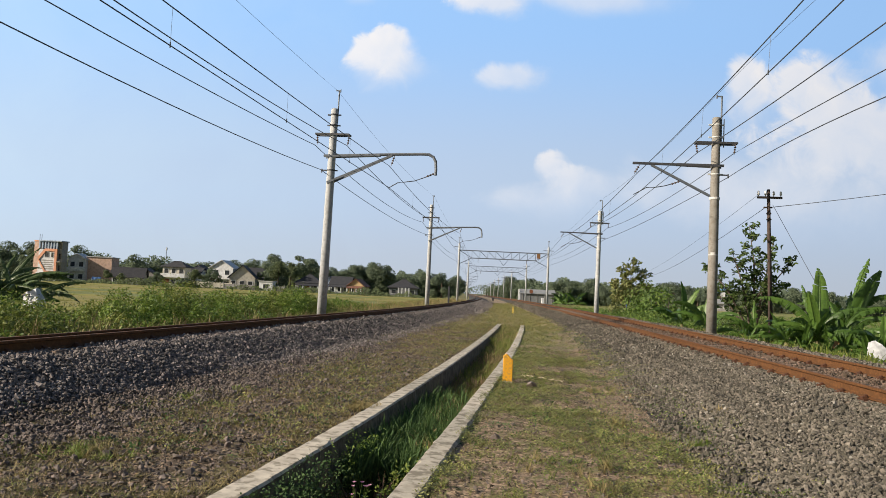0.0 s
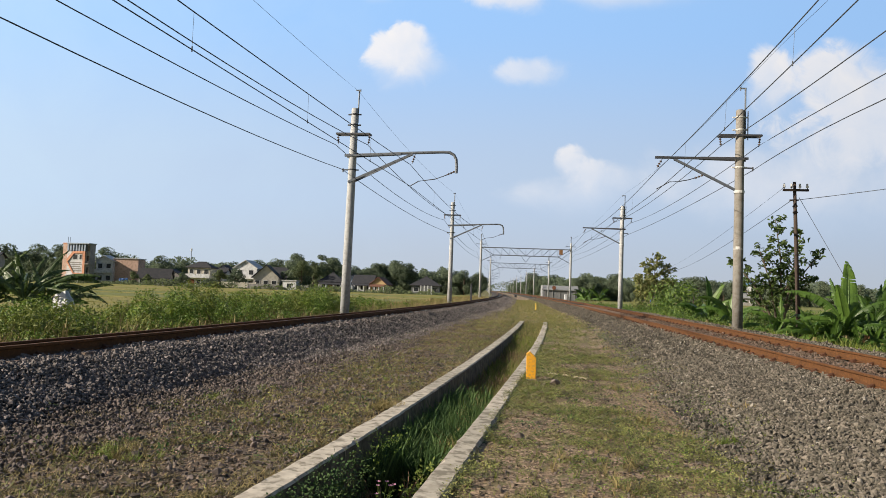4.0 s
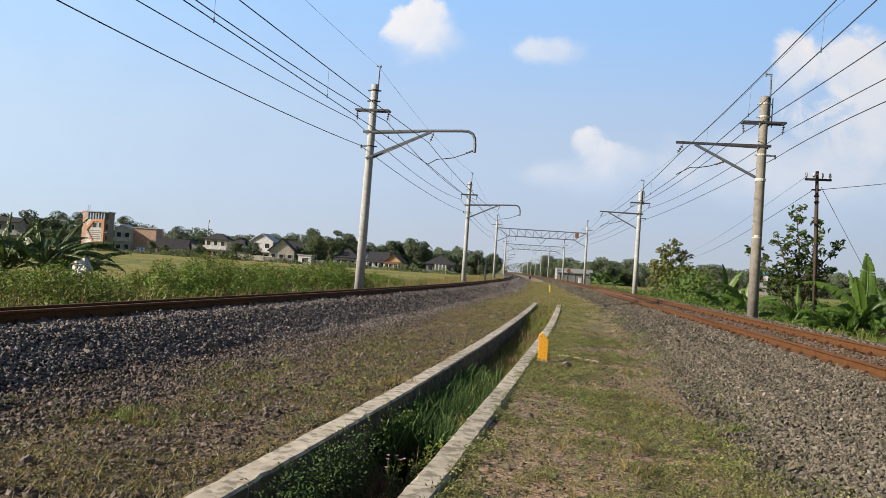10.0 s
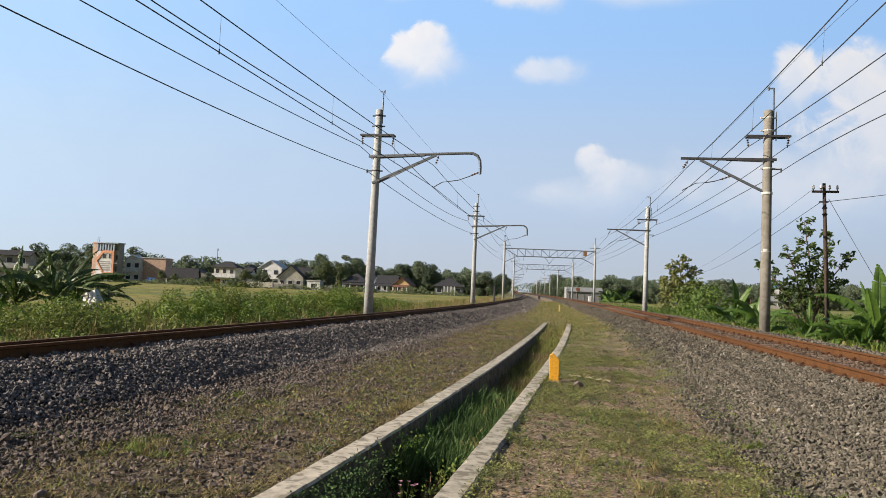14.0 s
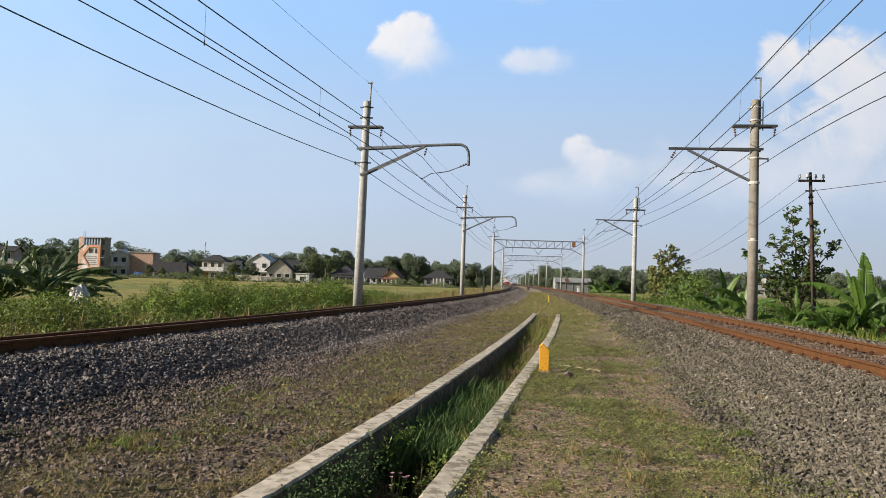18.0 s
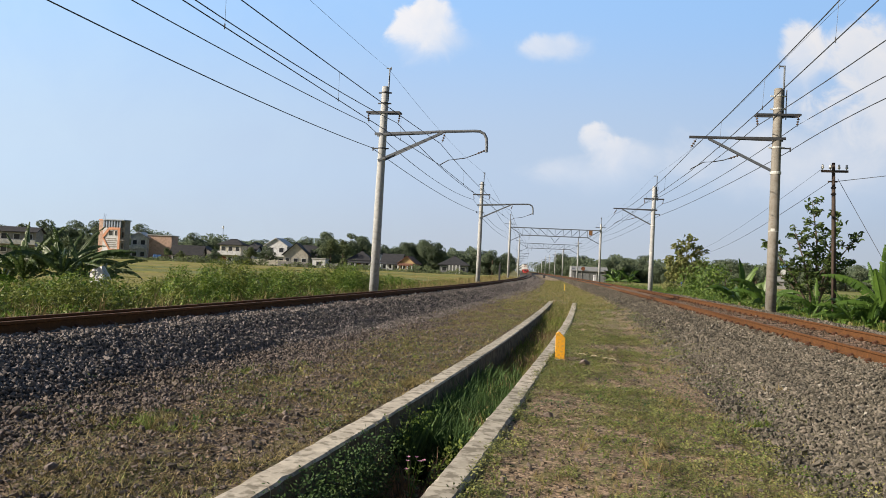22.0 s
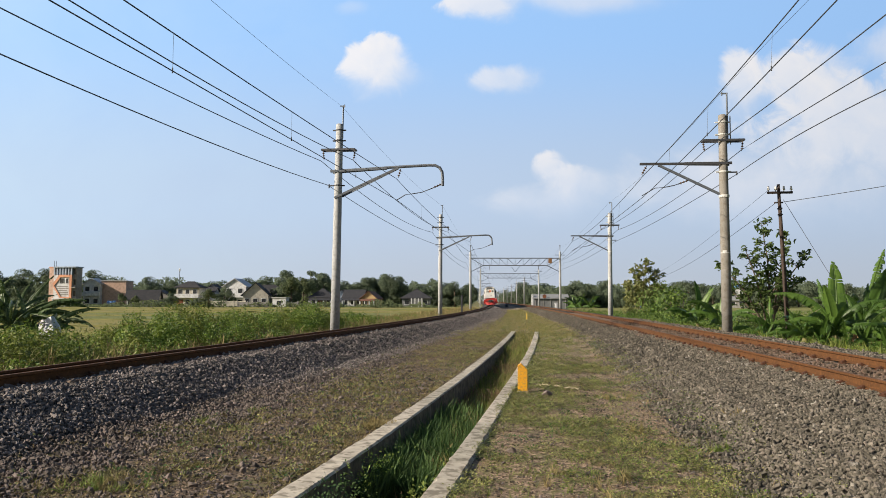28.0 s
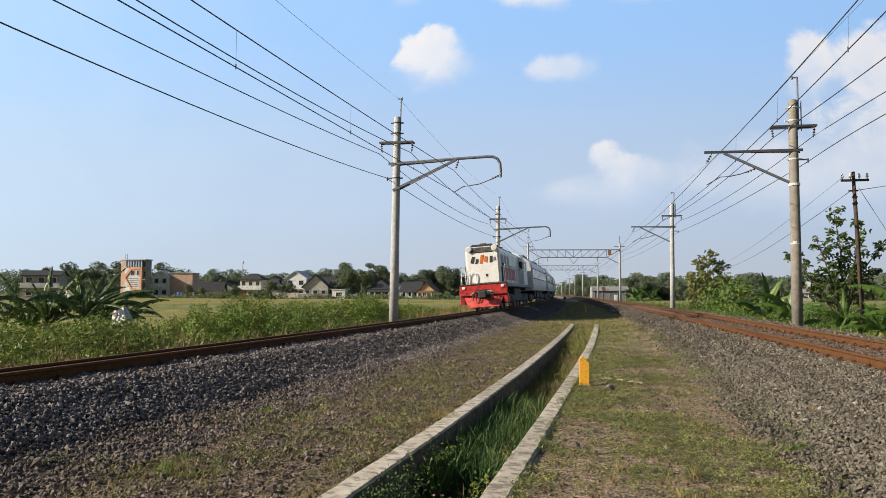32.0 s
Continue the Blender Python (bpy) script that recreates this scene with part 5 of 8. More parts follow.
M_RICE = material("rice_plants", (0.2, 0.2, 0.048), (0.13, 0.165, 0.036), 0.06, 0.7, island=0.25, translucent=0.25)
M_RICE_RIPE = material("rice_ripe", (0.265, 0.22, 0.052), (0.2, 0.185, 0.046), 0.3, 0.9, bump=0.05, bump_scale=5, detail_color=(0.2, 0.2, 0.05), detail_scale=3, detail_amount=0.5)
M_RICE_GREEN = material("rice_green", (0.135, 0.165, 0.038), (0.19, 0.19, 0.05), 0.3, 0.9, bump=0.05, bump_scale=5, detail_color=(0.12, 0.15, 0.04), detail_scale=3, detail_amount=0.5)
M_BUND = material("bund", (0.16, 0.18, 0.05), (0.23, 0.21, 0.075), 0.8, 0.95, bump=0.05, bump_scale=4)


def build_paddies():
    """Rice plots between low grassy bunds, left of the line."""
    rng = random.Random(8)
    edges = [24, 38, 50, 66, 84, 104, 128, 152, 178]
    for a, b in zip(edges[:-1], edges[1:]):
        xe = -150
        xb = float(xl(a)) - 10
        while xb > xe:
            xn = max(xe, xb - rng.uniform(28, 60))
            bm = bmesh.new()
            nx, ny = 8, 3
            rows = [[bm.verts.new((xn + 0.5 + (xb - xn - 1) * u / nx, a + 0.5 + (b - a - 1) * v / ny, -0.32 + rng.uniform(-0.03, 0.03))) for u in range(nx + 1)] for v in range(ny + 1)]
            for v in range(ny):
                for u in range(nx):
                    bm.faces.new((rows[v][u], rows[v][u + 1], rows[v + 1][u + 1], rows[v + 1][u]))
            r = bmesh.ops.extrude_face_region(bm, geom=bm.faces[:])
            for e in r["geom"]:
                if isinstance(e, bmesh.types.BMVert):
                    e.co.z = -0.75
            bmesh.ops.recalc_face_normals(bm, faces=bm.faces)
            pl = part("paddy_plot", bm, rng.choice((M_RICE_RIPE, M_RICE_RIPE, M_RICE_GREEN)), None)
            tagged(pl, "plot of ripening rice between low bunds", "paddy", "paddies", "structure")
            xb = xn
        bm = bmesh.new()
        x0, x1 = -160, float(xl(b)) - 8
        tube(bm, [(x0 + (x1 - x0) * k / 30, b + 0.3 * math.sin(k * 1.7), -0.5 + rng.uniform(-0.04, 0.06)) for k in range(31)], 0.3, 7)
        tagged(part("field_bund", bm, M_BUND, None), "low grassy earth bund between paddies", "bund", "field bunds", "structure")


# ---- banana plants ----
def banana_leaf_mesh(name, length, width, rise, bend, fold, torn, seed, mat, early=1.0):
    """An arching leaf: a midrib that turns from rise by bend degrees, and a blade folded along it and split into strips."""
    rng = random.Random(seed)
    bm = bmesh.new()
    n = 26
    spine, tang, norm = [Vector((0, 0, 0))], [], []
    for k in range(n + 1):
        th = radians(rise - bend * (k / n) ** early)
        tang.append(Vector((math.cos(th), 0, math.sin(th))))
        norm.append(Vector((-math.sin(th), 0, math.cos(th))))
        if k < n:
            spine.append(spine[-1] + tang[-1] * (length / n))
    first = 4
    wid = [0.0] * first + [width * max(0.06, math.sin(math.pi * (0.06 + 0.94 * (k - first) / (n - first)) ** 0.8)) ** 0.62 for k in range(first, n + 1)]
    tube(bm, spine, [0.034 * (1 - 0.85 * k / n) for k in range(n + 1)], 5)
    for s in (-1, 1):
        k, hang = first, 0.0
        cut = True
        while k < n:
            if cut:
                hang = rng.uniform(0, 14) + rng.uniform(0, 62) * torn
            nxt = rng.random() < torn * 0.75
            def out(j, q, narrow):
                a = radians(fold - hang * q * q * (1.0 if narrow else 0.8))
                side = Vector((0, s * math.cos(a), 0)) + norm[j] * math.sin(a)
                return spine[j] + (side * q + tang[j] * (0.22 * q * q)) * wid[j] * rng.uniform(0.96, 1.03)
            slit = rng.uniform(0.05, 0.6) * torn * (length / n) if nxt else 0.0
            rows = []
            for j, back in ((k, 0.0), (k + 1, slit)):
                row = [bm.verts.new(spine[j])]
                for q in (0.4, 0.75, 1.0):
                    row.append(bm.verts.new(out(j, q, nxt) - tang[j] * back * q))
                rows.append(row)
            for q in range(3):
                bm.faces.new((rows[0][q], rows[0][q + 1], rows[1][q + 1], rows[1][q]))
            cut = nxt
            k += 1
    me = bpy.data.meshes.new(name)
    bm.to_mesh(me)
    bm.free()
    me.materials.append(mat)
    return me


BANANA_LEAVES = [
    banana_leaf_mesh("leaf", 2.1, 0.25, 82, 18, 38, 0.15, 1, M_BANANA, 1.5),
    banana_leaf_mesh("leaf", 2.6, 0.28, 84, 100, -52, 0.9, 2, M_BANANA, 1.05),
    banana_leaf_mesh("leaf", 2.3, 0.28, 70, 100, -38, 0.7, 3, M_BANANA),
    banana_leaf_mesh("leaf", 2.0, 0.28, 50, 95, -48, 0.8, 4, M_BANANA),
    banana_leaf_mesh("leaf", 1.6, 0.2, -10, 60, -60, 0.9, 5, M_BANANA_DRY, 0.6),
    banana_leaf_mesh("leaf", 2.5, 0.19, 74, 78, -34, 0.95, 6, M_LEAF_TORN),
    banana_leaf_mesh("leaf", 2.6, 0.2, 66, 100, -58, 0.95, 7, M_LEAF_TORN),
    banana_leaf_mesh("leaf", 2.4, 0.17, 80, 40, -10, 0.95, 8, M_LEAF_TORN),
    banana_leaf_mesh("leaf", 2.2, 0.24, 84, 26, 20, 0.5, 9, M_BANANA, 1.6),
    banana_leaf_mesh("leaf", 1.7, 0.15, -40, 45, -70, 0.95, 10, M_BANANA_DRY, 0.6),
    banana_leaf_mesh("leaf", 2.3, 0.21, 82, 30, -14, 0.95, 11, M_BANANA, 1.4),
]


def banana_plant(x, y, z, size, seed, label, n=8, upright=0.5, stem=1.0, kinds=None):
    rng = random.Random(seed)
    p = empty("banana_plant", pose(x, y, z))
    tagged(p, label, "banana plant", "banana plants")
    bm = bmesh.new()
    sx, sy = rng.uniform(-0.1, 0.1), rng.uniform(-0.1, 0.1)
    tube(bm, [(0, 0, -0.1), (sx * 0.4, sy * 0.4, stem * 0.5), (sx, sy, stem)], [0.12, 0.1, 0.06], 9)
    part("stem", bm, M_BANANA_STEM, p, smooth=True)
    for k in range(n):
        a = k * 137.5 + rng.uniform(-25, 25)
        kind = 0 if k < n * upright * 0.45 else rng.choice((1, 1, 2)) if k < n * 0.6 else rng.choice((2, 3, 3, 4))
        kind = rng.choice(kinds) if kinds else kind
        lf = new("leaf", BANANA_LEAVES[kind])
        lf.parent = p
        s = size * rng.uniform(0.75, 1.1)
        lf.matrix_basis = pose(sx, sy, stem * (0.95 if kind != 4 else 0.7), rng.uniform(-12, 12), rng.uniform(-10, 10), a) @ Matrix.Diagonal((s, s, s, 1))


def banana_plant_of(x, y, z, stem, leaves, seed, label):
    """A banana plant whose leaves are given as (kind, heading, lean, size) and, for some, a tilt to the side."""
    rng = random.Random(seed)
    p = empty("banana_plant", pose(x, y, z))
    tagged(p, label, "banana plant", "banana plants")
    bm = bmesh.new()
    sx, sy = rng.uniform(-0.08, 0.08), rng.uniform(-0.08, 0.08)
    tube(bm, [(0, 0, -0.1), (sx * 0.4, sy * 0.4, stem * 0.5), (sx, sy, stem)], [0.14, 0.12, 0.07], 9)
    part("stem", bm, M_BANANA_STEM, p, smooth=True)
    for kind, heading, lean, size, *tilt in leaves:
        lf = new("leaf", BANANA_LEAVES[kind])
        lf.parent = p
        lf.matrix_basis = pose(sx, sy, stem * (0.95 if kind not in (4, 9) else 0.8), tilt[0] if tilt else rng.uniform(-14, 14), lean, heading) @ Matrix.Diagonal((size, size, size, 1))


def build_bananas():
    B = "banana plant with broad torn green leaves"
    banana_plant_of(14.45, 27.0, -0.15, 0.45, ((8, 88, 0, 1.36, 8), (0, 225, 4, 0.95, 4), (1, 152, 0, 1.15, 0), (1, 335, 0, 0.95, 0), (0, 300, 10, 0.62), (10, 80, 4, 1.05), (2, 165, 4, 0.85), (2, 195, 10, 0.8), (3, 150, 0, 0.9), (2, 235, 16, 0.75), (3, 325, 0, 1.1), (2, 350, 10, 0.85), (2, 100, 0, 0.9), (3, 270, 0, 0.8), (1, 215, 10, 0.75), (3, 190, 0, 0.75)), 1, B + " beside the track")
    banana_plant_of(17.75, 31.0, -0.4, 1.2, ((10, 40, 2, 1.5, 8), (0, 50, 2, 1.4, 24), (1, 152, 0, 0.95), (1, 330, 0, 1.1), (2, 190, 0, 1.0), (1, 230, 6, 0.9), (2, 290, 0, 0.95), (3, 140, 0, 0.9), (4, 15, 0, 1.0), (4, 100, 10, 1.0), (4, 200, 0, 1.1), (4, 300, 0, 1.1), (4, 250, 0, 1.0), (3, 250, 0, 0.9), (9, 60, 0, 1.1)), 2, "tall " + B + " and withered ones")
    banana_plant_of(13.9, 31.2, -0.2, 0.35, ((10, 60, 0, 0.75), (1, 10, 10, 0.75), (1, 160, 10, 0.75), (10, 200, 8, 0.6), (2, 200, 0, 0.8), (2, 340, 0, 0.8), (3, 270, 0, 0.7), (3, 100, 0, 0.7)), 3, "low " + B)
    banana_plant_of(15.2, 30.2, -0.3, 0.3, ((2, 180, 0, 0.9), (1, 240, 12, 0.75), (2, 10, 0, 0.85), (3, 300, 0, 0.8), (0, 90, 10, 0.6)), 4, "low " + B)
    banana_plant_of(12.95, 38.0, -0.15, 0.5, ((0, 120, -4, 1.15), (0, 20, 6, 1.01), (1, 330, 10, 1.01), (2, 200, 0, 1.01), (1, 250, 10, 0.94), (2, 80, 0, 0.94), (10, 50, 4, 1.0), (2, 160, 0, 0.9), (3, 230, 0, 0.9), (2, 20, 0, 0.9)), 5, "young upright " + B)
    banana_plant_of(13.5, 36.2, -0.15, 0.45, ((0, 20, 4, 1.15), (1, 190, 4, 1.01), (2, 300, 0, 1.01), (2, 110, 0, 1.01), (10, 50, 4, 1.0), (2, 160, 0, 0.9), (3, 230, 0, 0.9), (2, 20, 0, 0.9)), 6, "young upright " + B)
    banana_plant_of(16.3, 26.0, -0.35, 0.35, ((2, 200, 0, 0.95), (3, 150, 0, 0.9), (2, 250, 0, 0.9), (1, 300, 10, 0.8), (3, 40, 0, 0.8), (0, 60, 4, 0.7)), 7, "low " + B)
    banana_plant_of(15.7, 27.2, -0.3, 0.4, ((1, 160, 0, 0.7), (1, 20, 0, 0.8), (10, 80, 4, 0.85), (2, 300, 0, 0.9), (2, 215, 0, 0.85), (2, 180, 8, 0.8), (3, 260, 0, 0.9), (3, 335, 0, 1.0), (0, 200, 8, 0.6)), 8, B)
    banana_plant_of(13.5, 27.6, -0.15, 0.3, ((10, 150, 6, 0.6), (2, 190, 0, 0.75), (2, 240, 0, 0.7), (1, 290, 10, 0.65), (3, 340, 0, 0.8), (3, 170, 0, 0.8), (1, 100, 8, 0.7), (3, 220, 0, 0.8)), 9, "low " + B)
    banana_plant_of(16.8, 29.6, -0.35, 0.8, ((1, 155, 0, 0.95), (1, 345, 4, 1.0), (10, 60, 6, 0.95), (2, 320, 0, 1.0), (2, 200, 0, 1.0), (1, 230, 4, 0.9), (4, 280, 0, 0.9)), 10, B)
    rng = random.Random(66)
    for i, (x, y) in enumerate(((13.75, 26.7), (14.3, 26.15), (14.95, 26.2), (13.2, 28.6), (12.95, 29.8), (15.6, 25.6), (13.3, 31.0), (14.4, 29.2), (16.4, 25.2), (12.75, 33.2))):
        low = [(rng.choice((3, 3, 2, 2, 10, 0)), k * 58 + rng.uniform(-18, 18), rng.uniform(-4, 10), rng.uniform(0.42, 0.68)) for k in range(8)]
        banana_plant_of(x, y, float(gz(x, y)) - 0.04, 0.08, low, 80 + i, "young banana sucker with low arching leaves")
    T = "wind-torn banana plant among verge weeds"
    banana_plant_of(-18.1, 26.0, -0.45, 0.9, ((7, 120, -6, 1.0), (7, 20, 8, 1.12), (6, 190, 14, 0.89), (6, 250, 0, 1.06), (5, 60, 10, 1.06), (6, 320, 10, 1.0), (6, 140, 0, 0.94), (9, 215, 0, 1.06)), 21, T)
    banana_plant_of(-16.15, 25.5, -0.45, 0.95, ((5, 8, 12, 1.18), (6, 350, 16, 1.12), (7, 70, 0, 0.89), (6, 165, 12, 1.12), (5, 200, 10, 1.06), (6, 300, 0, 1.18), (6, 250, 0, 1.06), (7, 130, 0, 0.94), (6, 30, 0, 1.18), (9, 270, 0, 0.94)), 22, T)
    banana_plant_of(-17.0, 27.0, -0.45, 0.9, ((7, 60, 0, 1.06), (5, 150, 8, 1.06), (6, 20, 8, 1.06), (6, 220, 0, 1.06), (6, 280, 0, 1.06)), 23, T)
    banana_plant_of(-15.6, 26.6, -0.45, 0.7, ((6, 350, 10, 0.94), (5, 40, 8, 0.94), (6, 200, 0, 0.94), (6, 100, 0, 0.94)), 24, T)
    for i, (x, y, size, st) in enumerate(((-16.6, 26.3, 1.0, 0.9), (-17.6, 25.4, 0.9, 0.6), (-19.3, 26.6, 1.0, 0.6), (-15.5, 25.7, 0.9, 0.7), (-20.8, 27.4, 1.0, 0.7))):
        banana_plant(x, y, -0.5, size, 60 + i, T, 12, 0.2, st, (5, 5, 6, 6, 6, 7, 7, 3, 9))
    for i, (x, y) in enumerate(((20.2, 118), (21.4, 121), (22.6, 119), (23.8, 123), (21.0, 126))):
        banana_plant(x, y, -0.3, 1.3, 40 + i, "distant low banana plant", 7, 0.3, 0.6)


# ---- trees ----
def tree_mesh(name, height, crown_w, crown_h, leaf, n, blobs, seed, leaf_mat, trunk_r=0.12):
    """A tapered trunk with limbs and a crown of leaf clumps. Returns an Empty with parts."""
    rng = np.random.RandomState(seed)
    t = empty(name)
    base_z = height - crown_h
    bm = bmesh.new()
    bend = rng.uniform(-0.04, 0.04, 2) * height
    top = Vector((bend[0], bend[1], height * 0.9))
    tube(bm, [(0, 0, -0.3), (bend[0] * 0.3, bend[1] * 0.3, height * 0.35), (bend[0] * 0.7, bend[1] * 0.7, height * 0.65), top], [trunk_r * 1.2, trunk_r * 0.8, trunk_r * 0.5, trunk_r * 0.15], 7)
    part("trunk", bm, M_BARK, t, smooth=True)
    cents = []
    limb = bmesh.new()
    for k in range(blobs):
        a, q = rng.uniform(0, math.tau), math.sqrt(rng.uniform(0.02, 1))
        zf = rng.uniform(0, 1)
        r = crown_w / 2 * q * (math.sin(math.pi * (0.18 + 0.75 * zf)) ** 0.8)
        c = Vector((bend[0] * 0.8 + r * math.cos(a), bend[1] * 0.8 + r * math.sin(a), base_z + crown_h * zf * 0.95))
        cents.append(c)
        s = Vector((bend[0] * 0.5, bend[1] * 0.5, max(height * 0.25, c.z - crown_w * 0.35 - 0.1 * height)))
        if k % 3 == 0 or height < 5:
            tube(limb, [s, s.lerp(c, 0.55) + Vector((0, 0, 0.04 * height)), c], [trunk_r * 0.32, trunk_r * 0.2, trunk_r * 0.06], 4)
    part("branchwork", limb, M_BARK, t)
    P, D = [], []
    br = crown_w / (2.0 * blobs ** 0.38) * 1.3
    per = n // blobs
    mid = np.array((bend[0] * 0.7, bend[1] * 0.7, base_z + crown_h * 0.4))
    for c in cents:
        u = rng.normal(size=(per, 3))
        u /= np.linalg.norm(u, axis=1)[:, None]
        rr = br * rng.uniform(0.5, 1.0, per) ** 0.4 * rng.uniform(0.75, 1.15)
        P.append(np.array(c)[None] + u * rr[:, None] * np.array([1, 1, 0.78]))
        away = np.array(c) - mid
        D.append(u + 0.5 * away / (np.linalg.norm(away) + 0.1) + np.array([0, 0, 0.3]))
    P, D = np.concatenate(P), np.concatenate(D)
    sc = leaf * rng.uniform(0.7, 1.3, (len(P), 1)) * np.ones((1, 3))
    scatter("crown", LEAF, P, rot_out(rng, D, 0.45), sc, leaf_mat, rng, parent=t)
    return t


def branched_tree(name, stems, seed, leaf, per, mat, r):
    """A slender tree of several rising stems, whose twigs end in loose rosettes of large leaves."""
    rng = random.Random(seed)
    t = empty(name)
    ends = []
    for tip in stems:
        tip = Vector(tip)
        ln = tip.length
        bow = Vector((rng.uniform(-0.2, 0.2), rng.uniform(-0.2, 0.2), 0)) - Vector((tip.x, tip.y, 0)) * 0.18
        line = [Vector((rng.uniform(-0.1, 0.1), rng.uniform(-0.1, 0.1), -0.3)), tip * 0.33 + bow * 0.8, tip * 0.68 + bow, tip]
        bm = bmesh.new()
        tube(bm, line, [r, r * 0.75, r * 0.5, r * 0.16], 6)
        stem = part("stem", bm, M_BARK, t, smooth=True)
        ends.append(tip)
        for q in range(int(3 + ln * 1.7)):
            f = 0.42 + 0.56 * (q + rng.random()) / int(3 + ln * 1.7)
            b0 = line[1].lerp(line[2], (f - 0.33) / 0.35) if f < 0.68 else line[2].lerp(line[3], (f - 0.68) / 0.32)
            a = q * 2.4 + rng.uniform(-0.6, 0.6)
            d = Vector((math.cos(a), math.sin(a), rng.uniform(0.3, 1.1))).normalized()
            te = b0 + d * rng.uniform(0.45, 1.0) * (1.15 - 0.5 * f)
            bm = bmesh.new()
            tube(bm, [b0, b0.lerp(te, 0.5) - Vector((0, 0, 0.05)), te], [r * 0.3, r * 0.2, r * 0.09], 4)
            part("twig", bm, M_BARK, stem)
            ends += [te, b0.lerp(te, 0.55)]
    nr = np.random.RandomState(seed)
    E = np.array([tuple(e) for e in ends])
    P = np.repeat(E, per, axis=0) + nr.normal(0, leaf * 0.5, (len(E) * per, 3)) * np.array([1, 1, 0.7])
    sc = leaf * nr.uniform(0.65, 1.25, (len(P), 1)) * np.array([[0.85, 1.25, 1.0]])
    scatter("crown", OVAL, P, rand_rot(nr, len(P), True, 0.8), sc, mat, nr, parent=t)
    return t


def build_trees():
    # the sparse large-leaved tree and shrubs beyond the right track
    t = branched_tree("tree", [(-2.5, 0.2, 4.2), (-1.4, -0.5, 5.0), (-0.1, 0.4, 6.7), (1.0, -0.4, 5.9), (2.4, 0.3, 4.8), (-1.9, 0.6, 2.8), (2.1, 0.5, 3.3), (0.4, -0.8, 3.6)], 3, 0.25, 9, M_LEAF_DARK, 0.085)
    t.matrix_basis = pose(17.6, 40, -0.55)
    tagged(t, "slender tree with sparse large dark leaves beyond the track", "tree", "trees")
    t = branched_tree("tree", [(-0.7, 0.2, 4.6), (0.2, -0.2, 5.5), (1.3, 0.3, 4.4), (-1.5, 0.1, 3.4), (1.6, -0.5, 3.2), (-0.3, 0.6, 3.2)], 5, 0.33, 11, M_LEAF_OLIVE, 0.06)
    t.matrix_basis = pose(16.5, 62, -0.4)
    tagged(t, "young tree with yellowing leaves beyond the track", "tree", "trees")
    t = tree_mesh("bush", 3.4, 4.4, 3.1, 0.2, 2200, 20, 7, M_BUSH, 0.06)
    t.matrix_basis = pose(16.8, 55, -0.5)
    tagged(t, "dense green bush beyond the track", "bush", "bushes")
    t = tree_mesh("bush", 2.6, 3.6, 2.4, 0.2, 1500, 16, 8, M_BUSH, 0.05)
    t.matrix_basis = pose(15.4, 48, -0.4)
    tagged(t, "bright green bush beyond the track", "bush", "bushes")
    t = tree_mesh("bush", 1.4, 3.0, 1.3, 0.17, 900, 14, 9, M_LEAF_DARK, 0.04)
    t.matrix_basis = pose(19.2, 45, -0.5)
    tagged(t, "dark green bush beyond the track", "bush", "bushes")
    t = tree_mesh("bush", 3.4, 3.0, 3.2, 0.26, 1200, 20, 12, M_LEAF_OLIVE, 0.05)
    t.matrix_basis = pose(16.2, 60.6, -0.4)
    tagged(t, "yellowing leafy bush below a young tree", "bush", "bushes")
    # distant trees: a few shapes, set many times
    kinds = [tree_mesh("tree", 9, 8.5, 8.6, 0.46, 6400, 30, 61, M_FAR_HAZED, 0.3), tree_mesh("tree", 11, 9.5, 10.4, 0.48, 7600, 34, 62, M_FAR_HAZED, 0.35), tree_mesh("tree", 7.5, 9.0, 7.2, 0.46, 6000, 26, 63, M_FAR_HAZED, 0.25),
             tree_mesh("tree", 10.5, 5.2, 9.8, 0.42, 3800, 20, 64, M_FAR_HAZED, 0.25), tree_mesh("tree", 9.5, 6.5, 9.0, 0.42, 4600, 22, 65, M_FAR_LIGHT_HAZED, 0.25)]
    labels = ["distant dark green broad tree behind the fields", "tall distant dark green tree", "low distant dark green tree", "narrow distant dark green tree", "light green tree beside the houses"]
    used = [False] * 5
    rng = random.Random(77)
    spots = []
    # bearing, distance, kind, size
    near_houses = ((-0.118, 240, 1, 0.85), (-0.10, 245, 1, 0.9), (-0.085, 240, 0, 1.0), (-0.135, 235, 2, 1.0), (-0.155, 230, 2, 0.9), (-0.35, 180, 4, 0.45),
                   (-0.66, 200, 0, 0.95), (-0.7, 190, 4, 0.8), (-0.62, 235, 0, 1.1), (-0.545, 235, 2, 1.1), (-0.475, 190, 4, 0.35), (-0.455, 188, 4, 0.3))
    gardens = ((-0.327, 188, 0, 0.5), (-0.404, 190, 0, 0.36), (-0.42, 189, 2, 0.24), (-0.232, 192, 4, 0.75), (-0.245, 196, 0, 0.7), (-0.367, 184, 2, 0.28), (-0.36, 184, 0, 0.25))
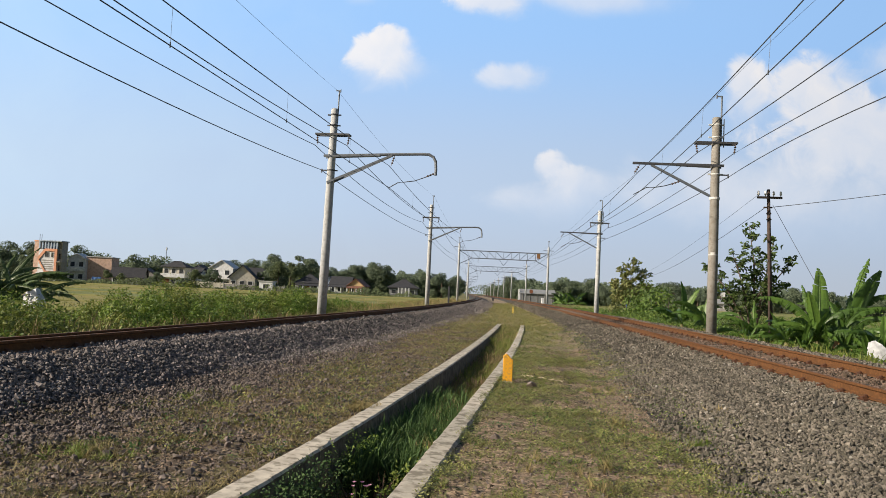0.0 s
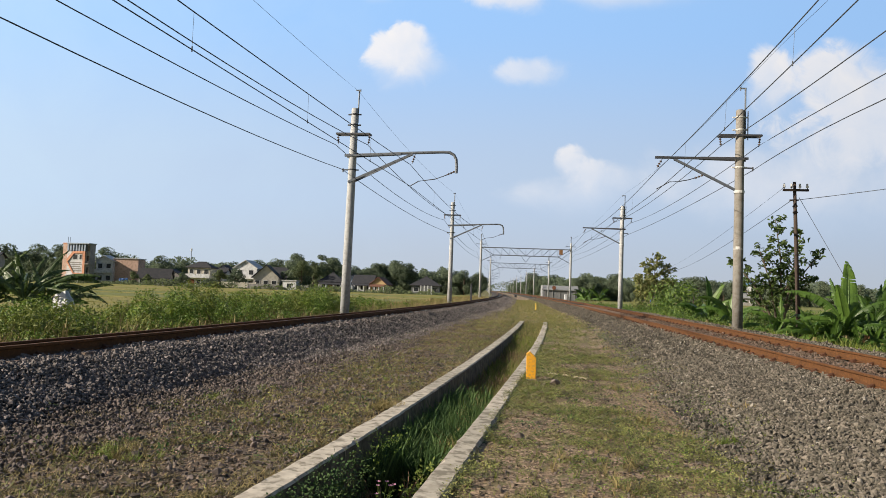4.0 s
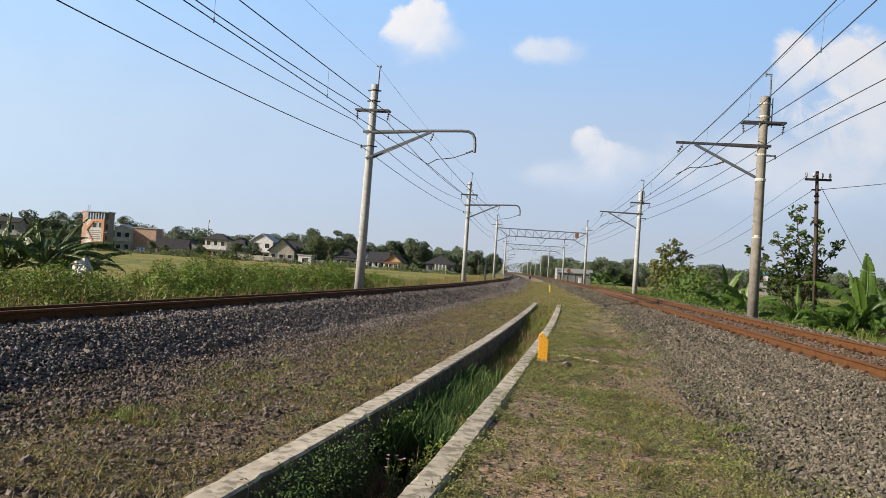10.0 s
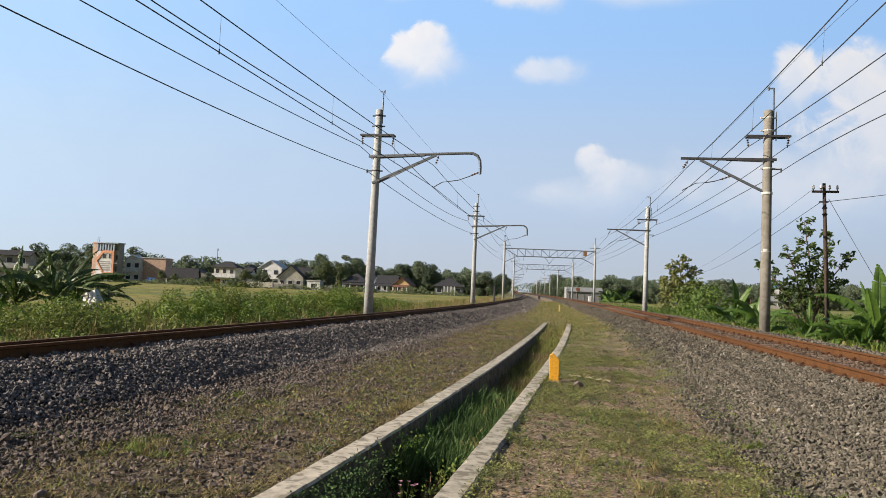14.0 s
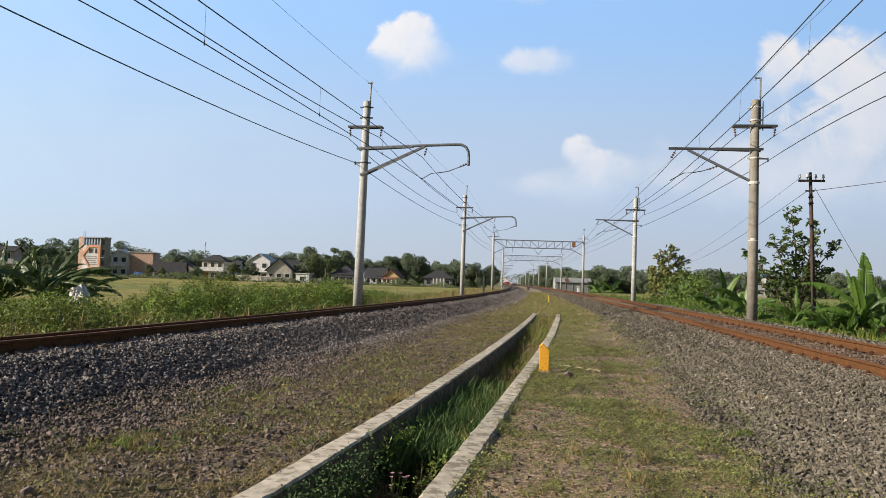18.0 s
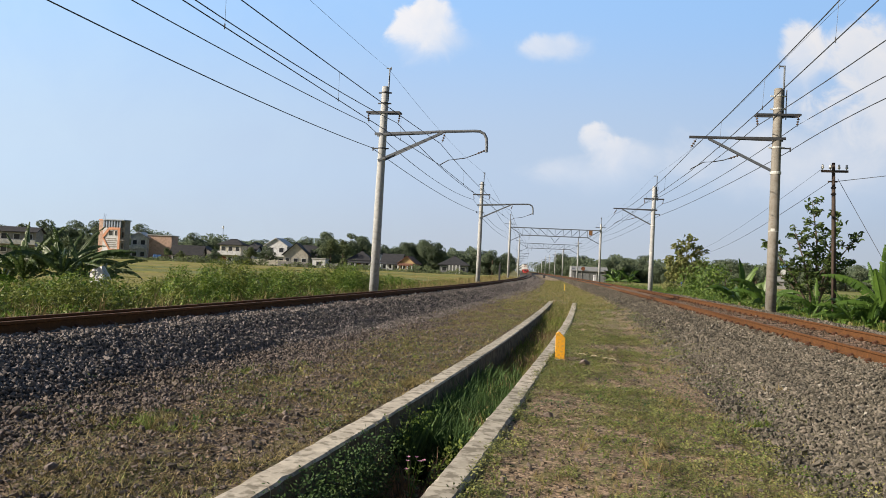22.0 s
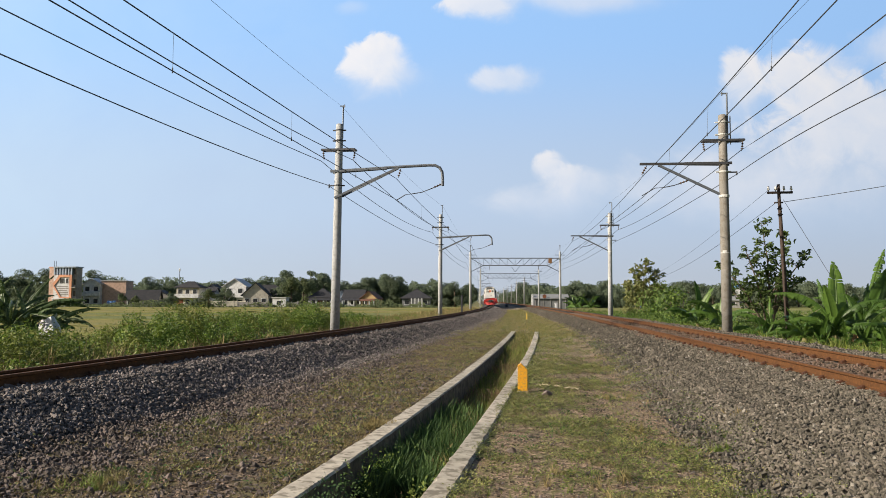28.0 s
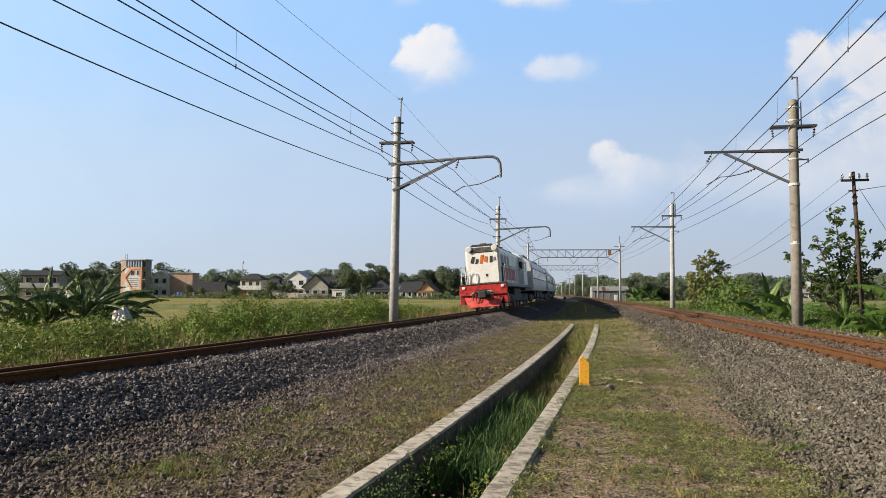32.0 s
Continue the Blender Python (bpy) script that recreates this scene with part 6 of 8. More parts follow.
    for b, d, k, s in near_houses + gardens + ((-0.58, 230, 1, 0.95), (-0.515, 215, 0, 1.0), (-0.435, 225, 0, 0.85), (-0.405, 232, 0, 0.75), (-0.30, 225, 2, 1.0), (-0.27, 220, 0, 0.85), (-0.315, 205, 2, 0.6),
                       (-0.325, 200, 4, 0.35), (-0.285, 190, 4, 0.55), (-0.335, 226, 2, 0.9), (-0.215, 205, 4, 0.9), (-0.24, 230, 1, 0.9), (-0.205, 225, 3, 1.05), (-0.195, 235, 3, 1.0), (-0.187, 230, 1, 0.95)):
        spots.append((b * d, d, k, s))
    for i in range(12):
        spots.append((-0.17 * 250 + i * 3.9 + rng.uniform(-1, 1), 250 + rng.uniform(-12, 14), rng.choice((0, 1, 2)), rng.uniform(0.8, 1.1)))
    for i in range(14):
        d = 300 + i * 26
        spots.append((float(xl(d)) - 8 - rng.uniform(0, 9), d, rng.choice((0, 1, 2)), rng.uniform(0.7, 1.05)))
        spots.append((float(xr(d)) + 8 + rng.uniform(0, 9), d, rng.choice((0, 1, 2)), rng.uniform(0.7, 1.05)))
    for i in range(22):
        b = -0.7 + i * 0.027
        spots.append((b * 275 + rng.uniform(-2, 2), 275 + rng.uniform(-15, 15), rng.choice((0, 2, 2)), rng.uniform(0.8, 1.0)))
    for i in range(30):
        b = 0.125 + i * 0.017
        d = 245 + rng.uniform(-15, 25)
        spots.append((b * d, d, rng.choice((0, 1, 2)), rng.uniform(0.72, 0.95)))
    for i in range(8):
        b = 0.15 + i * 0.014
        spots.append((b * 215, 215 + rng.uniform(-5, 5), rng.choice((0, 2, 4)), rng.uniform(0.75, 1.0)))
    hr = np.random.RandomState(19)
    b = hr.uniform(-0.74, -0.02, 9000)
    d = 187 + hr.uniform(-4, 3, 9000)
    x = b * d
    top = np.array([max(0.5, 1.3 + 1.6 * noise.noise((q * 0.13, 2.0, 6.0)) + 1.1 * noise.noise((q * 0.5, 3.0, 6.0))) for q in x])
    P = np.column_stack([x, d, -0.55 + top * hr.uniform(0, 1, 9000)])
    stuff(scatter("garden_hedge", LEAF, P, rot_out(hr, np.tile(np.array([[-0.3, -0.75, 0.6]]), (len(P), 1)), 0.6), hr.uniform(0.3, 0.7, (len(P), 1)) * np.ones((1, 3)), M_FAR_LIGHT_HAZED, hr), "bushes along the edge of the village", "bushes")
    woods = []
    wr = np.random.RandomState(17)
    for d0, b0, b1, n, h in ((262, -0.78, -0.02, 40000, 10.5), (285, 0.11, 0.75, 36000, 10.0), (470, -0.04, 0.12, 2600, 9.5)):
        b = wr.uniform(b0, b1, n)
        d = d0 + wr.uniform(-9, 9, n)
        x = b * d
        top = h * np.array([0.78 + 0.4 * noise.noise((q * 0.09, d0, 1.0)) + 0.25 * noise.noise((q * 0.3, d0, 4.0)) for q in x])
        woods.append(np.column_stack([x, d, -0.6 + top * wr.uniform(0, 1, n) ** 0.6]))
    P = np.concatenate(woods)
    stuff(scatter("distant_woods", LEAF, P, rot_out(wr, np.tile(np.array([[-0.3, -0.75, 0.6]]), (len(P), 1)), 0.6), wr.uniform(0.55, 1.05, (len(P), 1)) * np.ones((1, 3)), M_FAR_HAZED, wr), "belt of distant dark green woods behind the fields", "woods")
    for x, y, k, s in spots:
        s *= 0.9 if x > 0.1 * y else 1.05 if x > -0.22 * y else 1.2
        m = pose(x, y, -0.6, 0, 0, rng.uniform(0, 360))
        sm = m @ Matrix.Diagonal((s, s, s, 1))
        if not used[k]:
            kinds[k].matrix_basis = sm
            tagged(kinds[k], labels[k], "tree", "distant trees")
            used[k] = True
        else:
            c = copy_thing(kinds[k], m)
            c.matrix_basis = sm


# ---- utility pole, sacks ----
M_IRON = material("brown_iron", (0.06, 0.043, 0.036), (0.09, 0.065, 0.053), 6, 0.8, 0.2, bump=0.002, bump_scale=50)
M_SACK = material("white_sack", (0.58, 0.59, 0.61), (0.42, 0.43, 0.45), 7, 0.6, bump=0.01, bump_scale=18)
M_INK = material("dark_print", (0.08, 0.08, 0.1), None, 5, 0.7)


def utility_pole():
    x, y = 13.4, 29.0
    p = empty("utility_pole", pose(x + 0.14, y, -0.1, 0, -2.0, 8))
    tagged(p, "slim brown iron utility pole with a cross arm behind the track", "utility pole")
    bm = bmesh.new()
    tube(bm, [(0, 0, -0.4), (0, 0, 2.2), (0, 0, 4.4), (0, 0, 6.45)], [0.09, 0.085, 0.075, 0.06], 10)
    part("shaft", bm, M_IRON, p, smooth=True)
    bm = bmesh.new()
    bar(bm, (-0.55, -0.08, 6.1), (0.55, -0.08, 6.1), 0.07, 0.09)
    part("cross_arm", bm, M_IRON, p)
    for xx in (-0.5, -0.18, 0.18, 0.5):
        bm = bmesh.new()
        lathe(bm, [(0.015, 6.12), (0.02, 6.2), (0.055, 6.21), (0.05, 6.27), (0.04, 6.29), (0.045, 6.34), (0.02, 6.37)], 8, (xx, -0.08, 0))
        part("pin_insulator", bm, M_INSUL_W, p, "white porcelain pin insulator", smooth=True)
    bm = bmesh.new()
    bar(bm, (-0.22, 0, 5.7), (0.15, 0, 5.7), 0.06, 0.06)
    part("bracket", bm, M_IRON, p)
    for z in (5.2, 5.45):
        bm = bmesh.new()
        lathe(bm, [(0.095, z - 0.03), (0.1, z), (0.095, z + 0.03)], 10)
        part("band", bm, M_IRON, p)

    def cable(a, b, s, r, lab):
        overhead_wire([a, b], [s], r, lab)

    cable((x - 0.5, y, 6.1), (31.0, 112, 5.6), 0.5, 0.008, "thin dark power line from the utility pole")
    cable((x - 0.15, y, 5.62), (31.0, 112, 5.2), 0.8, 0.013, "dark power cable from the utility pole")
    cable((x + 0.1, y, 5.62), (30.0, 20, 8.6), 0.3, 0.013, "dark power cable from the utility pole")
    cable((x + 0.12, y, 5.72), (16.2, 27.5, -0.3), 0.02, 0.01, "taut stay wire of the utility pole")


def sack(x, y, z, s, seed, label, stripes):
    rng = np.random.RandomState(seed)
    p = empty("sack", pose(x, y, z, -8, -22, -12))
    tagged(p, label, "sack", "white sacks")
    bm = bmesh.new()
    box(bm, -0.45 * s, 0.45 * s, -0.3 * s, 0.3 * s, 0, 1.04 * s, 0)
    bmesh.ops.subdivide_edges(bm, edges=bm.edges[:], cuts=3, use_grid_fill=True)
    for v in bm.verts:
        f = v.co.z / (1.04 * s)
        edge = abs(v.co.x) / (0.45 * s) * abs(v.co.y) / (0.3 * s)
        v.co.x *= 1 - 0.1 * edge + 0.14 * math.sin(math.pi * f) - (0.1 if stripes else 0.62) * f * f
        v.co.y *= 1 - 0.15 * edge + 0.25 * math.sin(math.pi * f) - 0.5 * f
        v.co += Vector((rng.uniform(-0.03, 0.03), rng.uniform(-0.03, 0.03), rng.uniform(-0.04, 0.04))) * s
    part("bag", bm, M_SACK, p)
    if stripes:
        for a, b in (((-0.26, 0.84), (0.14, 0.78)), ((0.14, 0.8), (0.0, 0.5)), ((0.12, 0.32), (0.3, 0.3))):
            bm = bmesh.new()
            bar(bm, (a[0] * s, -0.375 * s, a[1] * s), (b[0] * s, -0.375 * s, b[1] * s), 0.04 * s, 0.08 * s)
            part("print", bm, M_INK, p, "dark printed bar")


# ---- houses ----
def plaster(name, c, c2=None):
    return material(name, c, c2 or [v * 0.8 for v in c], 0.6, 0.9, detail_color=[v * 0.55 for v in c], detail_scale=1.6, detail_amount=0.5)


M_WHITE = plaster("white_plaster", (0.7, 0.715, 0.74))
M_GREY_W = plaster("grey_plaster", (0.34, 0.33, 0.32))
M_ORANGE = plaster("orange_plaster", (0.72, 0.36, 0.23))
M_BRICK = plaster("brick_wall", (0.6, 0.42, 0.34), (0.52, 0.36, 0.29))
M_YELLOW_W = plaster("yellow_plaster", (0.55, 0.42, 0.22))
M_BLUE_W = plaster("blue_plaster", (0.42, 0.5, 0.62))
M_BROWNDOOR = plaster("brown_door", (0.22, 0.09, 0.05))
M_TILE = material("roof_tile", (0.03, 0.033, 0.041), (0.05, 0.05, 0.057), 1.5, 0.9, bump=0.03, bump_scale=6)
M_TILE_RED = material("roof_tile_red", (0.2, 0.09, 0.06), (0.15, 0.08, 0.06), 1.5, 0.9, bump=0.03, bump_scale=6)
M_ZINC = material("zinc_roof", (0.5, 0.51, 0.52), (0.4, 0.4, 0.41), 0.8, 0.6, 0.2)
M_ZINC_OLD = material("old_zinc_roof", (0.3, 0.31, 0.32), (0.22, 0.23, 0.24), 0.8, 0.7, 0.1)
M_DARKGLASS = material("window_glass", (0.03, 0.035, 0.045), (0.05, 0.055, 0.06), 2, 0.15)
M_TDARK_WALL = plaster("shaded_wall", (0.16, 0.17, 0.19))
M_TARP = material("blue_tarp", (0.08, 0.2, 0.5), (0.12, 0.27, 0.58), 2, 0.6)


def window(parent, x, z, w, h, y, frame_mat):
    bm = bmesh.new()
    t = 0.1
    for a in ((x - w / 2 - t, x + w / 2 + t, z - t, z), (x - w / 2 - t, x + w / 2 + t, z + h, z + h + t), (x - w / 2 - t, x - w / 2, z, z + h), (x + w / 2, x + w / 2 + t, z, z + h)):
        box(bm, a[0], a[1], y - 0.08, y + 0.05, a[2], a[3])
    fr = part("window", bm, frame_mat, parent)
    bm = bmesh.new()
    box(bm, x - w / 2, x + w / 2, y - 0.03, y + 0.03, z, z + h)
    part("pane", bm, M_DARKGLASS, fr, "dark glass pane")


def gable_roof(parent, w, d, z, rise, over, mat, front=True):
    """front: the gable faces the viewer; else the eaves do."""
    bm = bmesh.new()
    W, D = w / 2 + over, d / 2 + over
    th = 0.18
    if front:
        pr = [(-W, z - 0.15), (0, z + rise), (W, z - 0.15), (W, z - 0.15 - th), (0, z + rise - th), (-W, z - 0.15 - th)]
        a = [bm.verts.new((x, -D, zz)) for x, zz in pr]
        b = [bm.verts.new((x, D, zz)) for x, zz in pr]
    else:
        pr = [(-D, z - 0.15), (0, z + rise), (D, z - 0.15), (D, z - 0.15 - th), (0, z + rise - th), (-D, z - 0.15 - th)]
        a = [bm.verts.new((-W, y, zz)) for y, zz in pr]
        b = [bm.verts.new((W, y, zz)) for y, zz in pr]
    for k in range(6):
        bm.faces.new((a[k], b[k], b[(k + 1) % 6], a[(k + 1) % 6]))
    for s in (a, b[::-1]):
        bm.faces.new((s[0], s[1], s[4], s[5]))
        bm.faces.new((s[1], s[2], s[3], s[4]))
    bmesh.ops.recalc_face_normals(bm, faces=bm.faces)
    part("roof", bm, mat, parent)


def hip_roof(parent, w, d, z, rise, over, mat):
    bm = bmesh.new()
    W, D = w / 2 + over, d / 2 + over
    r = max(0.3, W - D)
    base = [bm.verts.new(p) for p in ((-W, -D, z), (W, -D, z), (W, D, z), (-W, D, z))]
    eave = [bm.verts.new((v.co.x, v.co.y, z - 0.2)) for v in base]
    top = [bm.verts.new((-r, 0, z + rise)), bm.verts.new((r, 0, z + rise))]
    bm.faces.new((base[0], base[1], top[1], top[0]))
    bm.faces.new((base[1], base[2], top[1]))
    bm.faces.new((base[2], base[3], top[0], top[1]))
    bm.faces.new((base[3], base[0], top[0]))
    for k in range(4):
        bm.faces.new((eave[k], eave[(k + 1) % 4], base[(k + 1) % 4], base[k]))
    bm.faces.new(eave[::-1])
    bmesh.ops.recalc_face_normals(bm, faces=bm.faces)
    part("roof", bm, mat, parent)
    bm = bmesh.new()
    rod(bm, (-r - 0.1, 0, z + rise), (r + 0.1, 0, z + rise), 0.16, n=6)
    part("ridge", bm, mat, parent)


def house(b, dist, w, d, h, roof, rise, wall, roof_mat, label, storeys=1, n_win=3, door=None, turn=0.0, porch=False, balcony=False):
    d *= 0.6 if b < -0.25 else 1.0
    p = empty("house", pose(b * dist, dist, -0.6, 0, 0, turn))
    tagged(p, label, "house", "village houses")
    bm = bmesh.new()
    vs = box(bm, -w / 2, w / 2, -d / 2, d / 2, -0.3, h)
    part("wall", bm, wall, p)
    if roof in ("gable", "eaves"):
        for s in (-1, 1):
            bm = bmesh.new()
            if roof == "gable":
                tri = [(-w / 2, s * d / 2, h), (w / 2, s * d / 2, h), (0, s * d / 2, h + rise * 0.92)]
                off = Vector((0, -s * 0.2, 0))
            else:
                tri = [(s * w / 2, -d / 2, h), (s * w / 2, d / 2, h), (s * w / 2, 0, h + rise * 0.92)]
                off = Vector((-s * 0.2, 0, 0))
            A = [bm.verts.new(q) for q in tri]
            B = [bm.verts.new(Vector(q) + off) for q in tri]
            bm.faces.new(A)
            bm.faces.new(B[::-1])
            for k in range(3):
                bm.faces.new((A[k], B[k], B[(k + 1) % 3], A[(k + 1) % 3]))
            bmesh.ops.recalc_face_normals(bm, faces=bm.faces)
            part("gable_wall", bm, wall, p)
        gable_roof(p, w, d, h, rise, 0.5, roof_mat, roof == "gable")
    elif roof == "hip":
        hip_roof(p, w, d, h, rise, 0.6, roof_mat)
    else:
        bm = bmesh.new()
        box(bm, -w / 2 - 0.25, w / 2 + 0.25, -d / 2 - 0.25, d / 2 + 0.25, h, h + 0.25, 0.03)
        part("roof", bm, roof_mat, p)
    sh = h / storeys
    for s in range(storeys):
        for k in range(n_win):
            x = -w / 2 + w * (k + 0.5) / n_win
            if s == 0 and door is not None and abs(k - door) < 0.6:
                bm = bmesh.new()
                box(bm, x - w * 0.42 / n_win, x + w * 0.42 / n_win, -d / 2 - 0.06, -d / 2 + 0.05, -0.2, min(2.5, sh * 0.8))
                part("door", bm, M_BROWNDOOR, p, "brown door")
            else:
                window(p, x, s * sh + sh * 0.36, min(1.3, w * 0.5 / n_win), min(1.3, sh * 0.4), -d / 2, M_WHITE)
    if storeys > 1:
        bm = bmesh.new()
        box(bm, -w / 2 - 0.3, w / 2 + 0.3, -d / 2 - 0.9, -d / 2 - 0.002, sh - 0.15, sh + 0.05, 0.02)
        part("ledge", bm, M_WHITE, p)
    if balcony:
        bm = bmesh.new()
        box(bm, -w / 2 - 0.3, w / 2 + 0.3, -d / 2 - 0.9, -d / 2 - 0.8, sh + 0.05, sh + 0.95, 0.02)
        part("balcony_wall", bm, M_WHITE, p)
    if porch:
        bm = bmesh.new()
        vs = [bm.verts.new(q) for q in ((-w / 2, -d / 2, h * 0.95), (w / 2, -d / 2, h * 0.95), (w / 2, -d / 2 - 2.4, h * 0.75), (-w / 2, -d / 2 - 2.4, h * 0.75))]
        f = bm.faces.new(vs)
        r = bmesh.ops.extrude_face_region(bm, geom=[f])
        for e in r["geom"]:
            if isinstance(e, bmesh.types.BMVert):
                e.co.z -= 0.12
        bmesh.ops.recalc_face_normals(bm, faces=bm.faces)
        part("porch_roof", bm, roof_mat, p)
        for k in range(4):
            x = -w / 2 + 0.2 + (w - 0.4) * k / 3
            bm = bmesh.new()
            box(bm, x - 0.13, x + 0.13, -d / 2 - 2.3, -d / 2 - 2.04, -0.3, h * 0.75)
            part("porch_post", bm, M_WHITE, p)
    return p


def shop_building():
    """Three-storey building: pale front framed in orange, an open colonnade under the roof and a narrow tower."""
    b, dist = -0.549, 200
    p = empty("shop_building", pose(b * dist, dist, -0.6, 0, 0, -8))
    tagged(p, "three-storey pale building framed in orange with a side tower", "building")

    def blk(name, mat, *a, lab="", bev=0.02):
        bm = bmesh.new()
        box(bm, *a, bev)
        return part(name, bm, mat, p, lab)

    def slanted(name, a, c, w, lab):
        bm = bmesh.new()
        bar(bm, (a[0], -4.12, a[1]), (c[0], -4.12, c[1]), 0.2, w)
        part(name, bm, M_ORANGE, p, lab)

    blk("wall", M_WHITE, -2.4, 3.3, -4, -1.2, 2.6, 9.1)
    blk("tower", M_BRICK, -4.3, -2.3, -3.4, -1.4, -0.3, 11.2, lab="narrow orange-brown side tower")
    blk("tower_cap", M_ORANGE, -4.4, -2.2, -3.5, -1.3, 11.2, 11.5)
    blk("floor_slab", M_WHITE, -2.5, 4.4, -4.5, -1.2, 2.3, 2.6)
    blk("floor_slab", M_GREY_W, 3.3, 4.6, -4.3, -1.2, 5.5, 5.75)
    blk("frame_pilaster", M_ORANGE, 2.7, 3.4, -4.3, -3.9, 2.6, 9.2, lab="broad orange pilaster")
    blk("frame_beam", M_ORANGE, -0.4, 3.4, -4.28, -3.92, 8.5, 9.2, lab="broad orange beam")
    slanted("frame_slope", (-2.3, 6.4), (-0.3, 8.85), 0.75, "slanting orange band")
    slanted("frame_slope", (-2.3, 6.2), (-0.2, 3.1), 0.45, "slanting orange band")
    slanted("frame_slope", (-0.4, 2.95), (2.8, 2.75), 0.35, "low orange band")
    blk("side_bay", M_GREY_W, 3.3, 4.4, -3.6, -1.2, 2.6, 11.3, lab="grey side bay with openings")
    blk("roof", M_BLUE_W, -2.3, 4.7, -4.5, -1.1, 11.2, 11.5)
    blk("shade_wall", M_TDARK_WALL, -2.1, 3.2, -2.4, -1.3, 9.1, 11.2)
    blk("ground_wall", M_GREY_W, -2.2, 3.6, -2.4, -1.3, -0.3, 2.3)
    for k in range(7):
        x = -2.15 + 5.3 * k / 6
        blk("column", M_BLUE_W, x - 0.2, x + 0.2, -4.2, -3.8, 9.2, 11.2)
    for k in range(4):
        x = -2.2 + 5.4 * k / 3
        blk("post", M_WHITE, x - 0.2, x + 0.2, -4.4, -4.0, -0.3, 2.3)
    for x, w in ((0.2, 1.3), (1.9, 0.7)):
        window(p, x, 6.9, w, 1.3, -4.0, M_WHITE)
    for k in range(5):
        blk("sign_bar", M_GREY_W, -1.5 + 0.3 * (k % 2), 2.3 - 0.2 * (k % 3), -4.07, -4.0, 3.5 + 0.58 * k, 3.78 + 0.58 * k, lab="grey bar of a painted sign", bev=0)
    for z in (3.2, 6.4, 9.3):
        blk("side_window", M_DARKGLASS, 3.6, 4.2, -3.64, -3.58, z, z + 1.5, bev=0)
    for x in (-3.6, -3.0):
        bm = bmesh.new()
        rod(bm, (x, -2.4, 11.4), (x, -2.4, 13.2), 0.06, n=5)
        part("antenna", bm, M_STEEL, p)


def lamp_mast():
    b, dist = -0.393, 205
    p = empty("lamp_mast", pose(b * dist, dist, -0.6))
    tagged(p, "tall slim mast with a white lamp head among houses", "lamp mast")
    bm = bmesh.new()
    rod(bm, (0, 0, -0.3), (0, 0, 10.6), 0.13, 0.07, 8)
    part("shaft", bm, M_STEEL, p)
    bm = bmesh.new()
    lathe(bm, [(0.08, 10.5), (0.24, 10.65), (0.26, 11.1), (0.16, 11.4), (0.05, 11.45)], 10)
    part("lamp_head", bm, M_WHITE, p, "white lamp head")


M_SHED = plaster("shed_plaster", (0.2, 0.21, 0.22))


def shed():
    x, y = 25.0, 186
    p = empty("trackside_shed", pose(x, y, -0.6, 0, 0, -4))
    tagged(p, "long low grey shed with a pale metal roof by the track", "shed")
    bm = bmesh.new()
    box(bm, -4.3, 4.3, -2.5, 2.5, -0.3, 2.9)
    part("wall", bm, M_SHED, p)
    gable_roof(p, 8.6, 5, 3.0, 0.9, 0.4, M_ZINC_OLD, False)
    for k in range(5):
        xx = -3.8 + 1.9 * k
        bm = bmesh.new()
        box(bm, xx - 0.06, xx + 0.06, -2.62, -2.5, -0.3, 2.85)
        part("pilaster", bm, M_GREY_W, p)
    bm = bmesh.new()
    rod(bm, (-1.6, -2.98, 3.3), (-1.6, -2.9, 3.3), 0.5, n=14)
    part("round_sign", bm, M_BROWNDOOR, p, "round dark red sign")
    bm = bmesh.new()
    box(bm, -4.95, -4.5, -2.4, -1.9, -0.3, 3.8, 0.02)
    part("gate_post", bm, M_WHITE, p)


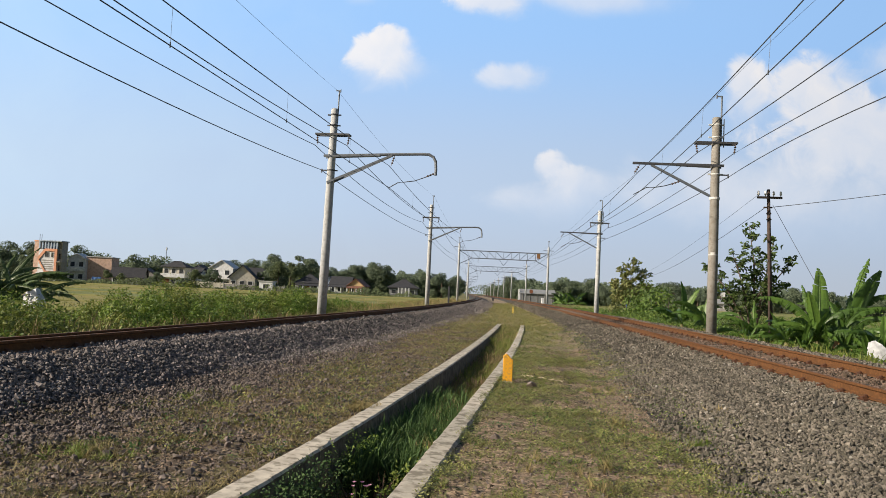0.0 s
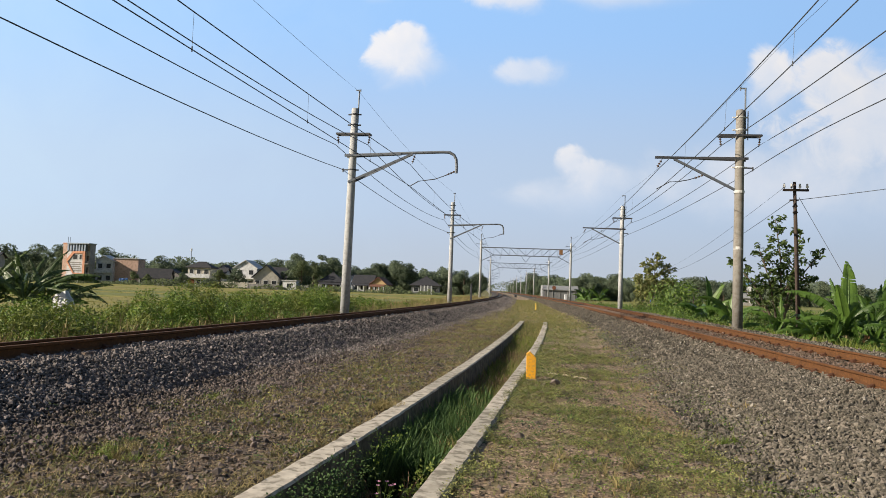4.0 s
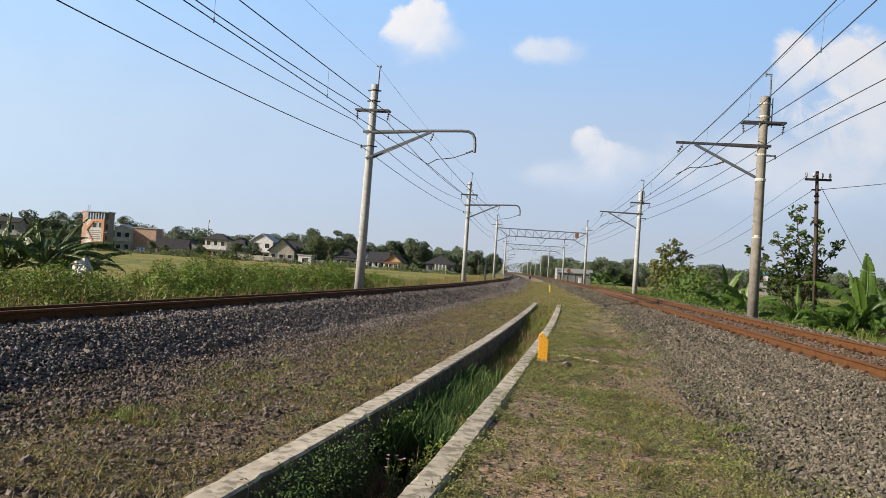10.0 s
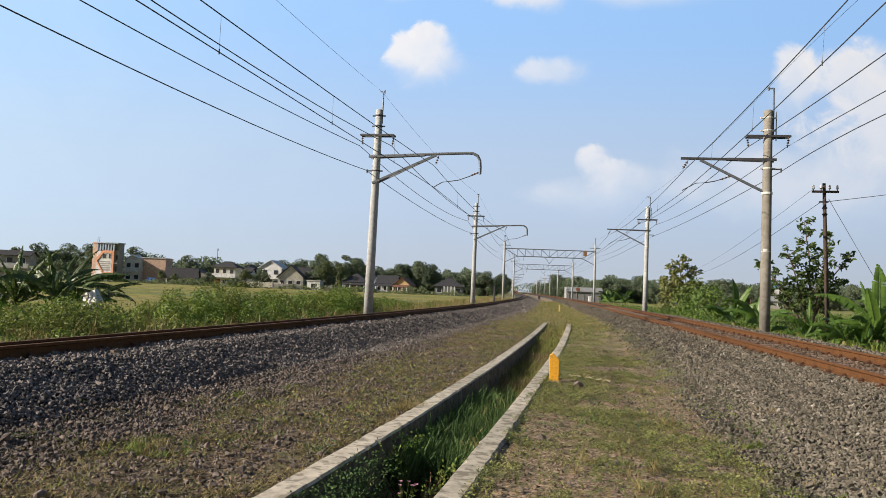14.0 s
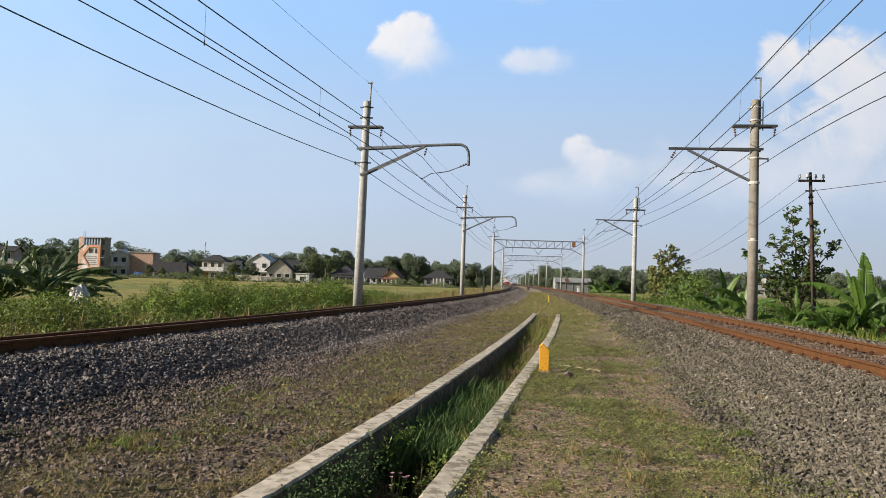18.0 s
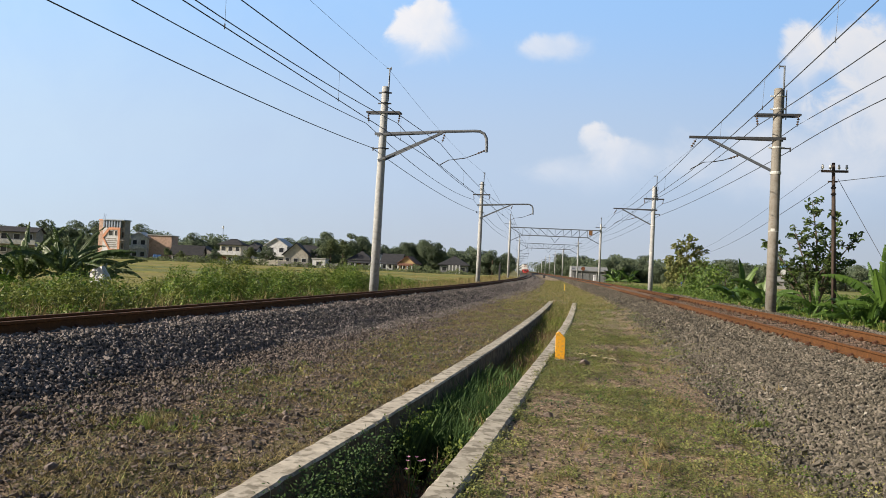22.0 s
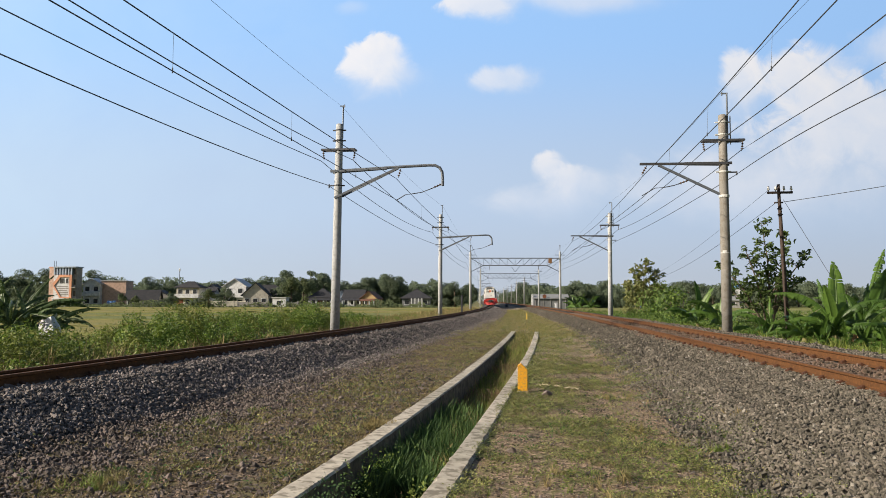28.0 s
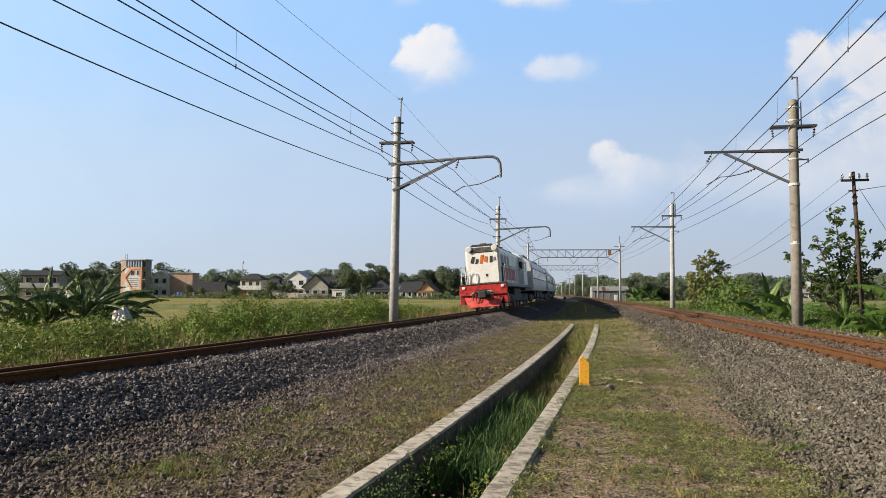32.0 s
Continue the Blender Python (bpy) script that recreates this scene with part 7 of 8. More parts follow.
def build_village():
    shop_building()
    lamp_mast()
    shed()
    cream, worn = plaster("cream_plaster", (0.66, 0.62, 0.53)), plaster("worn_plaster", (0.58, 0.55, 0.49))
    house(-0.70, 165, 8.4, 8, 6.2, "eaves", 1.1, M_GREY_W, M_TILE, "grey two-storey house with a dark roof and white balcony", 2, 3, turn=14, balcony=True)
    house(-0.514, 204, 4.8, 7, 6.9, "gable", 1.6, M_WHITE, M_ZINC, "white two-storey house with a broad gable and balcony", 2, 2, turn=4, balcony=True)
    house(-0.482, 206, 7.2, 8, 7.6, "flat", 0, M_BRICK, M_ZINC, "plain brick side of a two-storey house", 1, 0, turn=2)
    house(-0.443, 200, 8.5, 7, 2.4, "eaves", 2.7, M_GREY_W, M_TILE, "low house with a dark tiled roof", 1, 4, turn=8)
    house(-0.418, 205, 8.0, 7, 2.6, "gable", 2.6, M_GREY_W, M_TILE, "low house with a dark tiled gable", 1, 3, turn=4)
    house(-0.376, 198, 6.4, 7, 5.8, "hip", 1.5, cream, M_TILE, "cream two-storey house with a hipped dark roof and brown garage", 2, 3, 0, turn=-4, balcony=True)
    house(-0.351, 203, 5.0, 6, 4.6, "eaves", 1.4, M_WHITE, M_TILE, "white annexe with a lean dark roof", 2, 2, turn=-4)
    house(-0.342, 207, 3.6, 6, 5.4, "gable", 1.5, M_WHITE, M_TILE, "small white house with a tiled gable", 2, 1, turn=-2)
    house(-0.308, 197, 6.4, 8, 6.1, "gable", 2.1, M_WHITE, M_ZINC, "white two-storey house with a broad pale gable and terrace", 2, 2, turn=-6, balcony=True)
    house(-0.281, 190, 6.6, 9, 3.6, "gable", 3.3, worn, M_TILE, "worn house with a steep unpainted gable", 1, 3, turn=6)
    house(-0.259, 200, 6.6, 8, 3.6, "eaves", 3.0, cream, M_TILE, "house with a large dark brown tiled roof", 1, 3, turn=2)
    house(-0.247, 187, 3.6, 3, 2.7, "flat", 0, M_WHITE, M_ZINC, "small white outbuilding by the field", 1, 1, turn=-4)
    house(-0.187, 196, 6.2, 7, 3.0, "hip", 2.4, M_GREY_W, M_TILE, "low house with a dark hipped roof and pale porch", 1, 3, 1, turn=2, porch=True)
    house(-0.156, 202, 4.0, 7, 3.6, "gable", 1.6, M_BLUE_W, M_TILE, "pale blue house with a dark tiled roof", 1, 2, turn=-4)
    house(-0.141, 198, 5.2, 7, 3.0, "eaves", 2.2, M_WHITE, M_TILE, "white house with a dark tiled roof", 1, 3, turn=-4, porch=True)
    house(-0.118, 196, 4.2, 7, 2.8, "gable", 1.9, M_YELLOW_W, M_TILE_RED, "small yellow house with a reddish tiled roof", 1, 2, 1, turn=-6, porch=True)
    house(-0.054, 208, 8.0, 8, 2.9, "hip", 2.5, M_SHED, M_TILE, "low house with a wide dark roof and white gateway", 1, 3, 1, turn=0)
    for x, y, w, h, mat, lab in ((-0.322 * 186, 186, 9.0, 1.9, cream, "long pale garden wall by the field"), (-0.287 * 185, 185, 8.0, 1.7, M_GREY_W, "grey garden wall by the field"), (-0.236 * 186, 186, 5.0, 1.7, M_GREY_W, "grey garden wall by the field"), (-0.054 * 203, 203, 3.0, 2.6, M_WHITE, "white gateway before a low house")):
        p = empty("garden_wall", pose(x, y, -0.6))
        tagged(p, lab, "wall", "garden walls")
        for k in range(3):
            bm = bmesh.new()
            box(bm, -w / 2 + w * k / 3 + 0.01, -w / 2 + w * (k + 1) / 3 - 0.01, -0.1, 0.1, -0.2, h, 0.02)
            part("wall_panel", bm, M_SHED if "gateway" in lab else mat, p)
        for k in range(4):
            bm = bmesh.new()
            box(bm, -w / 2 + w * k / 3 - 0.16, -w / 2 + w * k / 3 + 0.16, -0.16, -0.102, -0.2, h + 0.2, 0.02)
            part("pillar", bm, mat, p)
    house(0.405, 235, 10, 6, 2.6, "eaves", 1.4, M_GREY_W, M_ZINC_OLD, "distant low building with a pale metal roof", 1, 4, turn=-10)
    house(0.398, 262, 7, 6, 6.0, "gable", 2.0, M_WHITE, plaster("blue_roof", (0.12, 0.3, 0.5)), "distant house with a blue gable roof above the trees", 2, 2, turn=-10)
    for x, y, w, h, lab in ((-95.0, 194, 2.2, 1.3, "blue tarpaulin over a low stall"), (24.6, 92, 1.6, 1.5, "blue tarpaulin hung by a hut"), (20.4, 76, 1.3, 1.2, "blue tarpaulin behind the bushes")):
        p = empty("tarpaulin", pose(x, y, -0.5, 0, 0, 15))
        tagged(p, lab, "tarpaulin", "blue tarpaulins")
        bm = bmesh.new()
        n = 8
        rng = random.Random(int(x))
        top = [bm.verts.new((-w / 2 + w * k / n, rng.uniform(-0.1, 0.1), h + 0.6 + rng.uniform(-0.08, 0.08))) for k in range(n + 1)]
        low = [bm.verts.new((-w / 2 + w * k / n, -0.7 + rng.uniform(-0.12, 0.12), 0.6 + rng.uniform(-0.1, 0.1))) for k in range(n + 1)]
        for k in range(n):
            bm.faces.new((top[k], low[k], low[k + 1], top[k + 1]))
        bmesh.ops.solidify(bm, geom=bm.faces[:], thickness=0.02)
        part("sheet", bm, M_TARP, p)
        for s in (-1, 1):
            bm = bmesh.new()
            rod(bm, (s * w / 2, 0, -0.2), (s * w / 2, 0, h + 0.65), 0.03, n=5)
            part("pole", bm, M_BARK, p)


M_STALK = material("dry_stalk", (0.55, 0.48, 0.33), (0.42, 0.36, 0.24), 8, 0.8)


def trackside_bits():
    # dark stub post by the left track, white stump by a pole, dark cabinet far between the tracks
    def stub(name, x, y, w, h, mat, label, cat):
        p = empty(name, pose(x, y, float(gz(x, y)) - 0.02))
        tagged(p, label, cat)
        bm = bmesh.new()
        box(bm, -w / 2, w / 2, -w / 2, w / 2, -0.2, h, w * 0.12)
        part("post", bm, mat, p)
        bm = bmesh.new()
        box(bm, -w * 0.6, w * 0.6, -w * 0.6, w * 0.6, h, h + w * 0.35, w * 0.1)
        part("cap", bm, mat, p)

    stub("trackside_post", float(xl(78)) - 1.9, 78, 0.2, 2.0, M_STEEL_DARK, "dark steel post beside the track", "post")
    stub("kilometre_stone", float(xr(109)) + 2.4, 109, 0.4, 0.75, M_WHITE, "white painted stone at the foot of a gantry", "marker stone")
    stub("signal_cabinet", float(xl(168)) + 3.6, 168, 0.55, 0.5, M_STEEL_DARK, "small dark cabinet between the tracks", "cabinet")
    rng = random.Random(14)
    for x0, x1, y0 in ((1.5, 1.72, 12.9), (1.8, 1.92, 12.7), (1.94, 2.2, 12.42), (2.0, 2.12, 12.52)):
        bm = bmesh.new()
        pts = [(x0 + (x1 - x0) * k / 6, y0 + rng.uniform(-0.07, 0.07), 0.05 + rng.uniform(-0.01, 0.025)) for k in range(7)]
        tube(bm, pts, [0.005, 0.013, 0.01, 0.014, 0.009, 0.012, 0.004], 5)
        tagged(part("dry_root", bm, M_STALK, None), "pale crumpled dry root lying on the turf", "root", "dry roots")
    # loose stones by the marker post
    rng = np.random.RandomState(5)
    for x, y, s in ((1.55, 11.7, 0.11), (0.62, 7.45, 0.075), (1.35, 11.6, 0.06), (2.0, 12.9, 0.06), (-1.95, 5.15, 0.05), (0.13, 5.1, 0.035), (-2.7, 9.6, 0.06), (-3.3, 8.7, 0.06)):
        v, f = stone_templates(rng, 2)[0]
        bm = bmesh.new()
        vs = [bm.verts.new(Vector(q) * s * 1.25) for q in v]
        for q in f:
            bm.faces.new([vs[i] for i in q])
        bmesh.ops.bevel(bm, geom=bm.edges[:], offset=s * 0.12, segments=1, affect="EDGES")
        st = part("stone", bm, M_STONE_BROWN, None)
        st.matrix_basis = pose(x, y, float(gz(x, y)) + s * 0.3, 10, 20, 40)
        tagged(st, "loose grey stone lying on the ground", "stone", "loose stones")


def flowering_weed(x, y, z):
    rng = random.Random(27)
    p = empty("flowering_weed", pose(x, y, z))
    tagged(p, "weed with small pink flowers growing in the drain", "weed")
    for k in range(7):
        tip = Vector((rng.uniform(-0.1, 0.1), rng.uniform(-0.08, 0.08), rng.uniform(0.26, 0.42)))
        bm = bmesh.new()
        tube(bm, [(0, 0, 0), tip * 0.5 + Vector((rng.uniform(-0.02, 0.02), 0, 0)), tip], [0.004, 0.003, 0.002], 4)
        for q in range(4):
            b = tip * (0.25 + 0.17 * q)
            a = rng.uniform(0, math.tau)
            d = Vector((math.cos(a), math.sin(a), 0.3)) * 0.05
            w = Vector((-math.sin(a), math.cos(a), 0)) * 0.011
            bm.faces.new([bm.verts.new(c) for c in (b, b + d * 0.5 + w, b + d, b + d * 0.5 - w)])
        st = part("stem", bm, M_LEAF, p)
        bm = bmesh.new()
        for q in range(5):
            a = q * math.tau / 5 + k
            d = Vector((math.cos(a), math.sin(a), 0.55)) * 0.02
            w = Vector((-math.sin(a), math.cos(a), 0)) * 0.009
            bm.faces.new([bm.verts.new(tip + c) for c in (d * 0.05, d * 0.6 + w, d, d * 0.6 - w)])
        part("flower", bm, M_PINK_FLOWER, st, "small pink flower")


# ---- sleepers ----
def build_sleepers():
    bm = bmesh.new()
    box(bm, -0.92, 0.92, -0.11, 0.11, -0.2, -0.006, 0.012)
    sl = bpy.data.meshes.new("sleeper")
    bm.to_mesh(sl)
    bm.free()
    sl.materials.append(M_SLEEPER)
    bm = bmesh.new()
    for s in (-1, 1):
        box(bm, s * 0.1 - 0.035, s * 0.1 + 0.035, -0.04, 0.04, 0, 0.04, 0.008)
        box(bm, s * 0.075 - 0.02, s * 0.075 + 0.02, -0.025, 0.025, 0.035, 0.06, 0.006)
    box(bm, -0.14, 0.14, -0.085, 0.085, -0.004, 0.014)
    cl = bpy.data.meshes.new("rail_fastening")
    bm.to_mesh(cl)
    bm.free()
    cl.materials.append(M_CLIP)
    for track, fx in ((track_left, xl), (track_right, xr)):
        for y in np.arange(-7.16, 66, 0.62):
            a = radians(yaw_of(fx, y))
            tilt = -math.degrees(math.atan(2 * CANT / 1.135))
            o = new("sleeper", sl)
            o.parent = track
            o.matrix_basis = pose(float(fx(y)), y, RAIL_Z - 0.160, 0, tilt, math.degrees(a))
            if 3.5 < y < 48:
                for s in (-1, 1):
                    c = new("rail_fastening", cl)
                    c.parent = o
                    c.matrix_basis = pose(s * 0.5675, 0, 0.002)


# ---- train ----
M_TWHITE = material("train_white", (0.92, 0.92, 0.91), (0.86, 0.86, 0.85), 1.2, 0.35, detail_color=(0.6, 0.58, 0.55), detail_scale=5, detail_amount=0.25)
M_TRED = material("train_red", (0.6, 0.04, 0.035), (0.44, 0.03, 0.028), 2.5, 0.5, detail_color=(0.12, 0.03, 0.028), detail_scale=5, detail_amount=0.75)
M_TPINK = material("train_red_faded", (0.68, 0.12, 0.11), (0.55, 0.06, 0.055), 2.5, 0.45, detail_color=(0.3, 0.05, 0.05), detail_scale=5, detail_amount=0.6)
M_TDARK = material("train_dark", (0.035, 0.035, 0.038), (0.06, 0.055, 0.05), 3, 0.7, bump=0.005, bump_scale=20)
M_TGREY = material("train_grey", (0.24, 0.25, 0.26), (0.17, 0.175, 0.18), 2, 0.5)
M_TGLASS = material("train_glass", (0.02, 0.025, 0.03), (0.03, 0.035, 0.04), 2, 0.1)
M_TORANGE = material("train_orange", (0.75, 0.2, 0.03), None, 4, 0.45)
M_LENS = material("lamp_lens", (0.85, 0.85, 0.8), None, 4, 0.1)
M_COACH = material("coach_white", (0.62, 0.64, 0.66), (0.55, 0.57, 0.59), 0.8, 0.35, detail_color=(0.4, 0.4, 0.4), detail_scale=3, detail_amount=0.3)


def bogie(parent, y, axles, base, r):
    b = empty("bogie")
    b.parent = parent
    b.matrix_basis = pose(0, y, 0)
    for s in (-1, 1):
        bm = bmesh.new()
        box(bm, s * 0.95 - 0.07, s * 0.95 + 0.07, -base / 2 - 0.5, base / 2 + 0.5, r - 0.02, r + 0.36, 0.03)
        part("side_frame", bm, M_TDARK, b)
    for k in range(axles):
        yy = -base / 2 + base * k / (axles - 1)
        for s in (-1, 1):
            bm = bmesh.new()
            rod(bm, (s * 0.5, yy, r), (s * 0.63, yy, r), r, n=20)
            rod(bm, (s * 0.47, yy, r), (s * 0.5, yy, r), r + 0.03, n=20)
            part("wheel", bm, M_TGREY, b)
            bm = bmesh.new()
            box(bm, s * 1.0 - 0.08, s * 1.0 + 0.1, yy - 0.16, yy + 0.16, r - 0.16, r + 0.16, 0.03)
            part("axle_box", bm, M_TDARK, b)
            for e in (-0.32, 0.32):
                bm = bmesh.new()
                lathe(bm, [(0.09 + 0.02 * (k2 % 2), r - 0.1 + 0.05 * k2) for k2 in range(9)], 8, (s * 1.06, yy + e, 0))
                part("coil_spring", bm, M_TGREY, b, "grey coil spring")
        bm = bmesh.new()
        rod(bm, (-0.6, yy, r), (0.6, yy, r), 0.09, n=8)
        part("axle", bm, M_TDARK, b)
    return b


def prism(bm, prof, y0, y1):
    """A body with the given (x, z) outline from y0 to y1."""
    a = [bm.verts.new((x, y0, z)) for x, z in prof]
    b = [bm.verts.new((x, y1, z)) for x, z in prof]
    n = len(prof)
    for k in range(n):
        bm.faces.new((a[k], a[(k + 1) % n], b[(k + 1) % n], b[k]))
    bm.faces.new(a[::-1])
    bm.faces.new(b)
    bmesh.ops.recalc_face_normals(bm, faces=bm.faces)


def locomotive():
    p = empty("locomotive")
    tagged(p, "white diesel locomotive with a red buffer beam and pilot", "locomotive")

    def blk(name, mat, *a, lab="", bev=0.015, parent=None):
        bm = bmesh.new()
        box(bm, *a, bev)
        return part(name, bm, mat, parent or p, lab)

    blk("deck", M_TDARK, -1.3, 1.3, -6.5, 6.5, 1.2, 1.42)
    # hood with chamfered top and rounded front corners
    bm = bmesh.new()
    prof = [(-0.96, 1.42), (0.96, 1.42), (0.96, 3.22), (0.9, 3.42), (0.72, 3.54), (-0.72, 3.54), (-0.9, 3.42), (-0.96, 3.22)]
    prism(bm, prof, -3.4, 6.15)
    bmesh.ops.bevel(bm, geom=[e for e in bm.edges if all(v.co.y > 6.1 for v in e.verts)], offset=0.1, segments=2, affect="EDGES")
    part("hood", bm, M_TWHITE, p)
    bm = bmesh.new()
    prism(bm, [(-0.7, 3.54), (0.7, 3.54), (0.55, 3.68), (-0.55, 3.68)], -3.0, 6.0)
    part("hood_roof", bm, M_TDARK, p)
    blk("front_grille", M_TDARK, -0.6, 0.6, 6.15, 6.18, 3.22, 3.5, bev=0)
    for k in range(5):
        blk("slat", M_TGREY, -0.6, 0.6, 6.18, 6.2, 3.25 + 0.05 * k, 3.275 + 0.05 * k, bev=0)
    for s in (-1, 1):
        bm = bmesh.new()
        rod(bm, (s * 0.72, 6.1, 3.42), (s * 0.72, 6.26, 3.42), 0.17, n=16)
        h = part("headlight", bm, M_TWHITE, p, "round white headlight")
        bm = bmesh.new()
        rod(bm, (s * 0.72, 6.26, 3.42), (s * 0.72, 6.28, 3.42), 0.13, n=16)
        part("lens", bm, M_LENS, h, "clear lamp lens")
    # painted mark: dark slanted bars and an orange wedge
    def slab(pts, mat, lab):
        bm = bmesh.new()
        a = [bm.verts.new((x, 6.158, z)) for x, z in pts]
        b = [bm.verts.new((x, 6.17, z)) for x, z in pts]
        n = len(pts)
        for k in range(n):
            bm.faces.new((a[k], a[(k + 1) % n], b[(k + 1) % n], b[k]))
        bm.faces.new(a[::-1])
        bm.faces.new(b)
        bmesh.ops.recalc_face_normals(bm, faces=bm.faces)
        part("painted_mark", bm, mat, p, lab)
    slab([(0.68, 2.66), (0.52, 2.62), (0.4, 2.98), (0.56, 3.02)], M_TDARK, "dark slanted painted bar")
    slab([(0.42, 2.6), (0.28, 2.6), (0.2, 2.84), (0.34, 2.86)], M_TDARK, "dark slanted painted bar")
    slab([(0.16, 2.6), (0.0, 2.6), (-0.1, 3.08), (0.06, 3.08)], M_TORANGE, "orange slanted painted bar")
    slab([(-0.08, 2.7), (-0.26, 2.62), (-0.3, 2.96), (-0.16, 3.0)], M_TORANGE, "orange slanted painted bar")
    slab([(-0.4, 2.62), (-0.56, 2.64), (-0.58, 2.98), (-0.44, 2.98)], M_TDARK, "dark slanted painted bar")
    slab([(-0.62, 2.7), (-0.76, 2.74), (-0.74, 2.92), (-0.64, 2.9)], M_TGREY, "grey painted patch")
    bm = bmesh.new()
    tube(bm, [(0.86, 6.2, 1.45), (0.86, 6.24, 1.95), (0.74, 6.24, 2.12), (0.5, 6.24, 2.12), (0.4, 6.24, 1.95), (0.4, 6.2, 1.45)], 0.025, 6)
    part("hand_rail", bm, M_TWHITE, p)
    blk("step_hole", M_TDARK, -0.25, -0.15, 6.15, 6.17, 1.85, 2.0, bev=0)
    # red pilot
    bm = bmesh.new()
    box(bm, -1.32, 1.32, 6.35, 6.6, 0.82, 1.4, 0.03)
    part("buffer_beam", bm, M_TRED, p, "red buffer beam")
    bm = bmesh.new()
    pts = [(-1.15, 6.45, 0.84), (1.15, 6.45, 0.84), (0.85, 6.8, 0.16), (-0.85, 6.8, 0.16), (-1.15, 6.3, 0.84), (1.15, 6.3, 0.84), (0.85, 6.55, 0.16), (-0.85, 6.55, 0.16)]
    v = [bm.verts.new(q) for q in pts]
    for f in ((0, 1, 2, 3), (5, 4, 7, 6), (4, 5, 1, 0), (3, 2, 6, 7), (1, 5, 6, 2), (4, 0, 3, 7)):
        bm.faces.new([v[i] for i in f])
    bmesh.ops.recalc_face_normals(bm, faces=bm.faces)
    bmesh.ops.bevel(bm, geom=bm.edges[:], offset=0.03, segments=1, affect="EDGES")
    part("pilot", bm, M_TPINK, p, "faded red sloping pilot plate")
    for s in (-1, 1):
        blk("corner_step", M_TRED, s * 1.2 - 0.14, s * 1.2 + 0.14, 6.0, 6.5, 0.35, 0.84, bev=0.03)
    bm = bmesh.new()
    box(bm, -0.14, 0.14, 6.55, 7.0, 0.72, 0.98, 0.04)
    box(bm, -0.22, 0.22, 6.9, 7.12, 0.66, 1.04, 0.05)
    part("coupler", bm, M_TDARK, p, "dark steel coupler")
    blk("draft_plate", M_TDARK, -0.34, 0.34, 6.6, 6.63, 0.66, 1.14, lab="dark grimy plate behind the coupler")
    blk("walkway_edge", M_TDARK, -1.3, 1.3, 6.2, 6.62, 1.4, 1.46, lab="dark front walkway edge")
    for sx in (-1, 1):
        bm = bmesh.new()
        tube(bm, [(sx * 0.25, 6.62, 1.06), (sx * 0.5, 6.72, 1.0), (sx * 0.72, 6.66, 0.86)], 0.035, 6)
        part("uncoupling_lever", bm, M_TGREY, p)
        blk("marker_lamp", M_TWHITE, sx * 1.08 - 0.09, sx * 1.08 + 0.09, 6.58, 6.66, 1.2, 1.34, bev=0.02)
    for x in (-0.55, -0.4, 0.42, 0.58):
        bm = bmesh.new()
        tube(bm, [(x, 6.6, 1.0), (x, 6.78, 0.85), (x * 0.95, 6.82, 0.55)], 0.03, 6)
        part("air_hose", bm, M_TDARK, p)
    # cab and short hood behind
    bm = bmesh.new()
    prism(bm, [(-1.28, 1.42), (1.28, 1.42), (1.28, 3.05), (1.0, 3.5), (0.6, 3.64), (-0.6, 3.64), (-1.0, 3.5), (-1.28, 3.05)], -5.7, -3.4)
    part("cab", bm, M_TWHITE, p)
    bm = bmesh.new()
    prism(bm, prof, -6.4, -5.7)
    part("short_hood", bm, M_TWHITE, p)
    for s in (-1, 1):
        for y0, y1 in ((-4.4, -3.75), (-5.35, -4.65)):
            blk("cab_window", M_TGLASS, s * 1.29 - 0.012, s * 1.29 + 0.012, y0, y1, 2.35, 3.0, bev=0)
        blk("cab_front_window", M_TGLASS, s * 1.1 - 0.1, s * 1.1 + 0.1, -3.41, -3.385, 2.45, 3.0, bev=0)
        blk("side_stripe", M_TRED, s * 0.965 - 0.006, s * 0.965 + 0.006, -0.9, 4.5, 1.66, 2.36, lab="red side panel", bev=0)
        # no opening here: a flat dark panel paints the shade of the door recess
        blk("door_recess", M_TDARK, s * 0.966 - 0.006, s * 0.966 + 0.006, 4.95, 5.65, 1.55, 2.35, lab="flat dark panel for the shade in a door recess", bev=0)
        for k in range(8):
            y = -2.9 + 1.08 * k
            blk("hood_door", M_TWHITE, s * 0.975 - 0.012, s * 0.975 + 0.012, y, y + 0.98, 2.4, 3.1, bev=0.006)
        for k in range(3):
            y = 2.2 + 1.2 * k
            blk("side_grille", M_TGREY, s * 0.985 - 0.01, s * 0.985 + 0.01, y, y + 0.9, 2.45, 3.05, bev=0)
        bm = bmesh.new()
        rod(bm, (s * 1.24, -3.2, 2.45), (s * 1.24, 6.2, 2.45), 0.022, n=6)
        part("walkway_rail", bm, M_TWHITE, p)
        for k in range(8):
            bm = bmesh.new()
            y = -3.1 + 9.3 * k / 7
            rod(bm, (s * 1.24, y, 1.4), (s * 1.24, y, 2.45), 0.02, n=6)
            part("rail_post", bm, M_TWHITE, p)
        bm = bmesh.new()
        tube(bm, [(s * 1.26, 6.45, 1.4), (s * 1.26, 6.45, 2.3), (s * 1.26, 6.2, 2.45)], 0.025, 6)
        part("corner_rail", bm, M_TGREY, p)
        bm = bmesh.new()
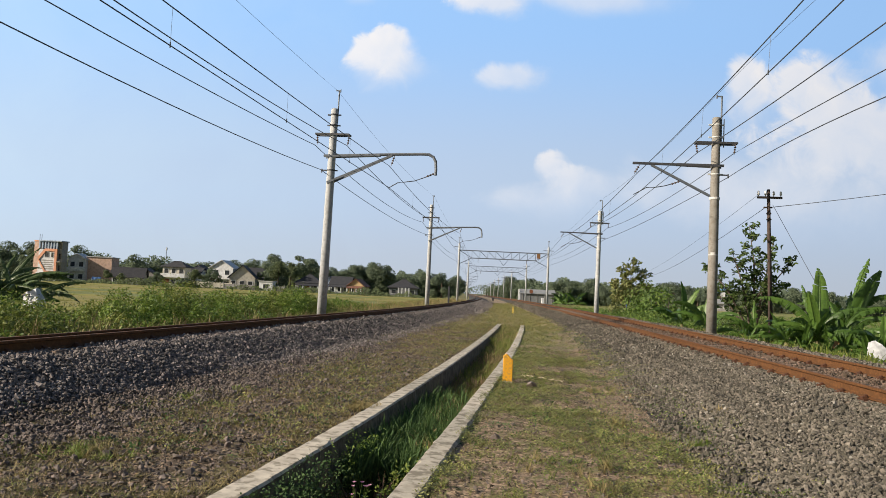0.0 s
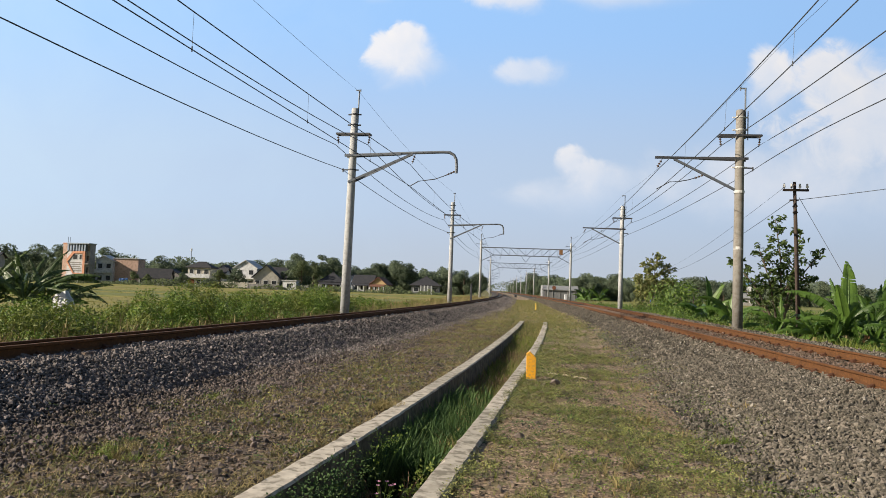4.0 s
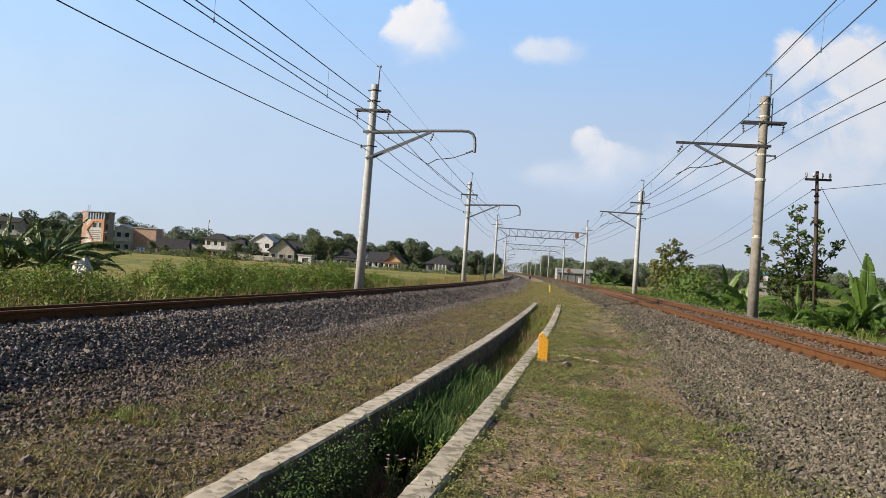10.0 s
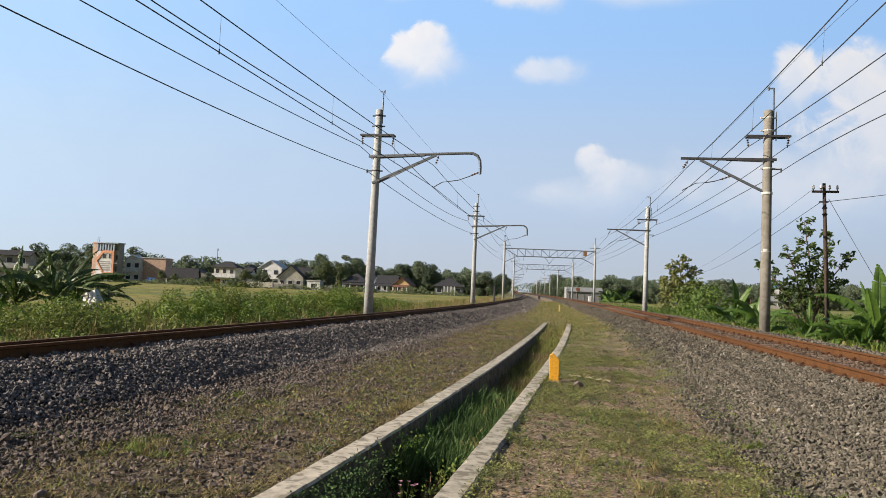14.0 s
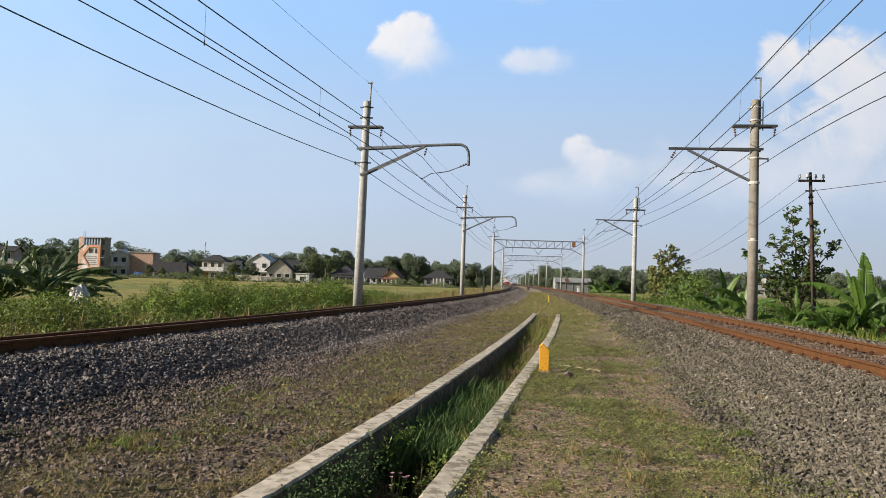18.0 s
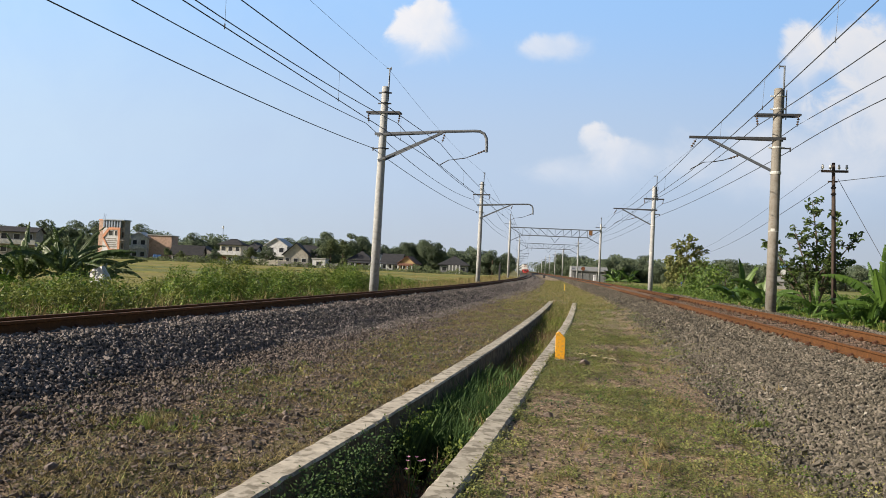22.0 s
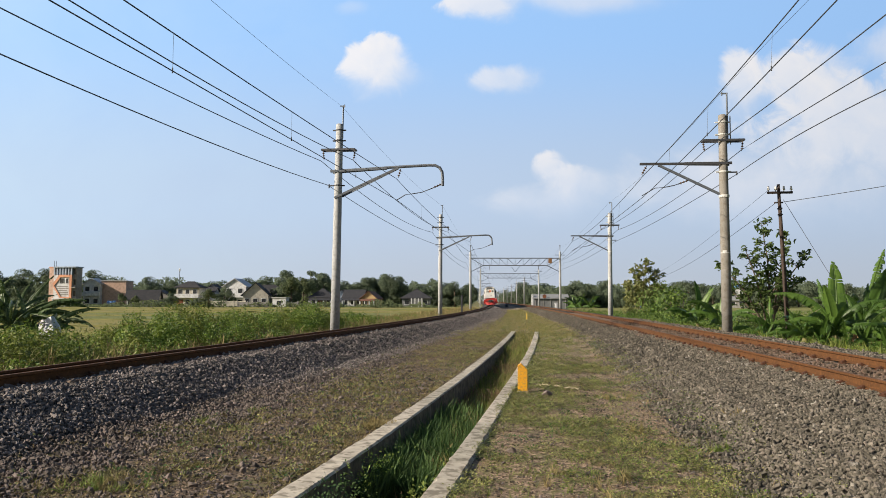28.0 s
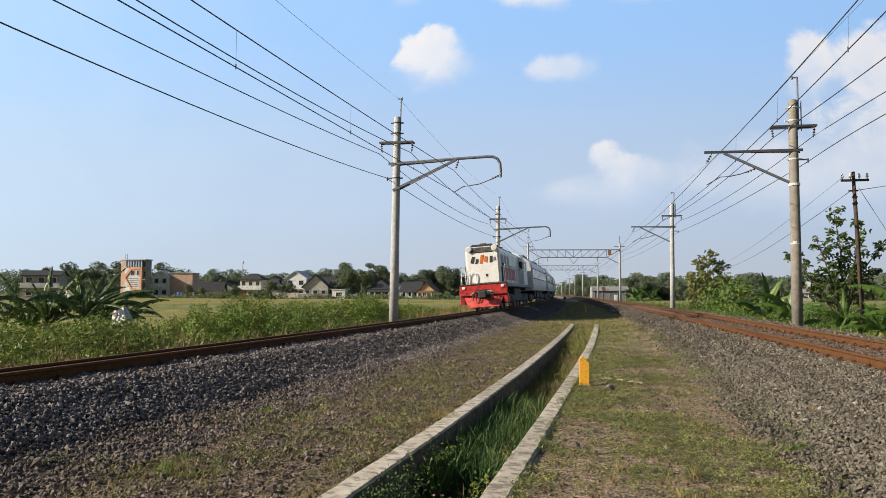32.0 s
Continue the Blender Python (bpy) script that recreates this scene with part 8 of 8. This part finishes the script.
        tube(bm, [(s * 1.02, 5.85, 1.45), (s * 1.04, 5.85, 2.3), (s * 1.04, 5.6, 2.55), (s * 1.04, 5.1, 2.55), (s * 1.04, 4.85, 2.3), (s * 1.02, 4.85, 1.45)], 0.025, 6)
        part("grab_rail", bm, M_TDARK, p)
        for k in range(4):
            blk("hood_seam", M_TGREY, s * 0.964 - 0.006, s * 0.964 + 0.006, -2.0 + 1.9 * k, -1.97 + 1.9 * k, 1.45, 3.2, bev=0)
        blk("sill", M_TGREY, s * 1.31 - 0.02, s * 1.31 + 0.02, -6.3, 6.2, 1.24, 1.42)
        for k in range(3):
            blk("step", M_TDARK, s * 1.15 - 0.18, s * 1.15 + 0.18, 5.55, 5.9, 0.4 + 0.28 * k, 0.44 + 0.28 * k, bev=0)
    blk("fuel_tank", M_TDARK, -1.15, 1.15, -1.7, 1.7, 0.35, 1.2, bev=0.06)
    for y in (3.6, 1.6):
        bm = bmesh.new()
        lathe(bm, [(0.6, 3.66), (0.62, 3.74), (0.5, 3.76)], 18, (0, y, 0))
        part("roof_fan", bm, M_TGREY, p)
    blk("exhaust", M_TDARK, -0.3, 0.3, -1.2, -0.5, 3.66, 3.8)
    blk("horn", M_TGREY, -0.15, 0.15, 5.1, 5.5, 3.68, 3.78)
    for y in (4.1, -4.1):
        bogie(p, y, 3, 3.3, 0.46)
    return p


def coach():
    p = empty("passenger_coach")
    tagged(p, "white passenger coach with a dark window band", "train coach", "coaches of the train")
    prof = [(-1.4, 1.05), (1.4, 1.05), (1.43, 1.4), (1.43, 2.75), (1.3, 3.2), (0.95, 3.52), (0.45, 3.64), (-0.45, 3.64), (-0.95, 3.52), (-1.3, 3.2), (-1.43, 2.75), (-1.43, 1.4)]
    bm = bmesh.new()
    prism(bm, prof, -9.9, 9.9)
    part("body", bm, M_COACH, p)
    bm = bmesh.new()
    prism(bm, [(-1.0, 3.52), (-0.46, 3.665), (0.46, 3.665), (1.0, 3.52)], -9.9, 9.9)
    part("roof", bm, M_TGREY, p, "grey roof sheet")
    for s in (-1, 1):
        bm = bmesh.new()
        box(bm, s * 1.435 - 0.006, s * 1.435 + 0.006, -8.3, 8.3, 1.95, 2.75)
        band = part("window_band", bm, M_TDARK, p, "dark window band")
        for k in range(11):
            y = -7.7 + 1.54 * k
            bm = bmesh.new()
            box(bm, s * 1.443 - 0.006, s * 1.443 + 0.006, y - 0.6, y + 0.6, 2.02, 2.68)
            part("pane", bm, M_TGLASS, band)
        for y in (-9.2, 9.2):
            bm = bmesh.new()
            box(bm, s * 1.437 - 0.008, s * 1.437 + 0.008, y - 0.38, y + 0.38, 1.15, 2.95)
            part("door", bm, M_TGREY, p)
    bm = bmesh.new()
    box(bm, -0.9, 0.9, -9.98, 9.98, 1.1, 3.2)
    part("gangway", bm, M_TDARK, p)
    for y, ln in ((-3, 2.4), (0.6, 3.0), (4.0, 1.6)):
        bm = bmesh.new()
        box(bm, -1.2, 1.2, y - ln / 2, y + ln / 2, 0.45, 1.05, 0.04)
        part("underfloor_box", bm, M_TDARK, p)
    for y in (-6, 6):
        bm = bmesh.new()
        box(bm, -0.8, 0.8, y - 1.3, y + 1.3, 3.6, 3.86, 0.08)
        part("air_conditioner", bm, M_TGREY, p)
        bogie(p, y + math.copysign(1.0, y), 2, 2.2, 0.43)
    bm = bmesh.new()
    box(bm, -0.12, 0.12, -10.25, 10.25, 0.75, 1.0, 0.02)
    part("coupler", bm, M_TDARK, p)
    return p


# ---- sky with haze and clouds ----
def cloud_sheet():
    """A far sheet of sky before the viewer: pale haze low down, and fair-weather clouds."""
    R = 3800
    verts, faces = [], []
    na, ne = 48, 24
    for i in range(ne + 1):
        el = radians(-1.5 + 51.5 * i / ne)
        for k in range(na + 1):
            az = radians(-62 + 124 * k / na)
            verts.append((R * math.sin(az) * math.cos(el), R * math.cos(az) * math.cos(el), R * math.sin(el)))
    for i in range(ne):
        for k in range(na):
            a = i * (na + 1) + k
            faces.append((a, a + na + 1, a + na + 2, a + 1))
    m = bpy.data.materials.new("sky_haze_and_clouds")
    m.use_nodes = True
    nt = m.node_tree
    N, L = nt.nodes, nt.links
    N.remove(N["Principled BSDF"])
    tc = N.new("ShaderNodeTexCoord")
    sx = N.new("ShaderNodeSeparateXYZ")
    L.new(tc.outputs["Object"], sx.inputs[0])

    def math_node(op, a, b=None, clamp=False):
        n = N.new("ShaderNodeMath")
        n.operation, n.use_clamp = op, clamp
        for i, v in enumerate((a, b)):
            if v is None:
                continue
            if isinstance(v, (int, float)):
                n.inputs[i].default_value = v
            else:
                L.new(v, n.inputs[i])
        return n.outputs[0]

    u = math_node("DIVIDE", sx.outputs[0], sx.outputs[1])
    v = math_node("DIVIDE", sx.outputs[2], sx.outputs[1])
    uv = N.new("ShaderNodeCombineXYZ")
    L.new(u, uv.inputs[0])
    L.new(v, uv.inputs[1])

    def noise_node(scale, detail, rough=0.6, dist=0.0):
        n = N.new("ShaderNodeTexNoise")
        n.inputs["Scale"].default_value, n.inputs["Detail"].default_value, n.inputs["Roughness"].default_value, n.inputs["Distortion"].default_value = scale, detail, rough, dist
        L.new(uv.outputs[0], n.inputs["Vector"])
        return n.outputs["Fac"]

    puff = noise_node(22, 8, 0.6, 0.5)
    lobe = noise_node(9, 3, 0.5, 0.2)
    wisp = noise_node(7, 7, 0.62, 0.4)

    def mixed(fac, a, b):
        n = N.new("ShaderNodeMix")
        n.data_type = "RGBA"
        for key, value in (("Factor", fac), ("A", a), ("B", b)):
            if isinstance(value, tuple):
                n.inputs[key].default_value = (*value, 1)
            else:
                L.new(value, n.inputs[key])
        return n.outputs["Result"]

    def layered(under, u0, v0, a, b, crisp, soft, gain, nz, amp, light):
        """Lays a cloud over the sky: crisp on its sunlit upper side, soft and greyer below."""
        du = math_node("DIVIDE", math_node("SUBTRACT", u, u0), a)
        dv = math_node("DIVIDE", math_node("SUBTRACT", v, v0), b)
        d = math_node("SQRT", math_node("ADD", math_node("MULTIPLY", du, du), math_node("MULTIPLY", dv, dv)))
        rough = math_node("MULTIPLY", math_node("SUBTRACT", nz, 0.5), amp)
        big = math_node("MULTIPLY", math_node("SUBTRACT", lobe, 0.5), amp * 0.7)
        f = math_node("ADD", math_node("ADD", math_node("SUBTRACT", 1.0, d), rough), big)
        low = math_node("ADD", math_node("SUBTRACT", 0.42, math_node("MULTIPLY", dv, 0.5)), math_node("MULTIPLY", du, 0.42), True)
        edge = math_node("ADD", crisp, math_node("MULTIPLY", low, soft))
        m1 = math_node("DIVIDE", f, edge, True)
        m2 = math_node("MULTIPLY", math_node("MULTIPLY", m1, m1), math_node("SUBTRACT", 3.0, math_node("MULTIPLY", m1, 2.0)))
        lit = math_node("ADD", math_node("SUBTRACT", light, math_node("MULTIPLY", low, 0.75)), math_node("MULTIPLY", math_node("SUBTRACT", puff, 0.5), 0.9), True)
        return mixed(math_node("MULTIPLY", m2, gain), under, mixed(lit, CLOUD_DIM, CLOUD_BRIGHT))

    ramp = N.new("ShaderNodeValToRGB")
    ramp.color_ramp.interpolation = "EASE"
    stops = [(0.0, SKY_LOW), (0.16, SKY_MID), (0.45, SKY_HIGH), (1.0, SKY_TOP)]
    ramp.color_ramp.elements[0].position, ramp.color_ramp.elements[0].color = stops[0][0], (*stops[0][1], 1)
    ramp.color_ramp.elements[1].position, ramp.color_ramp.elements[1].color = stops[3][0], (*stops[3][1], 1)
    for pz, c in stops[1:3]:
        e = ramp.color_ramp.elements.new(pz)
        e.color = (*c, 1)
    L.new(math_node("MULTIPLY", v, 1.0 / 0.9, True), ramp.inputs["Fac"])
    # paler towards the sun, with thin streaks of high haze
    veil = math_node("ADD", math_node("MULTIPLY", math_node("SUBTRACT", -0.12, u), 0.75), math_node("MULTIPLY", math_node("SUBTRACT", wisp, 0.5), 0.5), True)
    sky_color = mixed(math_node("MULTIPLY", veil, 0.8), ramp.outputs["Color"], SKY_VEIL)
    for c in ((0.15, 0.140, 0.12, 0.040, 0.5, 0.9, 0.6, wisp, 1.2, 0.6), (0.46, 0.155, 0.28, 0.075, 0.6, 0.8, 0.7, wisp, 1.3, 0.7),
              (0.17, 0.164, 0.068, 0.034, 0.36, 1.2, 0.76, puff, 1.1, 0.76), (0.138, 0.184, 0.034, 0.03, 0.26, 1.1, 0.8, puff, 1.1, 0.92),
              (0.60, 0.245, 0.20, 0.095, 0.35, 0.7, 0.85, puff, 1.1, 0.85), (0.52, 0.31, 0.11, 0.068, 0.35, 1.0, 0.9, puff, 1.0, 0.95), (0.425, 0.30, 0.055, 0.065, 0.35, 1.1, 0.85, puff, 1.0, 0.9),
              (0.64, 0.360, 0.10, 0.055, 0.5, 0.8, 0.6, wisp, 1.3, 0.9), (0.20, 0.435, 0.17, 0.030, 0.6, 0.8, 0.6, wisp, 1.4, 0.9), (0.055, 0.428, 0.075, 0.032, 0.3, 0.9, 0.85, puff, 1.2, 0.9),
              (0.080, 0.317, 0.06, 0.03, 0.4, 0.7, 0.72, puff, 0.9, 0.75), (-0.075, 0.322, 0.055, 0.030, 0.5, 1.0, 0.6, puff, 1.0, 0.6),
              (-0.106, 0.334, 0.066, 0.05, 0.26, 1.2, 0.92, puff, 1.0, 1.0), (-0.102, 0.366, 0.034, 0.028, 0.2, 0.8, 0.95, puff, 0.9, 1.05), (-0.145, 0.425, 0.03, 0.014, 0.7, 0.5, 0.25, wisp, 1.2, 0.8)):
        sky_color = layered(sky_color, *c)
    em = N.new("ShaderNodeEmission")
    L.new(sky_color, em.inputs["Color"])
    # brighter towards the sun
    L.new(math_node("SUBTRACT", 1.0, math_node("MULTIPLY", u, 0.14)), em.inputs["Strength"])
    tr = N.new("ShaderNodeBsdfTransparent")
    ms = N.new("ShaderNodeMixShader")
    # fades into the open sky at its sides and top
    side = math_node("MULTIPLY", math_node("SUBTRACT", 1.7, math_node("ABSOLUTE", u)), 1.6, True)
    upper = math_node("MULTIPLY", math_node("SUBTRACT", 1.0, v), 2.5, True)
    L.new(math_node("MULTIPLY", side, upper), ms.inputs["Fac"])
    L.new(tr.outputs[0], ms.inputs[1])
    L.new(em.outputs[0], ms.inputs[2])
    L.new(ms.outputs[0], N["Material Output"].inputs["Surface"])
    ob = obj("backdrop", verts, faces, m, smooth=True)
    tagged(ob, "blue hazy sky with white fair-weather clouds", "sky", kind="structure")
    return ob


SKY_LOW, SKY_MID, SKY_HIGH, SKY_TOP, SKY_VEIL = (0.375, 0.418, 0.483), (0.365, 0.456, 0.59), (0.26, 0.437, 0.712), (0.15, 0.315, 0.635), (0.44, 0.56, 0.655)
CLOUD_DIM, CLOUD_BRIGHT = (0.46, 0.53, 0.645), (0.67, 0.655, 0.66)
backdrop = cloud_sheet()

utility_pole()
sack(-13.85, 24.2, 0.26, 0.66, 3, "white printed plastic sack hung among the weeds", True)
sack(14.95, 24.0, -0.16, 0.66, 4, "white plastic sack lying beyond the track", False)
build_village()
trackside_bits()
flowering_weed(-0.61, 5.87, -0.5)
STONE_SHAPES, bank_left, bank_right = build_stones()
build_ground_plants()
build_verge()
build_paddies()
build_bananas()
build_trees()
loco = locomotive()
coaches = [coach()]
for _ in range(6):
    coaches.append(copy_thing(coaches[0], pose(0, 0, 0)))
build_sleepers()


def near_stones(bank, mat, count, y0, y1, x_of, seed):
    """The larger stones that lie loose on the near end of a bank, each one a piece of it."""
    rng = random.Random(seed)
    shapes = []
    for v, f in STONE_SHAPES:
        me = bpy.data.meshes.new("stone")
        me.from_pydata([tuple(q) for q in v], [], f)
        me.materials.append(mat)
        shapes.append(me)
    for _ in range(count):
        y = rng.uniform(y0, y1)
        x = x_of(y, rng.random())
        st = new("stone", rng.choice(shapes))
        st.parent = bank
        d = 0.027 * rng.uniform(0.85, 1.5)
        st.matrix_basis = pose(x, y, float(gz(x, y)) + d * 0.75, rng.uniform(-40, 40), rng.uniform(-40, 40), rng.uniform(0, 360)) @ Matrix.Diagonal((d, d, d, 1))


near_stones(bank_right, M_STONE, 280, 5.2, 9.0, lambda y, u: float(xr(y)) - 2.9 + 2.1 * u, 91)
near_stones(bank_left, M_STONE_DARK, 280, 6.0, 11.0, lambda y, u: float(xl(y)) + 0.75 + 1.25 * u, 92)


# ---- what moves ----
def on_track(y_mid, half):
    """The pose of a vehicle whose bogies stand half a wheelbase before and behind y_mid on the left track."""
    a, b = float(xl(y_mid - half)), float(xl(y_mid + half))
    return pose((a + b) / 2, y_mid, RAIL_Z, 0, math.degrees(math.atan(2 * CANT / 1.135)), 180 + math.degrees(math.atan2(-(b - a), 2 * half)))


def front_at(t):
    """How far ahead of the viewer the train's front is."""
    return 38.6 + 25.0 * (32.0 - t)


def motions():
    times = [0.0, 4.0, 8.0, 12.0, 16.0, 18.0, 20.0, 22.0] + [23.0 + 0.5 * k for k in range(19)]
    walk(loco, [(t, on_track(front_at(t) + 6.9, 4.1)) for t in times])
    for k, c in enumerate(coaches):
        walk(c, [(t, on_track(front_at(t) + 13.6 + 10.3 + 20.5 * k, 7.0)) for t in times])
    walk(backdrop, [(0.0, pose(0, 0, 0, -0.18, 0, -0.55)), (19.0, pose(0, 0, 0, 0, 0, 0)), (32.0, pose(0, 0, 0, 0.12, 0, 0.38))])


motions()
